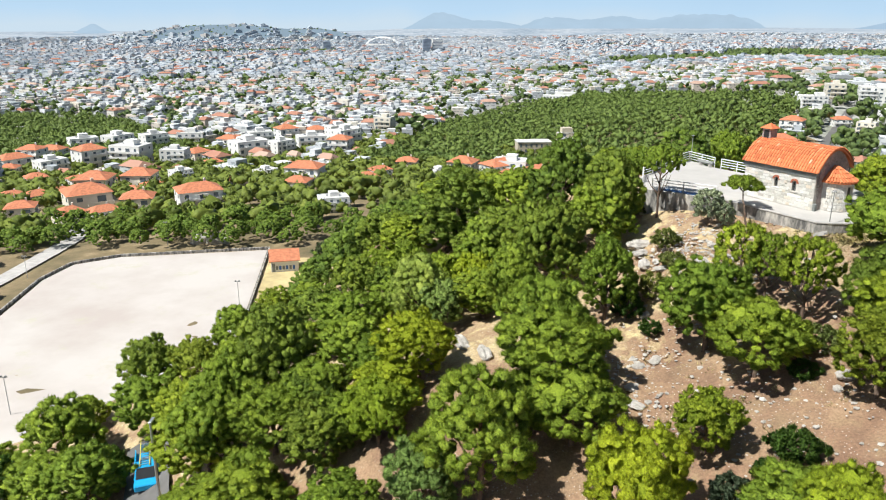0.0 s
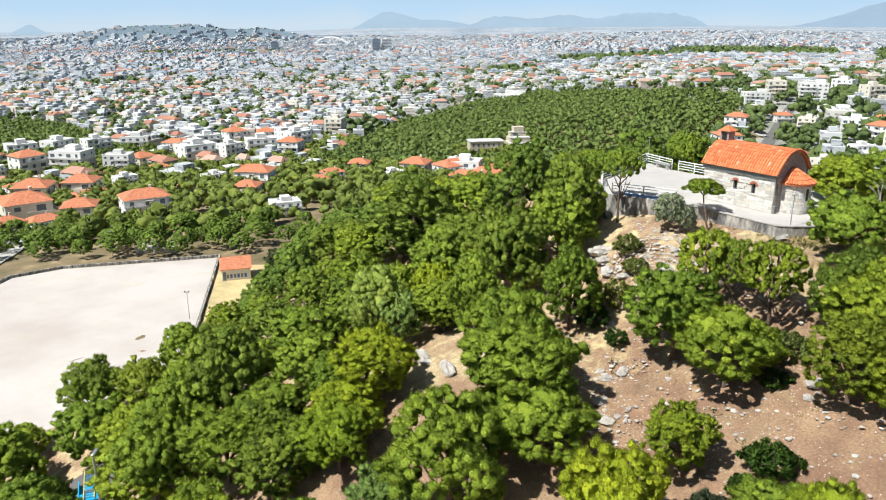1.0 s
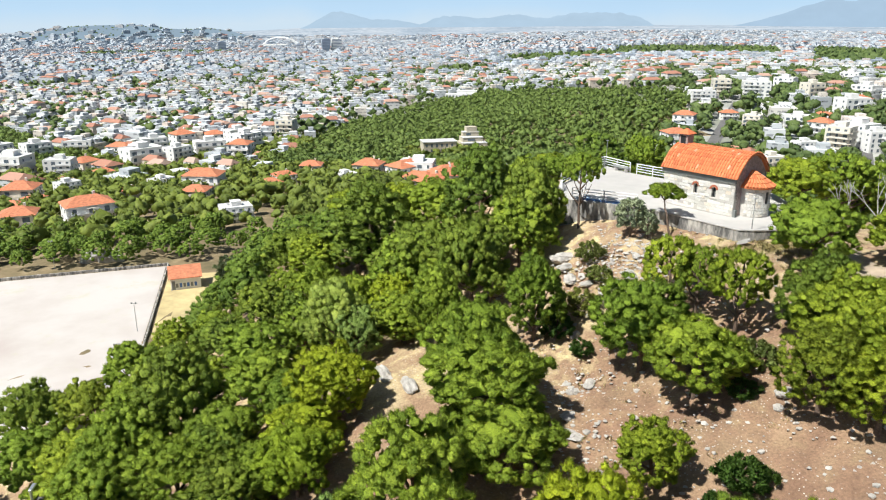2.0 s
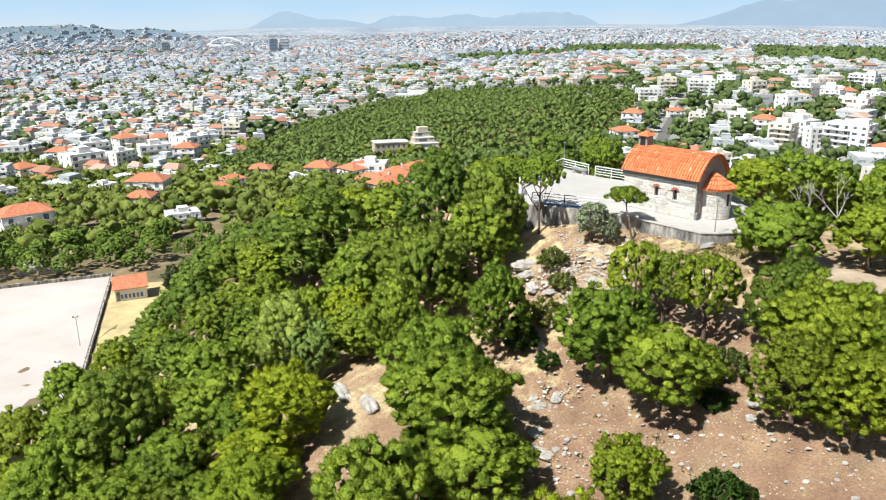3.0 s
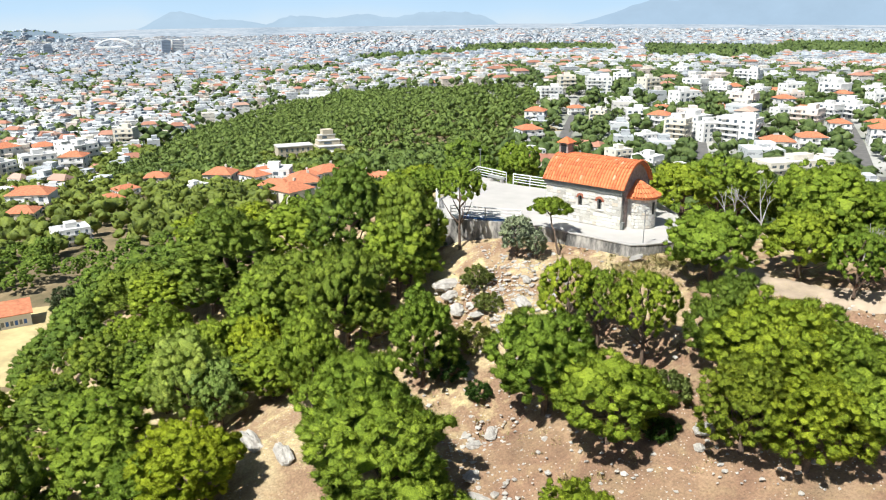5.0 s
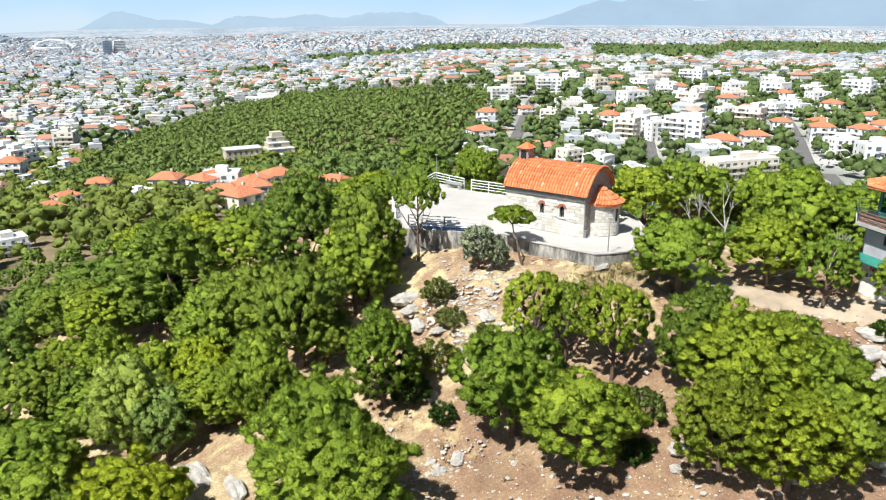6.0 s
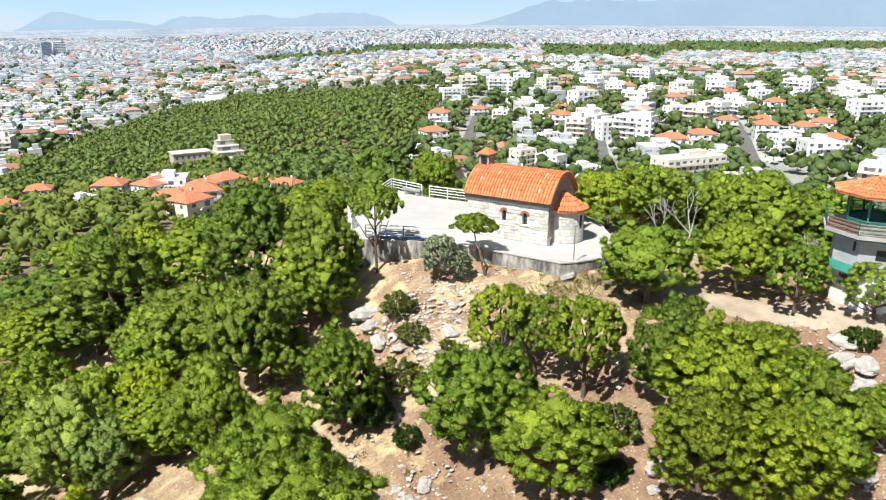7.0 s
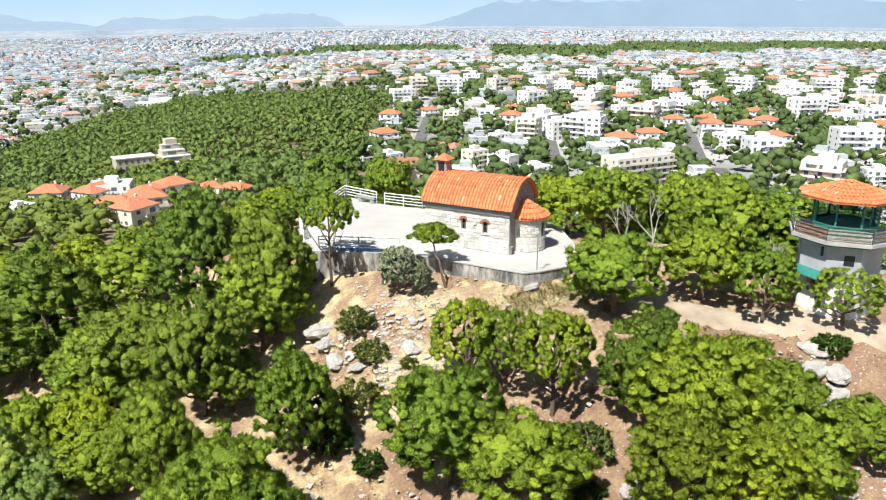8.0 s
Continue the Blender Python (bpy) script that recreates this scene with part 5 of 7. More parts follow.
flats(-247, 503, 7, 10, 1.00)
flats(-129, 471, 7, 40, 0.88)
flats(-100, 452, 0, 40, 0.81)
flats(-77, 540, 0, 25, 1.00)
flats(-64, 596, 7, 40, 0.89)
flats(-47, 586, 2, -20, 0.99)
flats(-95, 550, 3, 10, 1.00)
flats(-146, 274, 6, 20, 0.50)
flats(-114, 265, 6, -35, 0.50)
flats(-60, 357, 7, -10, 0.50)
flats(-159, 264, 6, 10, 0.55)
flats(-80, 376, 6, 40, 0.50)
flats(-123, 390, 5, 20, 0.72)

flats(9, 340, 5, -20, 1.00)
flats(-2, 303, 7, 40, 0.51)
flats(25, 325, 6, 40, 1.00)
flats(27, 286, 6, -20, 0.79)
flats(37, 286, 5, 10, 1.00)
flats(42, 318, 6, 40, 0.81)
flats(53, 325, 5, 25, 1.00)
flats(66, 314, 6, 20, 0.79)
flats(30, 263, 5, 40, 0.93)
flats(73, 306, 6, -35, 0.79)


def fill_flats(n, r0, r1, th0, th1, kinds, gap, seed):
    rng = random.Random(seed)
    for _ in range(n):
        r, th = math.sqrt(rng.uniform(r0 * r0, r1 * r1)), radians(rng.uniform(th0, th1))
        x, y = r * math.sin(th), r * math.cos(th)
        if in_wood(np.array([x]), np.array([y]), np.array([r]), np.array([math.degrees(th)]))[0]:
            continue
        if any((x - a) ** 2 + (y - b) ** 2 < (gap + c) ** 2 for a, b, c in BLOCKS):
            continue
        flats(x, y, rng.choice(kinds), rng.choice((-35, -20, 10, 25, 40)), rng.uniform(0.8, 1.15))


fill_flats(90, 440, 700, 33, 64, (0, 7, 3, 4, 7, 6, 0), 9, 4)
fill_flats(16, 250, 330, -40, -8, (5, 6, 3), 9, 6)
fill_flats(40, 420, 560, -40, -6, (5, 6, 3, 7, 0), 12, 7)
for proto in FLATS:
    for ob in (*proto.children_recursive, proto):
        bpy.data.objects.remove(ob)


ROADS = []


def road(name, points, width, label, surface=None):
    """A strip of asphalt that follows the ground."""
    verts, faces = [], []
    pts = [Vector(p) for p in points]
    ROADS.append(points)
    line = []
    for a, b in zip(pts[:-1], pts[1:]):
        n = max(2, int((b - a).length / 6))
        line += [a.lerp(b, i / n) for i in range(n)]
    line.append(pts[-1])
    for i, p in enumerate(line):
        d = (line[min(i + 1, len(line) - 1)] - line[max(i - 1, 0)]).normalized()
        s = Vector((-d.y, d.x)) * width / 2
        for q in (p + s, p - s):
            verts.append((q.x, q.y, gz(q.x, q.y) + 0.35))
    faces = [(2 * i, 2 * i + 1, 2 * i + 3, 2 * i + 2) for i in range(len(line) - 1)]
    me = mesh_of(name, verts, faces, (surface or ASPHALT,))
    return tagged(new(name, me), label, "road", kind="structure")


road("road", [(198, 388), (218, 420), (249, 469), (300, 550)], 7, "grey asphalt street between the houses")
road("road", [(224, 292), (271, 359), (294, 393)], 7, "grey asphalt street between the flats")
road("road", [(300, 272), (309, 282), (352, 328), (416, 401)], 8, "grey asphalt street up the town slope")
road("road", [(255, 212), (259, 216), (281, 240), (300, 262)], 7, "grey asphalt street at the foot of the hill")
road("road", [(470, 303), (480, 315), (542, 362)], 7, "grey asphalt street on the upper slope")
road("road", [(-100, 110), (-95.5, 150), (-94.5, 168), (-98, 190), (-110, 215)], 5, "pale concrete road beside the pitch", CONCRETE)


PALE_DIRT = plain_mat("pale_trodden_dirt", (0.38, 0.30, 0.22), 0.95, 0, 0.3, 0.9, 0.5)


def footpath(points, width):
    """A trodden path of pale dirt, laid close over the ground with ragged edges."""
    rng = random.Random(9)
    pts = [Vector(p) for p in points]
    line = []
    for a, b in zip(pts[:-1], pts[1:]):
        line += [a.lerp(b, i / 8) for i in range(8)]
    line.append(pts[-1])
    verts, cols = [], 7
    for i, p in enumerate(line):
        d = (line[min(i + 1, len(line) - 1)] - line[max(i - 1, 0)]).normalized()
        side, w = Vector((-d.y, d.x)), width * rng.uniform(0.75, 1.25)
        for j in range(cols):
            q = p + side * w * (j / (cols - 1) - 0.5)
            verts.append((q.x, q.y, gz(q.x, q.y) + (0.09 if 0 < j < cols - 1 else -0.12)))
    faces = [(i * cols + j, i * cols + j + 1, (i + 1) * cols + j + 1, (i + 1) * cols + j) for i in range(len(line) - 1) for j in range(cols - 1)]
    return tagged(new("footpath", mesh_of("footpath", verts, faces, (PALE_DIRT,), None, True)), "pale trodden dirt path along the ridge", "path", kind="structure")


footpath([(32.5, 50.6), (33.0, 47.6), (32.2, 44.6), (34.2, 41.6), (36.6, 39.4), (38.6, 37.0), (41.5, 34.0)], 2.6)

VILLA_WALL = tint_mat("villa_cream_render", (0.50, 0.44, 0.34))


def building_villa():
    """The large pale house in the wood: a long wing with a row of windows and a block under a sloping roof."""
    x, y = 64, 452
    v = thing("villa", Matrix.Translation((x, y, gz(x, y) + 1.5)) @ Matrix.Rotation(radians(6), 4, "Z") @ Matrix.Scale(0.93, 4), "large cream villa with a sloping white roof in the pine wood", "building")
    wing = part("wing", box(bmesh.new(), -21, 1, -5, 6, -8, 7), VILLA_WALL, v)
    part("roof", box(bmesh.new(), -21.5, 1.5, -5.5, 6.5, 7, 7.5), ROOF_GREY, v)
    for i in range(6):
        for z in (1.6, 4.9):
            part("window", WINDOW_ME, None, wing, at=Matrix.Translation((-19 + 3.4 * i, -5.0, z)) @ Matrix.Diagonal((1.3, 0.2, 1.9, 1)))
    for i in range(4):
        y0, x1, top = -11 + 4.6 * i, 23 - 1.6 * i, 2.6 + 3.0 * i
        tier = part("tier", box(bmesh.new(), 4 + 1.2 * i, x1, y0, 9, -9 if i == 0 else top - 3.0, top), VILLA_WALL, v)
        part("roof", box(bmesh.new(), 3.7 + 1.2 * i, x1 + 0.3, y0 - 0.3, min(9.3, y0 + 4.6), top, top + 0.35), ROOF_GREY, tier)
        # long dark band: windows and the balcony recess's shade in one colour
        part("window", WINDOW_ME, None, tier, at=Matrix.Translation((x1, (y0 + 8) / 2, top - 1.4)) @ Matrix.Diagonal((0.3, 8 - y0 - 2, 1.7, 1)))
        if i:
            part("window", WINDOW_ME, None, tier, at=Matrix.Translation(((4 + x1) / 2, y0, top - 1.3)) @ Matrix.Diagonal((9 - 2 * i, 0.3, 1.5, 1)))
    part("roof_room", box(bmesh.new(), 10, 17, 3, 9, 11.6, 15), VILLA_WALL, v)
    part("link_block", box(bmesh.new(), -6, 5, -12, -5, -9, 2.5), VILLA_WALL, v)
    for i in range(3):
        part("balcony", box(bmesh.new(), 23 - 1.6 * i, 25.4 - 1.6 * i, -10 + 4.6 * i, 7, -1.2 + 3.0 * i, -0.1 + 3.0 * i), VILLA_WALL, v)
    return v


building_villa()


def long_white_house(x, y, w, turn, label):
    h = thing("low_house", Matrix.Translation((x, y, gz(x, y))) @ Matrix.Rotation(radians(turn), 4, "Z"), label, "building")
    wall = part("wall", box(bmesh.new(), -w / 2, w / 2, -5, 5, -3, 5), WHITE_RENDER, h)
    part("upper_floor", box(bmesh.new(), -w * 0.25, w * 0.2, -3, 4, 5, 9), WHITE_RENDER, h)
    for i in range(int(w / 4)):
        part("window", WINDOW_ME, None, wall, at=Matrix.Translation((-w / 2 + 2 + 4 * i, -5.0, 2.4)) @ Matrix.Diagonal((2.2, 0.2, 1.6, 1)))
    return h


long_white_house(150, 925, 56, -12, "long low white house at the wood's edge")


def stadium():
    """Far stadium: two white steel arches over pale stands."""
    x, y = -205, 2500
    s = thing("stadium", Matrix.Translation((x, y, gz(x, y))), "far stadium with two white steel arches", "stadium")
    for dy in (0, 60):
        bm = bmesh.new()
        pts = [Vector((58 * math.cos(a), dy, 36 * math.sin(a))) for a in np.linspace(math.pi, 0, 19)]
        for a, b in zip(pts[:-1], pts[1:]):
            tube(bm, a, b, 1.6, None, 6)
        part("arch", bm, WHITE_PAINT, s, "white steel arch")
    bm = bmesh.new()
    prism(bm, [(70 * math.cos(a), 30 + 45 * math.sin(a)) for a in np.linspace(0, 2 * math.pi, 24, endpoint=False)], 0, 14)
    part("stand", bm, ROOF_GREY, s)
    return s


stadium()
FACADE = plain_mat("blue_grey_cladding", (0.26, 0.31, 0.38), 0.4, 0, 0.2, 0.1, 0.0)
GLASS_BLUE = plain_mat("blue_grey_facade", (0.16, 0.20, 0.27), 0.3, 0, 0.2, 0.1, 0.0)


def office_tower(x, y, w, d, h, material, label):
    t = thing("office_tower", Matrix.Translation((x, y, gz(x, y))) @ Matrix.Rotation(0.15, 4, "Z"), label, "tower", "far office towers")
    part("body", box(bmesh.new(), -w / 2, w / 2, -d / 2, d / 2, -2, h), material, t)
    for i in range(int(h / 4)):
        part("window_band", box(bmesh.new(), -w / 2 + 0.6, w / 2 - 0.6, -d / 2 - 0.15, -d / 2, 3 + i * 4, 4.8 + i * 4), GLASS_BLUE, t)
    part("roof_room", box(bmesh.new(), -w / 5, w / 5, -d / 5, d / 5, h, h + 3), material, t)
    return t


office_tower(-52, 2190, 22, 20, 40, FACADE, "far dark blue office tower")
office_tower(-22, 2200, 28, 20, 41, WHITE_RENDER, "far pale office tower")
office_tower(-352, 2290, 22, 18, 30, FACADE, "far dark glass tower")


# ---- garden trees round the nearer houses ----
def gardens():
    rng = np.random.default_rng(31)
    blocks = np.array(BLOCKS)

    def free(x, y, r, th):
        k = ~in_wood(x, y, r, th)
        pu, pv = pitch_local(x, y)
        k &= ~((pu > -12) & (pu < 54) & (pv > -4) & (pv < 100))
        k &= np.min((x[:, None] - blocks[:, 0]) ** 2 + (y[:, None] - blocks[:, 1]) ** 2 - (blocks[:, 2] + 1) ** 2, 1) > 0
        low = blocks[:, :2] * (1 - 13 / np.hypot(blocks[:, 0], blocks[:, 1]))[:, None]
        k &= np.min((x[:, None] - low[:, 0]) ** 2 + (y[:, None] - low[:, 1]) ** 2 - (0.75 * blocks[:, 2]) ** 2, 1) > 0
        for line in ROADS:
            for a, b in zip(line[:-1], line[1:]):
                d = np.array(b) - np.array(a)
                s = np.clip(((x - a[0]) * d[0] + (y - a[1]) * d[1]) / (d @ d), 0, 1)
                k &= np.hypot(x - a[0] - s * d[0], y - a[1] - s * d[1]) > 6
        return k

    x, y = scatter(rng, 4200, 205, 600, -44, 12, free)
    rad = rng.uniform(2.0, 3.8, len(x))
    canopy("garden_trees", np.stack([x, y, ground_z(x, y) - 0.3, rad, rad * 1.9], 1), GARDEN_PINE, "dark green pines and garden trees round the houses", 5, 12, 11)
    x, y = scatter(rng, 9500, 225, 1180, 20, 68, free)
    rad = rng.uniform(2.6, 5.2, len(x))
    canopy("garden_trees", np.stack([x, y, ground_z(x, y) - 0.3, rad, rad * 2.6], 1), CITY_TREE, "green street and garden trees between the flats", 3, 6, 12)


gardens()


def infill(n, r0, r1, th0, th1, gap, low, high, wide, tiled_share, label, wall, seed):
    """Houses between the nearer blocks, joined into one mesh."""
    rng = random.Random(seed)
    grid = {}
    for a, b, c in BLOCKS:
        grid.setdefault((int(a // 40), int(b // 40)), []).append((a, b, c + 2))
    rows = []
    for _ in range(n):
        r, th = math.sqrt(rng.uniform(r0 * r0, r1 * r1)), rng.uniform(th0, th1)
        x, y = r * math.sin(radians(th)), r * math.cos(radians(th))
        w = rng.uniform(*wide)
        pu, pv = pitch_local(x, y)
        if in_wood(np.array([x]), np.array([y]), np.array([r]), np.array([th]))[0] or (-30 < pu < 62 and -16 < pv < 100):
            continue
        i, j = int(x // 40), int(y // 40)
        if any((x - a) ** 2 + (y - b) ** 2 < (gap + w * 0.5 + c) ** 2 for p in (i - 1, i, i + 1) for q in (j - 1, j, j + 1) for a, b, c in grid.get((p, q), ())):
            continue
        near = False
        for line in ROADS:
            for a, b in zip(line[:-1], line[1:]):
                d = np.array(b) - np.array(a)
                u = min(1.0, max(0.0, ((x - a[0]) * d[0] + (y - a[1]) * d[1]) / (d @ d)))
                near |= math.hypot(x - a[0] - u * d[0], y - a[1] - u * d[1]) < 5 + w * 0.6
        if near:
            continue
        grid.setdefault((i, j), []).append((x, y, w * 0.5))
        rows.append((x, y, w, w * rng.uniform(0.7, 1.0), rng.uniform(low, high), float(district(np.array(x), np.array(y))) + rng.gauss(0, 0.12), rng.random() < tiled_share))
    cols = [np.array(c) for c in zip(*rows)]
    far_boxes("town_houses", *cols[:6], cols[6].astype(bool), label, wall)


infill(950, 330, 1180, 22, 68, 6.5, 6, 14, (9, 19), 0.28, "white flats and houses on the town slope", TOWN_WALL, 3)
infill(220, 345, 570, -44, -4, 4.0, 3.5, 7.5, (8, 14), 0.5, "low white houses with tiled roofs among pines", TOWN_WALL, 4)

# ---- watch tower on the ridge ----
TEAL = plain_mat("teal_green_paint", (0.03, 0.19, 0.15), 0.5, 0, 0.25, 3, 0.1)
TOWER_WALL = plain_mat("grey_painted_concrete", (0.42, 0.42, 0.45), 0.85, 0, 0.2, 1.2, 0.2)
GREY_WOOD = plain_mat("grey_weathered_boards", (0.36, 0.32, 0.28), 0.85, 0, 0.4, 3, 0.4)
WOOD = plain_mat("weathered_boards", (0.30, 0.15, 0.11), 0.85, 0, 0.4, 3, 0.4)
GREEN_METAL = plain_mat("dark_green_metal", (0.06, 0.11, 0.09), 0.5, 0.3, 0.2, 3, 0.1)
RED_PAINT = plain_mat("red_spray_paint", (0.60, 0.06, 0.09), 0.6, 0, 0.2, 4, 0)
BLUE_PAINT = plain_mat("blue_spray_paint", (0.05, 0.14, 0.42), 0.6, 0, 0.2, 4, 0)
GLASS = Mat("clear_glass", 0.03)
GLASS.b.inputs["Transmission Weight"].default_value = 1.0
GLASS.b.inputs["Base Color"].default_value = (0.55, 0.68, 0.62, 1)
GLASS.b.inputs["IOR"].default_value = 1.1
GLASS = GLASS.m
T_X, T_Y = 39.55, 39.37
T_Z = 6.30
FIRST = radians(197)


def octagon(r, k=8):
    return [(r * math.cos(FIRST + 2 * math.pi * i / k), r * math.sin(FIRST + 2 * math.pi * i / k)) for i in range(k)]


def side_frame(r, i, z=0.0):
    """The frame of the i-th side of the octagon: x along the side, -y outwards."""
    a, b = Vector(octagon(r)[i]), Vector(octagon(r)[(i + 1) % 8])
    mid = (a + b) / 2
    ang = math.atan2((b - a).y, (b - a).x)
    return Matrix.Translation((mid.x, mid.y, z)) @ Matrix.Rotation(ang, 4, "Z"), (b - a).length


def watch_tower():
    t = thing("watch_tower", Matrix.Translation((T_X, T_Y, T_Z)) @ Matrix.Scale(0.80, 4), "octagonal watch tower with glazed cabin and tiled roof", "tower")
    part("base", prism(bmesh.new(), octagon(2.45), -2.2, 0.75), WHITE_RENDER, t, "white base with spray paint")
    part("shaft", prism(bmesh.new(), octagon(2.62), 0.76, 3.02), TOWER_WALL, t, "grey painted concrete shaft")
    deck = part("deck", prism(bmesh.new(), octagon(3.45), 3.15, 3.39), CONCRETE, t, "pale concrete gallery deck")
    part("deck_beam", prism(bmesh.new(), octagon(3.25), 3.02, 3.145), TEAL, deck, "teal green edge beam")
    for i in range(8):
        m, ln = side_frame(3.38, i, 3.39)
        part("rail_post", tube(bmesh.new(), (-ln / 2, 0, 0), (-ln / 2, 0, 1.0), 0.03, None, 6), GREEN_METAL, deck, at=m)
        for z in (0.25, 0.5, 0.75, 1.0):
            part("rail", tube(bmesh.new(), (-ln / 2, 0, z), (ln / 2, 0, z), 0.022, None, 6), GREEN_METAL, deck, at=m)
        if i in (0, 1, 7):
            for j in range(5):
                part("board", box(bmesh.new(), -ln / 2 + 0.06, ln / 2 - 0.06, 0.05, 0.08, 0.06 + j * 0.15, 0.19 + j * 0.15), WOOD if i == 7 else GREY_WOOD, deck, at=m)
    cab = part("cabin_sill", prism(bmesh.new(), octagon(2.02), 3.395, 4.0), TEAL, t, "teal green cabin")
    for i in range(8):
        m, ln = side_frame(2.0, i, 4.0)
        part("mullion", box(bmesh.new(), -ln / 2 - 0.06, -ln / 2 + 0.06, -0.06, 0.06, 0, 1.75), TEAL, cab, at=m)
        part("frame_rail", box(bmesh.new(), -ln / 2 + 0.06, ln / 2 - 0.06, -0.05, 0.05, 0.0, 0.09), TEAL, cab, at=m)
        part("frame_rail", box(bmesh.new(), -ln / 2 + 0.06, ln / 2 - 0.06, -0.05, 0.05, 1.62, 1.75), TEAL, cab, at=m)
        if i != 1:
            p = part("pane", box(bmesh.new(), -ln / 2 + 0.06, ln / 2 - 0.06, -0.01, 0.01, 0.09, 1.62), GLASS, cab, at=m)
            p.visible_shadow = False
        else:
            part("window_stile", box(bmesh.new(), -0.04, 0.04, -0.05, 0.05, 0.09, 1.62), TEAL, cab, at=m)
    part("roof_lining", prism(bmesh.new(), octagon(2.6), 5.76, 5.86), WOOD, t)
    bm = bmesh.new()
    lo = [bm.verts.new((x, y, 5.78)) for x, y in octagon(3.05)]
    up = [bm.verts.new((x, y, 5.88)) for x, y in octagon(3.05)]
    top = bm.verts.new((0, 0, 6.85))
    for i in range(8):
        j = (i + 1) % 8
        bm.faces.new((up[i], up[j], top))
        bm.faces.new((lo[i], lo[j], up[j], up[i]))
    bm.faces.new(lo[::-1])
    roof = part("roof", bm, TILE, t, "shallow orange tiled roof")
    # rows of clay tiles on each roof side
    tile = tile_mesh(0.19, 0.42, 0.05)
    for i in range(8):
        a, b = Vector((*octagon(3.07)[i], 5.89)), Vector((*octagon(3.07)[(i + 1) % 8], 5.89))
        apex, mid = Vector((0, 0, 6.87)), (a + b) / 2
        up_way, along = (apex - mid), (b - a).normalized()
        normal = along.cross(up_way.normalized())
        for row in range(7):
            s = row / 7
            half = (b - a).length / 2 * (1 - s)
            n = max(1, int(2 * half / 0.23))
            for k in range(n):
                p = mid + up_way * s + along * ((k + 0.5) / n * 2 - 1) * half
                m = Matrix.Translation(p + normal * 0.015) @ Matrix((along, up_way.normalized(), normal)).transposed().to_4x4()
                part("roof_tile", tile, None, roof, at=m)
    m, ln = side_frame(2.62, 0, 1.75)
    part("shaft_window", box(bmesh.new(), 0.0, 0.62, -0.012, 0.1, -0.1, 0.62), DARK_GLASS, t, "dark square window", at=m)
    m, ln = side_frame(2.62, 7, 1.8)
    part("shaft_window", box(bmesh.new(), 0.5, 0.7, -0.012, 0.1, 0.3, 0.95), DARK_GLASS, t, "narrow dark window", at=m)
    m, ln = side_frame(2.62, 7, 0.72)
    bm = bmesh.new()
    vs = [bm.verts.new(c) for c in ((-ln / 2 - 0.2, 0, 0.35), (ln / 2, 0, 0.35), (ln / 2 + 0.1, -0.75, 0.02), (-ln / 2 - 0.3, -0.75, 0.02), (-ln / 2 - 0.2, 0, 0.27), (ln / 2, 0, 0.27), (ln / 2 + 0.1, -0.75, -0.05), (-ln / 2 - 0.3, -0.75, -0.05))]
    for f in ((0, 1, 2, 3), (7, 6, 5, 4), (3, 2, 6, 7), (0, 3, 7, 4), (1, 5, 6, 2)):
        bm.faces.new([vs[k] for k in f])
    part("awning", bm, TEAL, t, "teal metal awning", at=m)
    m, ln = side_frame(2.45, 7, -0.85)
    for j, (mat, x0, z0, w, h) in enumerate(((RED_PAINT, -0.35, 0.85, 0.16, 0.42), (RED_PAINT, -0.12, 0.80, 0.14, 0.5), (RED_PAINT, 0.1, 0.9, 0.16, 0.36), (BLUE_PAINT, -0.6, 0.3, 0.22, 0.28), (BLUE_PAINT, -0.3, 0.28, 0.2, 0.3), (BLUE_PAINT, 0.0, 0.3, 0.22, 0.26), (BLUE_PAINT, 0.3, 0.3, 0.2, 0.28))):
        bm = box(bmesh.new(), x0, x0 + w, -0.008, 0.0, z0, z0 + h)
        box(bm, x0 + w, x0 + w + 0.05, -0.008, 0.0, z0 + h * 0.3, z0 + h * 0.45)
        part("paint_mark", bm, mat, t, "sprayed paint bar", at=m)
    return t


def tile_mesh(w, ln, rise):
    """One clay barrel tile: a half round shell, y up the slope."""
    n, verts, faces = 5, [], []
    for y, k in ((-0.02, 1.08), (ln, 0.92)):
        for i in range(n + 1):
            a = math.pi * i / n
            verts.append((-w / 2 * k * math.cos(a), y, rise * k * math.sin(a) + (0.02 if y < 0 else 0)))
    for i in range(n):
        faces.append((i, i + 1, n + 2 + i, n + 1 + i))
    faces.append(tuple(range(n, -1, -1)))
    return mesh_of("roof_tile", verts, faces, (TILE,), None, False)


watch_tower()


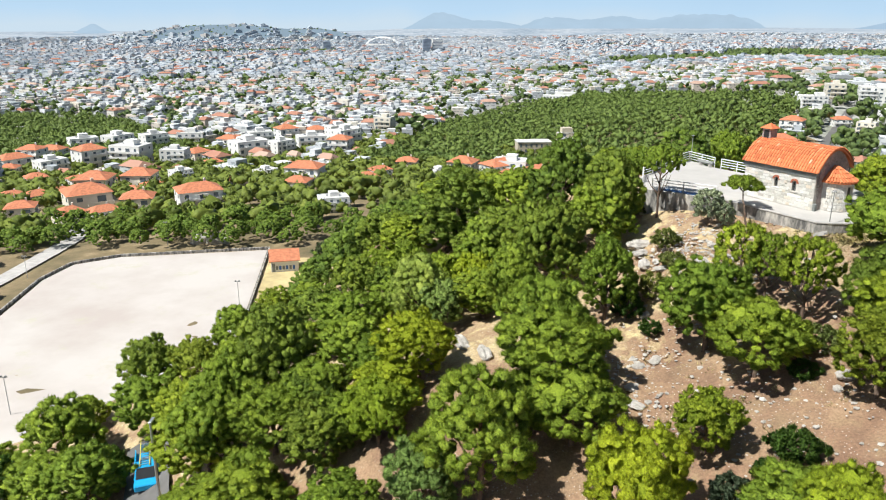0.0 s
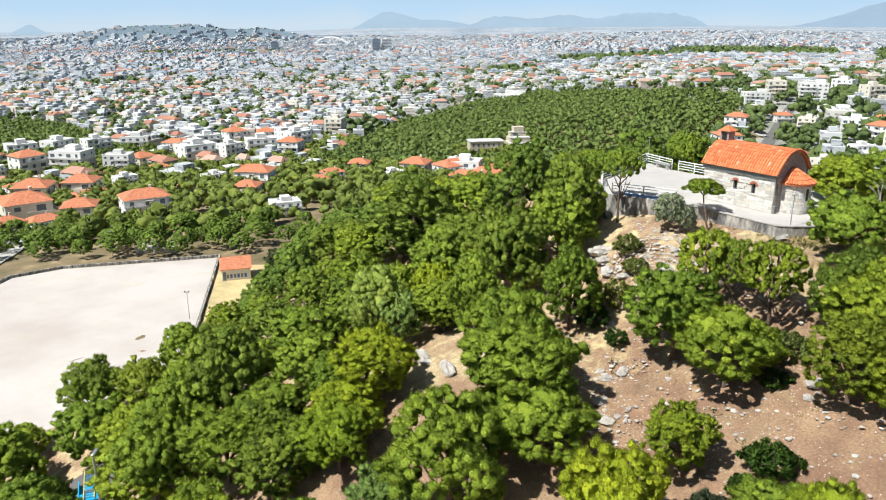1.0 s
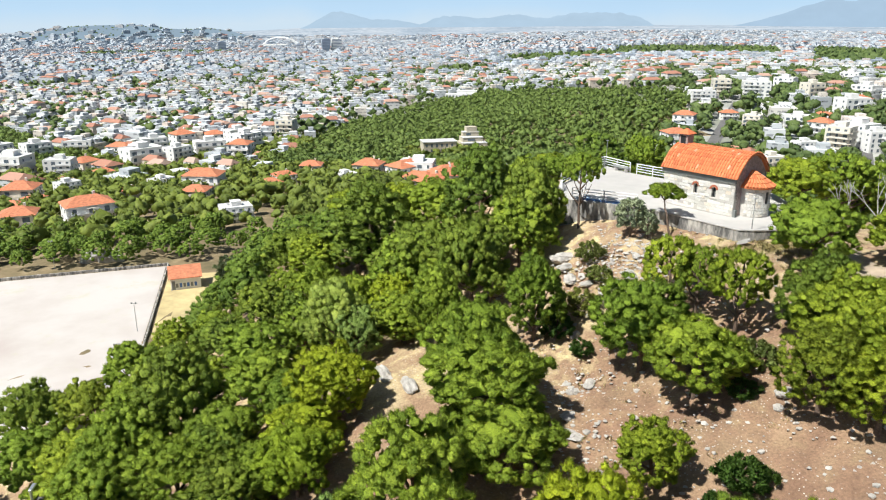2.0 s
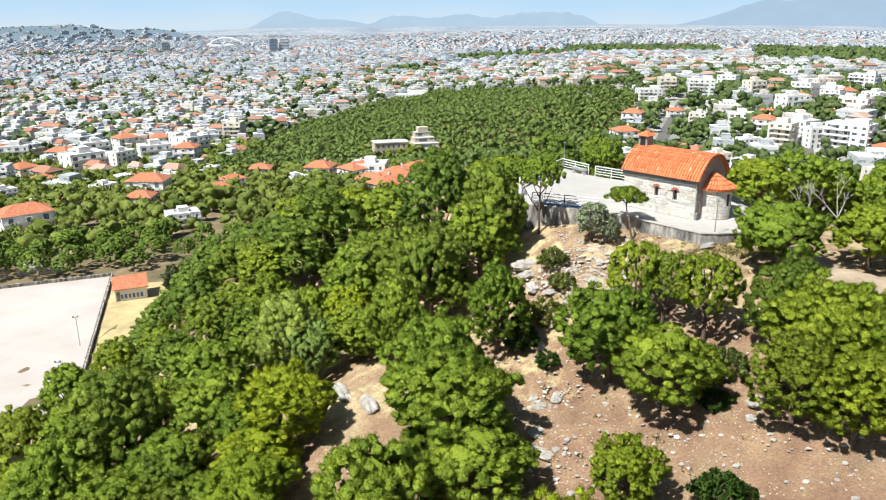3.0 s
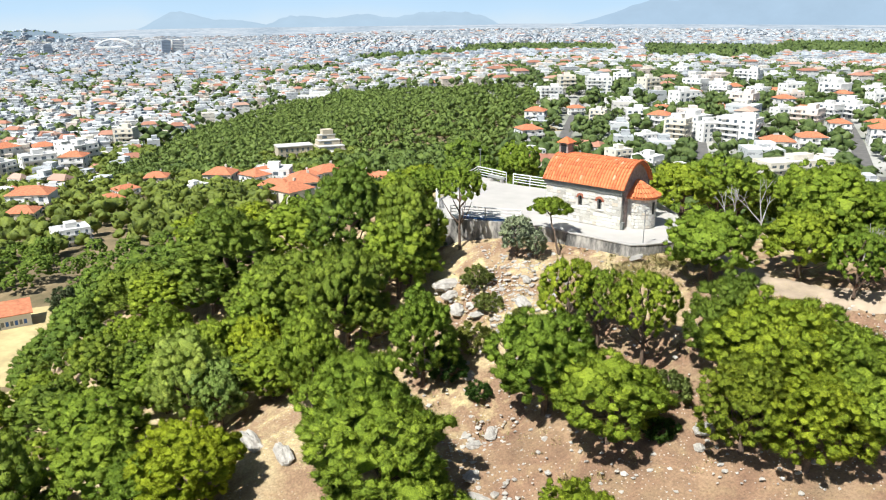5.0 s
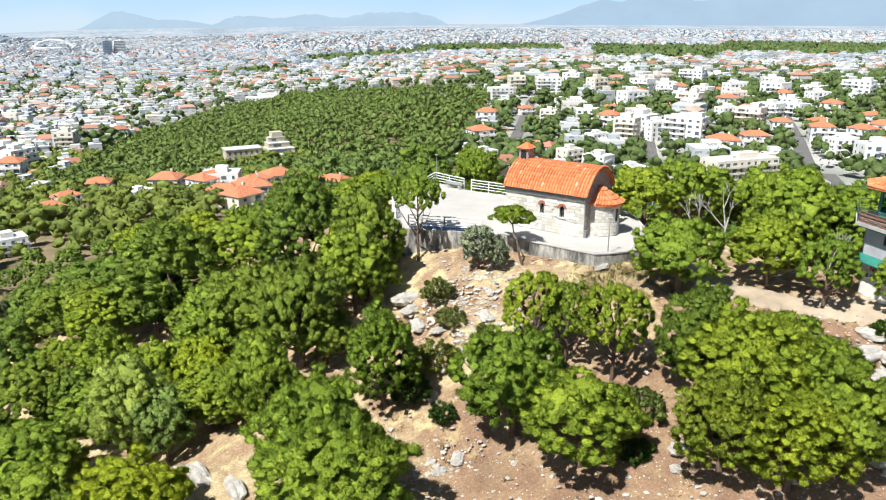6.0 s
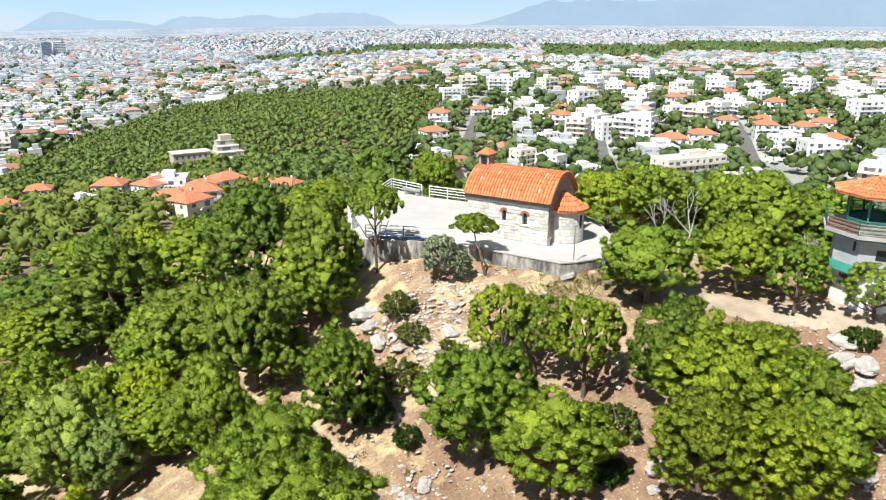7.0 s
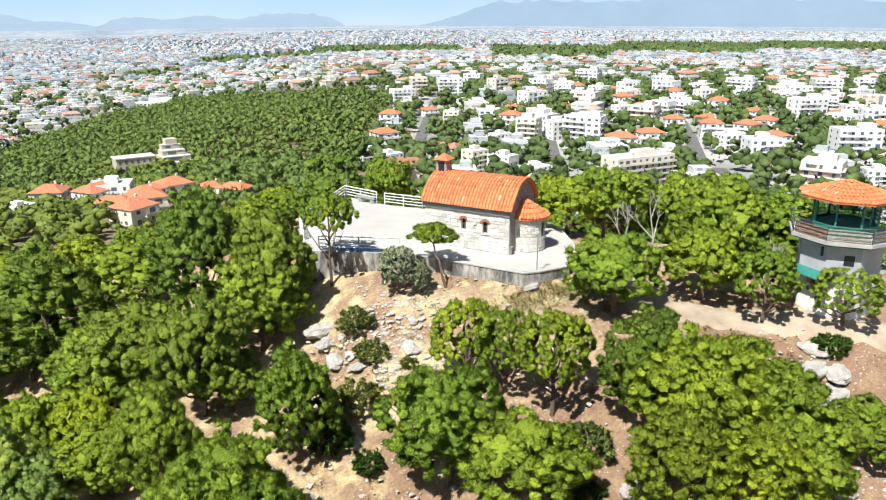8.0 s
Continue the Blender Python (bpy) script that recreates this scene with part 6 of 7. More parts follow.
# ---- the shed, rails and lamps by the pitch ----
def shed():
    a, b = Vector((-38.3, 155.6)), Vector((-32.4, 157.0))
    d = b - a
    s = thing("shed", Matrix.Translation((a.x, a.y, -35.95)) @ Matrix.Rotation(math.atan2(d.y, d.x), 4, "Z"), "small white shed with orange tiled roof and spray paint", "shed")
    w = d.length
    part("wall", box(bmesh.new(), 0, w, 0, 4.5, -0.3, 2.6), WHITE_RENDER, s)
    bm = bmesh.new()
    vs = [bm.verts.new(c) for c in ((-0.4, -0.5, 2.5), (w + 0.4, -0.5, 2.5), (w + 0.4, 5, 3.7), (-0.4, 5, 3.7), (-0.4, -0.5, 2.65), (w + 0.4, -0.5, 2.65), (w + 0.4, 5, 3.85), (-0.4, 5, 3.85))]
    for f in ((3, 2, 1, 0), (4, 5, 6, 7), (0, 1, 5, 4), (1, 2, 6, 5), (2, 3, 7, 6), (3, 0, 4, 7)):
        bm.faces.new([vs[k] for k in f])
    part("roof", bm, HOUSE_TILE, s, "orange tiled lean-to roof")
    for i in range(6):
        part("paint_mark", box(bmesh.new(), 1.0 + i * 0.75, 1.5 + i * 0.75, -0.02, 0.0, 0.5, 1.4), BLUE_PAINT if i % 2 else GREY_BAND, s, "sprayed paint bar")
    part("door", box(bmesh.new(), 0.2, 0.9, -0.03, 0.0, 0, 2.0), GREY_BAND, s)
    return s


shed()


def pitch_kerb():
    k = thing("pitch_wall", Matrix.Identity(4), "low grey wall along the pitch edge", "wall")
    for (u0, v0), (u1, v1) in (((-0.5, -0.5), (-0.5, 90)), ((34, -0.7), (-0.5, -0.7)), ((43.6, 3.5), (34, -0.7)), ((46.7, 14), (43.6, 3.5)), ((47.7, 90), (46.7, 14))):
        a, b = Vector((*pitch_point(u0, v0), -35.9)), Vector((*pitch_point(u1, v1), -35.9))
        m = Matrix.Translation(a) @ (b - a).to_track_quat("X", "Z").to_matrix().to_4x4()
        part("wall_run", box(bmesh.new(), 0, (b - a).length, -0.15, 0.15, -0.4, 0.55), STAINED, k, at=m)
    return k


pitch_kerb()


def flood_lamp(x, y, z, h):
    p = thing("flood_lamp", Matrix.Translation((x, y, z)), "tall thin floodlight mast beside the pitch", "floodlight", "pitch lamps")
    part("mast", tube(bmesh.new(), (0, 0, -0.4), (0, 0, h), 0.07, 0.05, 8), METAL, p)
    part("crossbar", box(bmesh.new(), -0.55, 0.55, -0.05, 0.05, h - 0.08, h), METAL, p)
    for i in (-0.35, 0.35):
        part("lamp_head", box(bmesh.new(), i - 0.14, i + 0.14, -0.2, 0.05, h, h + 0.25, 0.03), GREY_BAND, p)
    return p


flood_lamp(-39.9, 134.7, -35.95, 5.5)
flood_lamp(-38.2, 117.7, -35.95, 5.0)
flood_lamp(-67.9, 173.6, -36, 6.5)
flood_lamp(-90.5, 151.0, -36, 5.0)
flood_lamp(-62.0, 93.5, -35.9, 6.0)

# ---- the van with a ladder on the lane, and the leaning lamp mast by it ----
VAN_BLUE = plain_mat("sky_blue_car_paint", (0.02, 0.33, 0.62), 0.3, 0, 0.1, 2, 0)
TYRE = plain_mat("black_tyre", (0.02, 0.02, 0.02), 0.8, 0, 0.2, 5, 0.2)


def wheel_parts(parent, places, r=0.34, w=0.22):
    for x, y in places:
        p = part("wheel", tube(bmesh.new(), (x, y - w / 2, r), (x, y + w / 2, r), r, None, 14), TYRE, parent)
        part("rim", tube(bmesh.new(), (x, y - w / 2 - 0.01, r), (x, y + w / 2 + 0.01, r), r * 0.55, None, 10), METAL, p)


def pickup(x, y, turn):
    m = Matrix.Translation((x, y, gz(x, y) + 0.03)) @ Matrix.Rotation(radians(turn), 4, "Z")
    c = thing("pickup_truck", m, "bright blue pickup with a yellow ladder on its bed", "truck")
    bm = bmesh.new()
    box(bm, -2.4, 2.4, -0.9, 0.9, 0.4, 0.95, 0.08)
    part("body", bm, VAN_BLUE, c)
    bm = bmesh.new()
    lo = [bm.verts.new(q) for q in ((-0.1, -0.85, 0.95), (1.6, -0.85, 0.95), (1.6, 0.85, 0.95), (-0.1, 0.85, 0.95))]
    hi = [bm.verts.new(q) for q in ((0.1, -0.72, 1.7), (1.0, -0.72, 1.7), (1.0, 0.72, 1.7), (0.1, 0.72, 1.7))]
    for i in range(4):
        bm.faces.new((lo[i], lo[(i + 1) % 4], hi[(i + 1) % 4], hi[i]))
    bm.faces.new(hi)
    part("cab", bm, VAN_BLUE, c)
    bm = bmesh.new()
    bm.faces.new([bm.verts.new(q) for q in ((1.57, -0.75, 1.02), (1.57, 0.75, 1.02), (1.06, 0.64, 1.66), (1.06, -0.64, 1.66))])
    part("windscreen", bm, DARK_GLASS, c)
    for y0, y1 in ((-0.88, -0.8), (0.8, 0.88)):
        part("bed_side", box(bmesh.new(), -2.4, -0.15, y0, y1, 0.95, 1.3), VAN_BLUE, c)
    wheel_parts(c, ((-1.5, -0.8), (-1.5, 0.8), (1.5, -0.8), (1.5, 0.8)))
    lad = part("ladder", box(bmesh.new(), -3.1, 1.0, -0.42, -0.36, 1.75, 1.83), YELLOW, c, "yellow and grey ladder")
    part("ladder_stile", box(bmesh.new(), -3.1, 1.0, 0.3, 0.36, 1.75, 1.83), YELLOW, lad)
    for i in range(12):
        part("rung", box(bmesh.new(), -3.0 + i * 0.34, -2.95 + i * 0.34, -0.36, 0.3, 1.77, 1.81), METAL, lad)
    for px in (-2.3, -0.2):
        part("rack_post", box(bmesh.new(), px, px + 0.06, -0.45, 0.4, 1.3, 1.75), METAL, c)
    return c


YELLOW = plain_mat("yellow_paint", (0.60, 0.52, 0.10), 0.6, 0, 0.2, 3, 0)
pickup(-23.3, 50.2, -70)
mast = thing("street_lamp", Matrix.Translation((-20.4, 45.4, gz(-20.4, 45.4))), "tall grey steel street lamp beside the lane", "street lamp")
part("pole", tube(bmesh.new(), (0, 0, -0.3), (0, 0, 7.2), 0.13, 0.08, 8), METAL, mast)
part("lamp_head", box(bmesh.new(), -0.12, 0.12, -0.1, 0.7, 7.1, 7.25, 0.03), METAL, mast)
road("lane", [(-19.5, 38.0), (-21.2, 44.0), (-23.6, 51.0), (-25.5, 56.0)], 3.6, "pale concrete lane under the trees")


def parked_car(x, y, turn, material, label):
    m = Matrix.Translation((x, y, gz(x, y) + 0.03)) @ Matrix.Rotation(radians(turn), 4, "Z")
    c = thing("car", m, label, "car", "parked cars")
    part("body", box(bmesh.new(), -2.1, 2.1, -0.85, 0.85, 0.3, 0.85, 0.12), material, c)
    bm = bmesh.new()
    lo = [bm.verts.new(q) for q in ((-1.5, -0.8, 0.85), (1.1, -0.8, 0.85), (1.1, 0.8, 0.85), (-1.5, 0.8, 0.85))]
    hi = [bm.verts.new(q) for q in ((-1.0, -0.65, 1.42), (0.4, -0.65, 1.42), (0.4, 0.65, 1.42), (-1.0, 0.65, 1.42))]
    for i in range(4):
        bm.faces.new((lo[i], lo[(i + 1) % 4], hi[(i + 1) % 4], hi[i]))
    part("windows", bm, DARK_GLASS, c)
    part("roof", box(bmesh.new(), -1.02, 0.42, -0.66, 0.66, 1.40, 1.45), material, c)
    wheel_parts(c, ((-1.3, -0.78), (-1.3, 0.78), (1.3, -0.78), (1.3, 0.78)))
    return c


parked_car(-28.6, 46.0, 20, WHITE_PAINT, "white car half under the trees")


def box_truck(x, y, turn):
    m = Matrix.Translation((x, y, -35.9)) @ Matrix.Rotation(radians(turn), 4, "Z")
    c = thing("box_truck", m, "small blue truck parked beside the pitch", "truck")
    part("cargo_box", box(bmesh.new(), -2.6, 1.0, -1.0, 1.0, 0.7, 2.5, 0.05), VAN_BLUE, c)
    part("cab", box(bmesh.new(), 1.05, 2.6, -0.95, 0.95, 0.5, 2.0, 0.15), VAN_BLUE, c)
    part("windscreen", box(bmesh.new(), 2.56, 2.62, -0.8, 0.8, 1.2, 1.8), DARK_GLASS, c)
    wheel_parts(c, ((-1.7, -0.9), (-1.7, 0.9), (1.8, -0.9), (1.8, 0.9)), 0.4, 0.25)
    return c


box_truck(-91.5, 137.5, 80)

# ---- olive, small pine by the wall, shrubs ----
def leafy(name, x, y, r, h, material, blades, length, width, label, category, seed, lobes=6, per=6, clear=0.1, stem=True, group=""):
    rng = np.random.default_rng(seed)
    puffs = pine_puffs(rng, r, h, lobes * per * 2, 0.19, clear, -0.75)
    v, f, n, tw = crown_arrays(rng, puffs, blades * 2 // 3, length, width, 0.85, 0.55, 1)
    t = thing(name, Matrix.Translation((x, y, gz(x, y) - 0.08)), label, category, group)
    part("trunk", limb_mesh(rng, puffs, h, 0.05 * r + 0.03), BARK, t)
    part("crown", soft_mesh("crown", v, f, n, (material, material), tw), material, t)
    return t


def wall_pine():
    """The small umbrella pine with a long bent stem before the terrace wall."""
    rng = np.random.default_rng(77)
    base = Vector((23.75, 54.35, gz(23.75, 54.35)))
    t = thing("pine_tree", Matrix.Translation(base), "small umbrella pine with a bare bent stem by the wall", "tree", "pines on the hill")
    tip = Vector((23.75, 56.1, 6.2)) - base
    bm = bmesh.new()
    pts = [Vector((0, 0, -0.3)), Vector((-0.25, 0.15, 0.6)), Vector((-0.32, 0.5, 1.7)), tip * 0.75 + Vector((-0.15, -0.1, 0)), tip]
    for i, (a, b) in enumerate(zip(pts[:-1], pts[1:])):
        tube(bm, a, b, 0.095 - 0.013 * i, 0.095 - 0.013 * (i + 1), 8)
    puffs = [(tip.x + q[0], tip.y + q[1], tip.z - 0.1 + q[2], *q[3:]) for q in pine_puffs(rng, 1.45, 1.3, 70, 0.18, 0.0, -0.3)]
    for q in puffs[::9]:
        tube(bm, pts[4], Vector(q[:3]), 0.03, 0.012, 5)
    part("trunk", bm, BARK, t)
    v, f, n, tw = crown_arrays(rng, puffs, 160, 0.15, 0.016, 0.75, 0.75, 2)
    part("crown", soft_mesh("crown", v, f, n, (PINE, PINE), tw), PINE, t)


wall_pine()
leafy("olive_tree", 21.0, 55.7, 1.35, 3.3, OLIVE, 120, 0.16, 0.03, "silvery olive tree with several stems by the wall", "tree", 81, 8, 7, 0.15)
leafy("olive_tree", 22.1, 54.9, 0.8, 2.2, OLIVE, 120, 0.16, 0.03, "smaller silvery olive beside the wall", "tree", 82, 6, 6, 0.15)
SHRUBS = "shrubs on the slope"
leafy("shrub", 17.6, 54.6, 1.15, 1.7, DRY_SHRUB, 130, 0.15, 0.03, "rounded olive green shrub on bare ground", "shrub", 83, 6, 6, 0.0, group=SHRUBS)
leafy("shrub", 17.4, 52.0, 1.2, 0.8, DRY_SHRUB, 110, 0.14, 0.03, "low dull green shrub on bare ground", "shrub", 84, 6, 5, 0.0, group=SHRUBS)
leafy("shrub", 18.6, 49.8, 0.5, 0.6, DRY_SHRUB, 80, 0.12, 0.03, "small dry shrub among stones", "shrub", 85, 4, 4, 0.0, group=SHRUBS)
leafy("shrub", 18.3, 32.2, 1.35, 1.5, SHRUB, 150, 0.2, 0.05, "bright green leafy shrub on red soil", "shrub", 86, 7, 6, 0.0, group=SHRUBS)
leafy("shrub", 16.6, 31.6, 0.7, 0.9, SHRUB, 120, 0.2, 0.05, "small bright green leafy shrub", "shrub", 96, 5, 5, 0.0, group=SHRUBS)
leafy("shrub", 14.7, 30.8, 1.25, 1.3, GREY_SHRUB, 150, 0.16, 0.035, "grey green rounded shrub on the slope", "shrub", 87, 7, 6, 0.0, group=SHRUBS)
leafy("shrub", 13.4, 48.3, 1.2, 2.0, SHRUB, 130, 0.16, 0.04, "dark green shrub in the shade of pines", "shrub", 88, 6, 6, 0.0, group=SHRUBS)
leafy("shrub", 15.4, 49.3, 1.3, 2.2, DRY_SHRUB, 130, 0.16, 0.035, "dull green shrub beside the stony slope", "shrub", 89, 6, 6, 0.0, group=SHRUBS)
leafy("shrub", 14.5, 46.2, 0.8, 1.0, SHRUB, 120, 0.14, 0.035, "low green shrub among stones", "shrub", 90, 5, 5, 0.0, group=SHRUBS)
leafy("shrub", 22.6, 39.6, 1.4, 1.6, DRY_SHRUB, 130, 0.16, 0.04, "dull green shrub between two pines", "shrub", 91, 6, 6, 0.0, group=SHRUBS)
leafy("shrub", 21.0, 37.8, 1.0, 1.1, SHRUB, 120, 0.16, 0.04, "green shrub at the foot of a pine", "shrub", 92, 5, 5, 0.0, group=SHRUBS)
leafy("shrub", 26.3, 41.6, 0.7, 0.7, SHRUB, 110, 0.14, 0.035, "small green shrub beside the path", "shrub", 93, 4, 5, 0.0, group=SHRUBS)
leafy("shrub", 36.4, 37.0, 1.0, 0.9, SHRUB, 110, 0.16, 0.04, "dark low shrub below the tower", "shrub", 94, 5, 5, 0.0, group=SHRUBS)
leafy("shrub", 17.4, 62.6, 0.9, 1.6, GREY_SHRUB, 110, 0.22, 0.06, "dark grey green succulent clump by the wall", "shrub", 95, 5, 5, 0.0, group=SHRUBS)
leafy("fig_tree", -28.2, 52.8, 2.4, 3.2, SHRUB, 120, 0.3, 0.1, "broad leaved green fig beside the lane", "tree", 97, 8, 6, 0.1)
leafy("fig_tree", -37.0, 54.5, 2.4, 3.6, SHRUB, 120, 0.3, 0.1, "broad leaved dark green fig under the pines", "tree", 98, 8, 6, 0.1)
leafy("poplar", -26.0, 156.0, 3.0, 7.5, GREY_SHRUB, 90, 0.5, 0.12, "grey green rounded tree beside the shed", "tree", 99, 9, 6, 0.05)


def dead_tree(x, y, z, size, seed, label):
    """Bare grey branching limbs."""
    rng = random.Random(seed)
    t = thing("dead_tree", Matrix.Translation((x, y, z)), label, "dead tree", "dead limbs")
    bm = bmesh.new()

    def grow(a, way, ln, r, depth):
        b = a + way * ln
        tube(bm, a, b, r, r * 0.65, 5)
        if depth:
            for _ in range(3):
                turn = Vector((rng.uniform(-1, 1), rng.uniform(-1, 1), rng.uniform(-0.3, 0.8))) * 0.75
                grow(b, (way + turn).normalized(), ln * rng.uniform(0.6, 0.85), r * 0.6, depth - 1)

    grow(Vector((0, 0, -0.5)), Vector((0.1, -0.1, 1)).normalized(), size, 0.062 * size / 1.3, 3)
    part("bare_branch", bm, DEAD_WOOD, t)
    return t


dead_tree(35.0, 51.3, gz(35, 51.3), 1.75, 1, "bare pale grey dead pine limbs")
dead_tree(38.0, 51.6, gz(38, 51.6), 1.7, 2, "bare pale grey dead pine limbs")
dead_tree(9.4, 68.0, gz(9.4, 68) + 2.6, 1.2, 3, "grey dead branches in a thin crown")
dead_tree(38.3, 43.0, gz(38.3, 43.0), 1.5, 4, "bare brown grey limbs of a thin pine")
dead_tree(15.4, 34.6, gz(15.4, 34.6), 1.0, 5, "grey dead branches beside a small pine")


# ---- rocks and stones ----
def rock_mat():
    k = Mat("pale_grey_limestone_rock", 0.95)
    c = k.ramp(k.noise(1.3, 6, 0.7), [(0.3, (0.30, 0.275, 0.25)), (0.5, (0.46, 0.43, 0.39)), (0.7, (0.62, 0.58, 0.53))])
    k.colour(c)
    k.bump(k.noise(5, 8, 0.7), 1.0, 0.12)
    return k.m


ROCK = rock_mat()


def rock_mesh(seed, rough=0.28, flat=0.6):
    bm = bmesh.new()
    bmesh.ops.create_icosphere(bm, subdivisions=3, radius=1.0)
    for v in bm.verts:
        p = v.co * 1.3 + Vector((seed * 7.1, 0, 0))
        v.co *= 1 + rough * noise.noise(p) + rough * 0.5 * noise.noise(p * 2.7)
        q = v.co
        v.co = Vector((round(q.x * 2.2) / 2.2 * 0.45 + q.x * 0.55, round(q.y * 2.2) / 2.2 * 0.45 + q.y * 0.55, q.z * flat))
    me = bpy.data.meshes.new("rock")
    bm.to_mesh(me)
    bm.free()
    me.materials.append(ROCK)
    return me


ROCKS = [rock_mesh(i) for i in range(5)]


def boulder(x, y, sx, sy, sz, turn, k=0, label="pale grey limestone boulder in dry soil"):
    ob = new("boulder", ROCKS[k])
    ob.matrix_basis = Matrix.Translation((x, y, gz(x, y) + sz * 0.15)) @ Matrix.Rotation(radians(turn), 4, "Z") @ Matrix.Diagonal((sx, sy, sz, 1))
    return tagged(ob, label, "boulder", "boulders on the slope")


boulder(23.0, 36.9, 0.7, 0.42, 0.45, 20, 0, "large pale grey boulder on red soil")
boulder(22.2, 36.2, 0.35, 0.3, 0.25, 70, 1)
boulder(13.0, 43.0, 0.45, 0.3, 0.4, 10, 2)
boulder(14.2, 43.4, 0.7, 0.35, 0.3, 60, 3)
boulder(12.2, 41.0, 0.6, 0.4, 0.35, 30, 4)
boulder(11.9, 39.5, 0.8, 0.5, 0.3, 120, 0)
boulder(14.6, 47.9, 0.5, 0.3, 0.4, 45, 1)
boulder(16.2, 57.0, 1.1, 0.6, 0.7, 10, 2, "pale rock outcrop below the terrace")
boulder(16.0, 55.6, 0.8, 0.5, 0.5, 40, 3, "pale rock outcrop below the terrace")
boulder(19.3, 50.8, 0.8, 0.5, 0.4, 80, 4)
boulder(18.3, 48.3, 0.6, 0.35, 0.3, 15, 0)
boulder(20.4, 52.6, 0.5, 0.3, 0.3, 75, 1)
boulder(33.2, 36.4, 1.2, 0.8, 0.6, 30, 2, "pale limestone outcrop below the tower")
boulder(34.6, 36.8, 1.4, 0.7, 0.6, 10, 3, "pale limestone outcrop below the tower")
boulder(32.0, 34.8, 0.9, 1.3, 0.5, 20, 4, "pale limestone outcrop below the tower")
boulder(31.0, 33.0, 0.7, 1.0, 0.5, 50, 0, "pale limestone outcrop below the tower")
boulder(35.8, 37.6, 0.9, 0.5, 0.45, 100, 1)
boulder(33.6, 34.6, 1.3, 0.6, 0.4, 65, 0, "flat pale limestone ledge on the ridge slope")
boulder(34.4, 35.4, 1.0, 0.7, 0.45, 20, 2, "flat pale limestone ledge on the ridge slope")
boulder(32.8, 33.2, 1.1, 0.5, 0.35, 80, 4, "flat pale limestone ledge on the ridge slope")
boulder(35.6, 36.0, 1.2, 0.6, 0.4, 35, 1, "flat pale limestone ledge on the ridge slope")
boulder(31.8, 36.4, 0.7, 0.5, 0.35, 15, 3)
boulder(30.4, 34.8, 0.6, 0.4, 0.3, 50, 2)
boulder(15.8, 53.6, 1.0, 0.5, 0.45, 75, 1, "pale rock outcrop below the terrace")
boulder(16.6, 51.8, 0.7, 0.4, 0.3, 30, 3, "pale rock outcrop below the terrace")
boulder(29.6, 31.6, 0.6, 0.6, 0.5, 5, 2)
boulder(1.6, 49.6, 0.5, 1.3, 0.8, 15, 3, "rough pale rock face between the pines")
boulder(3.2, 47.2, 0.45, 1.1, 0.7, 10, 4, "rough pale rock face between the pines")
boulder(0.6, 51.2, 0.6, 0.5, 0.6, 60, 0, "rough pale rock face between the pines")
boulder(-24.5, 158.0, 2.5, 1.4, 1.6, 20, 1, "pale rock outcrop among the pines")
boulder(-16.0, 128.0, 2.2, 1.6, 1.4, 70, 2, "pale rock outcrop among the pines")
boulder(-57.0, 178.5, 3.0, 2.0, 4.0, 20, 3, "pale rocky bank behind the pitch")
boulder(-62.0, 179.5, 2.6, 1.8, 3.6, 60, 4, "pale rocky bank behind the pitch")


def loose_stones():
    """Hundreds of small pale stones on the bare slopes, one mesh."""
    rng = np.random.default_rng(55)
    x = np.concatenate([rng.uniform(10, 27, 900), rng.normal(18.8, 1.8, 800), rng.uniform(29, 37, 350), rng.normal(13.0, 1.4, 200)])
    y = np.concatenate([rng.uniform(26, 57, 900), rng.normal(51.5, 3.2, 800), rng.uniform(30, 40, 350), rng.normal(42.5, 2.5, 200)])
    keep = (ground_z(x, y) < 4.2)
    x, y = x[keep], y[keep]
    n = len(x)
    size = np.abs(rng.normal(0.04, 0.05, n)) + 0.03
    v = ICO_V[None] * size[:, None, None] * rng.uniform(0.6, 1.4, (n, len(ICO_V), 1)) * np.array((1.2, 1, 0.6)) + np.stack([x, y, ground_z(x, y) + 0.06], 1)[:, None]
    f = (ICO_F[None] + (np.arange(n) * len(ICO_V))[:, None, None]).reshape(-1, 3)
    ob = new("loose_stones", mesh_of("loose_stones", v.reshape(-1, 3), f, (ROCK,)))
    return tagged(ob, "small pale stones scattered on the dry slope", "stones", kind="stuff")


loose_stones()


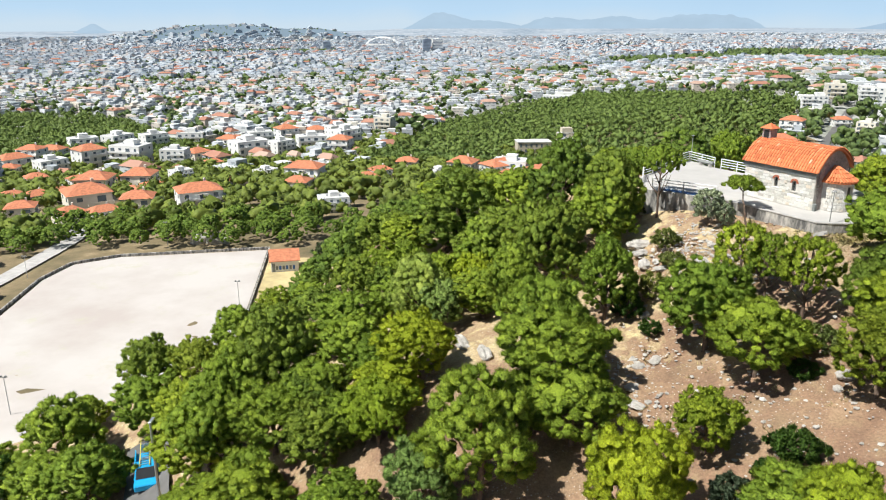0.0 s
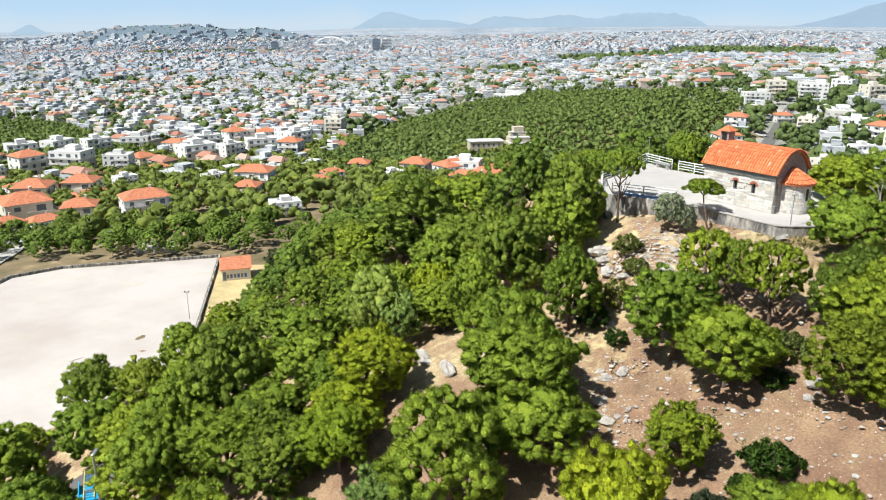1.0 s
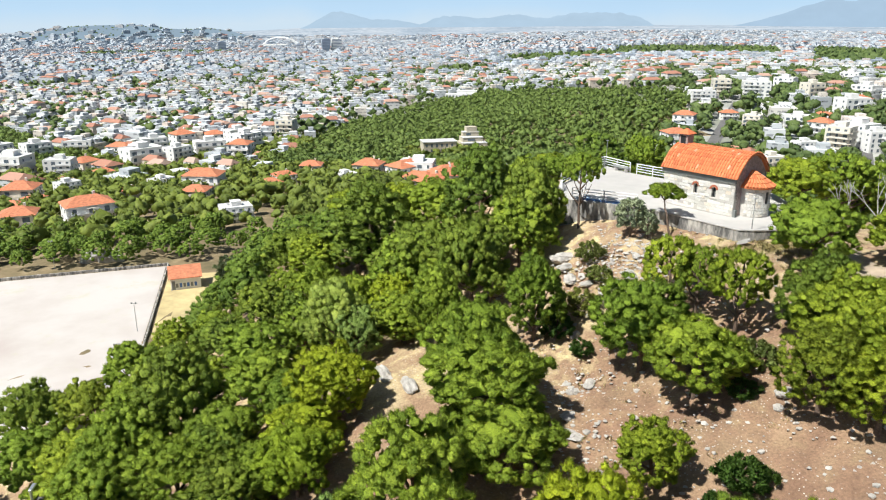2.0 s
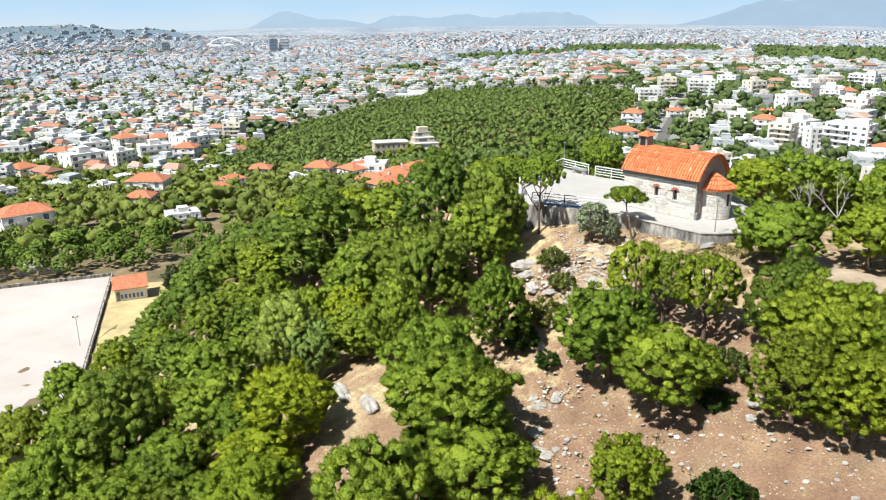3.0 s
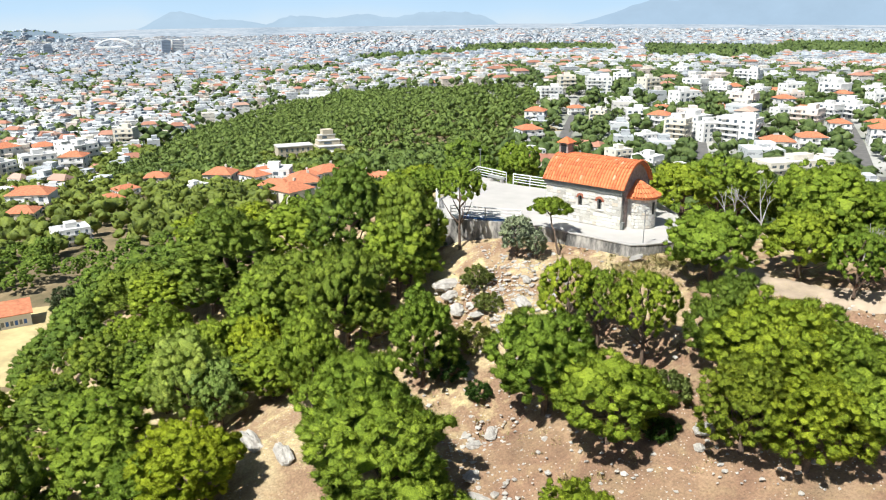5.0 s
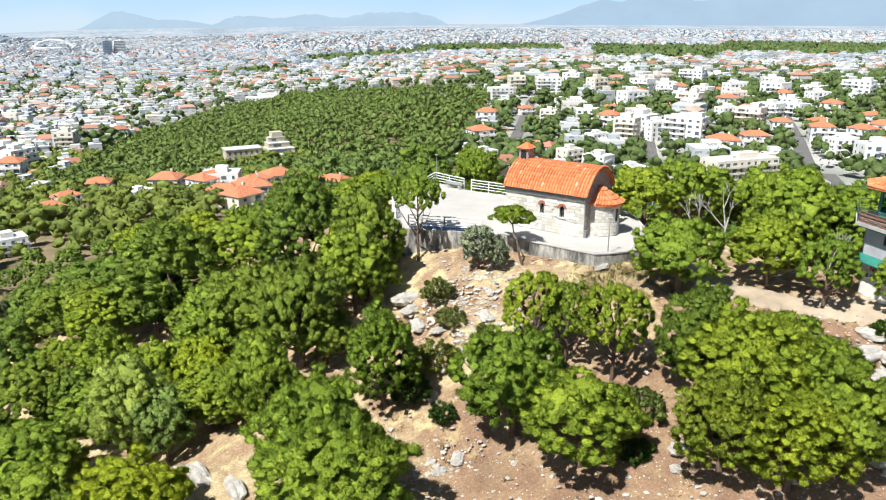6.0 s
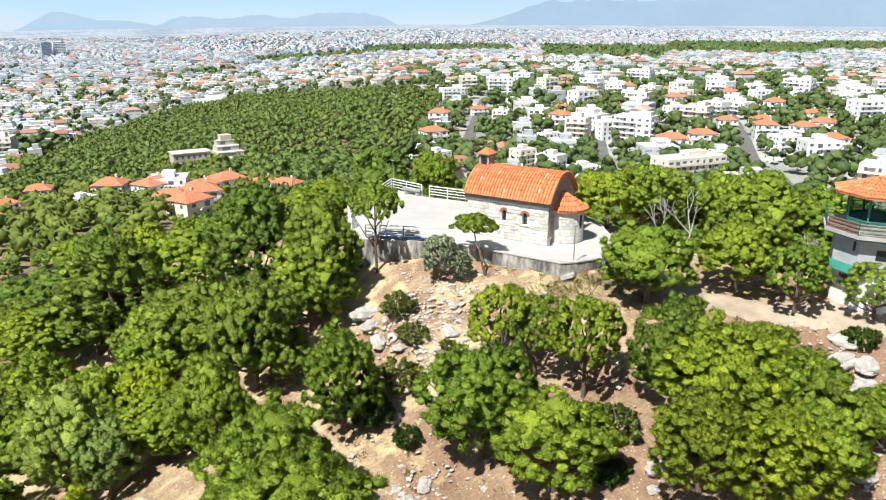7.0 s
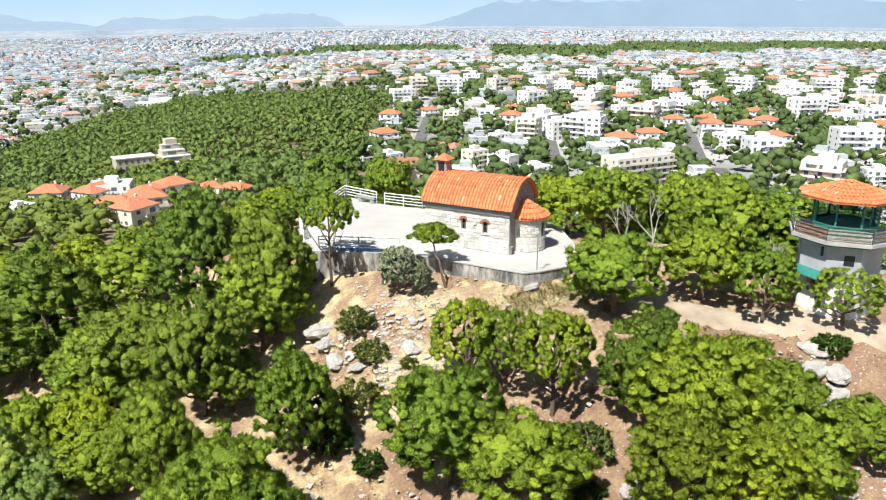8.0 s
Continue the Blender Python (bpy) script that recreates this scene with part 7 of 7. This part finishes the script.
def dry_grass():
    """Tufts of straw yellow grass under the terrace wall and on the slope."""
    rng = np.random.default_rng(56)
    cx = np.concatenate([rng.normal(26.0, 2.6, 260), rng.uniform(12, 27, 160), rng.normal(30.5, 1.8, 120), rng.uniform(29, 38, 80)])
    cy = np.concatenate([rng.normal(49.6, 1.5, 260), rng.uniform(34, 56, 160), rng.normal(48.3, 1.4, 120), rng.uniform(34, 44, 80)])
    m = 22
    x = np.repeat(cx, m) + rng.normal(0, 0.16, len(cx) * m)
    y = np.repeat(cy, m) + rng.normal(0, 0.16, len(cx) * m)
    z = ground_z(x, y)
    n = len(x)
    a = rng.uniform(0, 6.28, n)
    root = np.stack([x, y, z], 1)
    side = np.stack([np.cos(a), np.sin(a), np.zeros(n)], 1) * 0.03
    tip = root + np.stack([rng.normal(0, 0.12, n), rng.normal(0, 0.12, n), rng.uniform(0.06, 0.20, n)], 1)
    v = np.stack([root - side, root + side, tip], 1).reshape(-1, 3)
    ob = new("dry_grass", soft_mesh("dry_grass", v, np.arange(n * 3).reshape(-1, 3), np.tile(np.array((0.0, 0.0, 1.0)), (n * 3, 1)), (STRAW,)))
    return tagged(ob, "tufts of straw yellow dry grass below the wall", "grass", kind="stuff")


STRAW = foliage_mat("straw", (0.42, 0.32, 0.14), (0.66, 0.54, 0.26), 0.2)
dry_grass()

# ---- stones of the chapel's walls and tiles of its roof, piece by piece ----
def stone_shape(seed):
    """A slightly uneven block, one unit long, deep and high."""
    rng = random.Random(seed)
    bm = bmesh.new()
    bmesh.ops.create_cube(bm, size=1.0)
    bmesh.ops.bevel(bm, geom=[e for e in bm.edges if all(v.co.y < 0 for v in e.verts)], offset=0.10, segments=1, affect="EDGES")
    for v in bm.verts:
        v.co += Vector((rng.uniform(-0.05, 0.05), rng.uniform(-0.08, 0.08), rng.uniform(-0.06, 0.06)))
    me = bpy.data.meshes.new("stone")
    bm.to_mesh(me)
    bm.free()
    me.materials.append(STONE)
    return me


STONES = [stone_shape(i) for i in range(8)]


def front_stones():
    rng = random.Random(12)
    z = 0.03
    count = 0
    while z < CH_H - 0.4:
        h = rng.uniform(0.19, 0.27)
        h = min(h, CH_H - 0.37 - z)
        x = 0.02
        while x < CH_L - 0.03:
            w = min(rng.uniform(0.28, 0.62), CH_L - 0.01 - x)
            cx, cz = x + w / 2, z + h / 2
            clear = all(abs(cx - wx) > w / 2 + ww / 2 + 0.05 or cz + h / 2 < wz - 0.08 or cz - h / 2 > wz + wh + 0.15 for wx, wz, ww, wh in ((2.95, 1.28, 0.34, 0.78), (4.55, 1.22, 0.36, 0.82)))
            if clear and h > 0.08 and w > 0.08:
                m = Matrix.Translation((cx, -0.005 - rng.uniform(0, 0.02), cz)) @ Matrix.Diagonal((w - 0.03, 0.07, h - 0.03, 1))
                part("stone", rng.choice(STONES), None, chapel_front, at=m)
                count += 1
            x += w
        z += h


def apse_stones():
    rng = random.Random(13)
    cy, r, out = CH_W / 2, 1.12, 0.45
    z = 0.03
    while z < 2.2:
        h = rng.uniform(0.2, 0.3)
        a = -0.1
        while a < math.pi * 0.92:
            w = rng.uniform(0.2, 0.34)
            da = w / r
            mid = a + da / 2
            if not (1.2 < mid < 1.6 and 0.9 < z + h / 2 < 2.1):
                p = Vector((CH_L + out + (r + 0.005) * math.sin(mid), cy - (r + 0.005) * math.cos(mid), z + h / 2))
                m = Matrix.Translation(p) @ Matrix.Rotation(mid, 4, "Z") @ Matrix.Diagonal((w - 0.04, 0.07, min(h, 2.3 - z) - 0.04, 1))
                part("stone", rng.choice(STONES), None, chapel_apse, at=m)
            a += da
        z += h


def roof_tiles():
    """Clay tiles in rows that climb the vault: the front half and the verge singly, the rest joined."""
    rng = random.Random(14)
    pitch, ln = 0.225, 0.36
    cols = int((CH_L + 0.44) / pitch)
    tile = tile_mesh(0.19, ln + 0.06, 0.075)
    # arc length table of the vault
    ss = np.linspace(0, 1, 400)
    pts = np.array([vault_point(s, 0.015) for s in ss])
    arc = np.concatenate([[0], np.cumsum(np.hypot(*np.diff(pts, axis=0).T))])
    half = arc[200]
    rows = int(half / ln)
    rest_v, rest_f = [], []
    tv = np.array([v.co[:] for v in tile.vertices])
    tf = [tuple(q.vertices) for q in tile.polygons]
    for side in (0, 1):
        for row in range(rows + 1):
            a0 = row * ln
            a1 = min(half, a0 + ln)
            if a1 - a0 < 0.1:
                continue
            p = [np.array([np.interp(q if side == 0 else arc[-1] - q, arc, pts[:, k]) for k in (0, 1)]) for q in (a0, a1)]
            up = Vector((0, p[1][0] - p[0][0], p[1][1] - p[0][1])).normalized()
            along = Vector((1, 0, 0)) if side == 0 else Vector((-1, 0, 0))
            normal = along.cross(up)
            for c in range(cols):
                x = -0.20 + (c + 0.5) * (CH_L + 0.42) / cols + rng.uniform(-0.008, 0.008)
                m = Matrix.Translation(Vector((x, p[0][0], p[0][1])) + normal * rng.uniform(0.0, 0.015)) @ Matrix((along, up, normal)).transposed().to_4x4()
                if side == 0:
                    part("roof_tile", tile, None, chapel_roof, at=m)
                else:
                    base = len(rest_v)
                    rest_v += [tuple(m @ Vector(q)) for q in tv]
                    rest_f += [tuple(base + i for i in f) for f in tf]
    rest = part("back_tiles", mesh_of("back_tiles", rest_v, rest_f, (TILE,)), None, chapel_roof)
    tagged(rest, kind="stuff")
    # verge tiles along the arched apse end
    verge = tile_mesh(0.22, 0.34, 0.09)
    n = int(arc[-1] / 0.30)
    for i in range(n):
        a0 = i * 0.30
        y0, z0 = (float(np.interp(a0, arc, pts[:, k])) for k in (0, 1))
        y1, z1 = (float(np.interp(a0 + 0.3, arc, pts[:, k])) for k in (0, 1))
        up = Vector((0, y1 - y0, z1 - z0)).normalized()
        along = Vector((1, 0, 0))
        m = Matrix.Translation((CH_L + 0.16, y0, z0 + 0.03)) @ Matrix((along, up, along.cross(up))).transposed().to_4x4()
        part("verge_tile", verge, None, chapel_roof, at=m)


def apse_tiles():
    apse_roof = next(o for o in chapel.children if o.name.startswith("apse_roof"))
    tile = tile_mesh(0.17, 0.42, 0.06)
    cy, ro, out = CH_W / 2, 1.40, 0.45
    top = Vector((CH_L + 0.05, cy, 3.47))
    for row in range(4):
        n = (19, 15, 11, 7)[row]
        for i in range(n):
            a = math.pi * (i + 0.5) / n
            e = Vector((CH_L + out + ro * math.sin(a), cy - ro * math.cos(a), 2.36))
            way = top - e
            up = way.normalized()
            p = e + way * (row / 4.4)
            along = Vector((math.cos(a), math.sin(a), 0)).normalized()
            normal = along.cross(up).normalized()
            along = up.cross(normal)
            part("roof_tile", tile, None, apse_roof, at=Matrix.Translation(p + normal * 0.02) @ Matrix((along, up, normal)).transposed().to_4x4())


front_stones()
apse_stones()
roof_tiles()
apse_tiles()
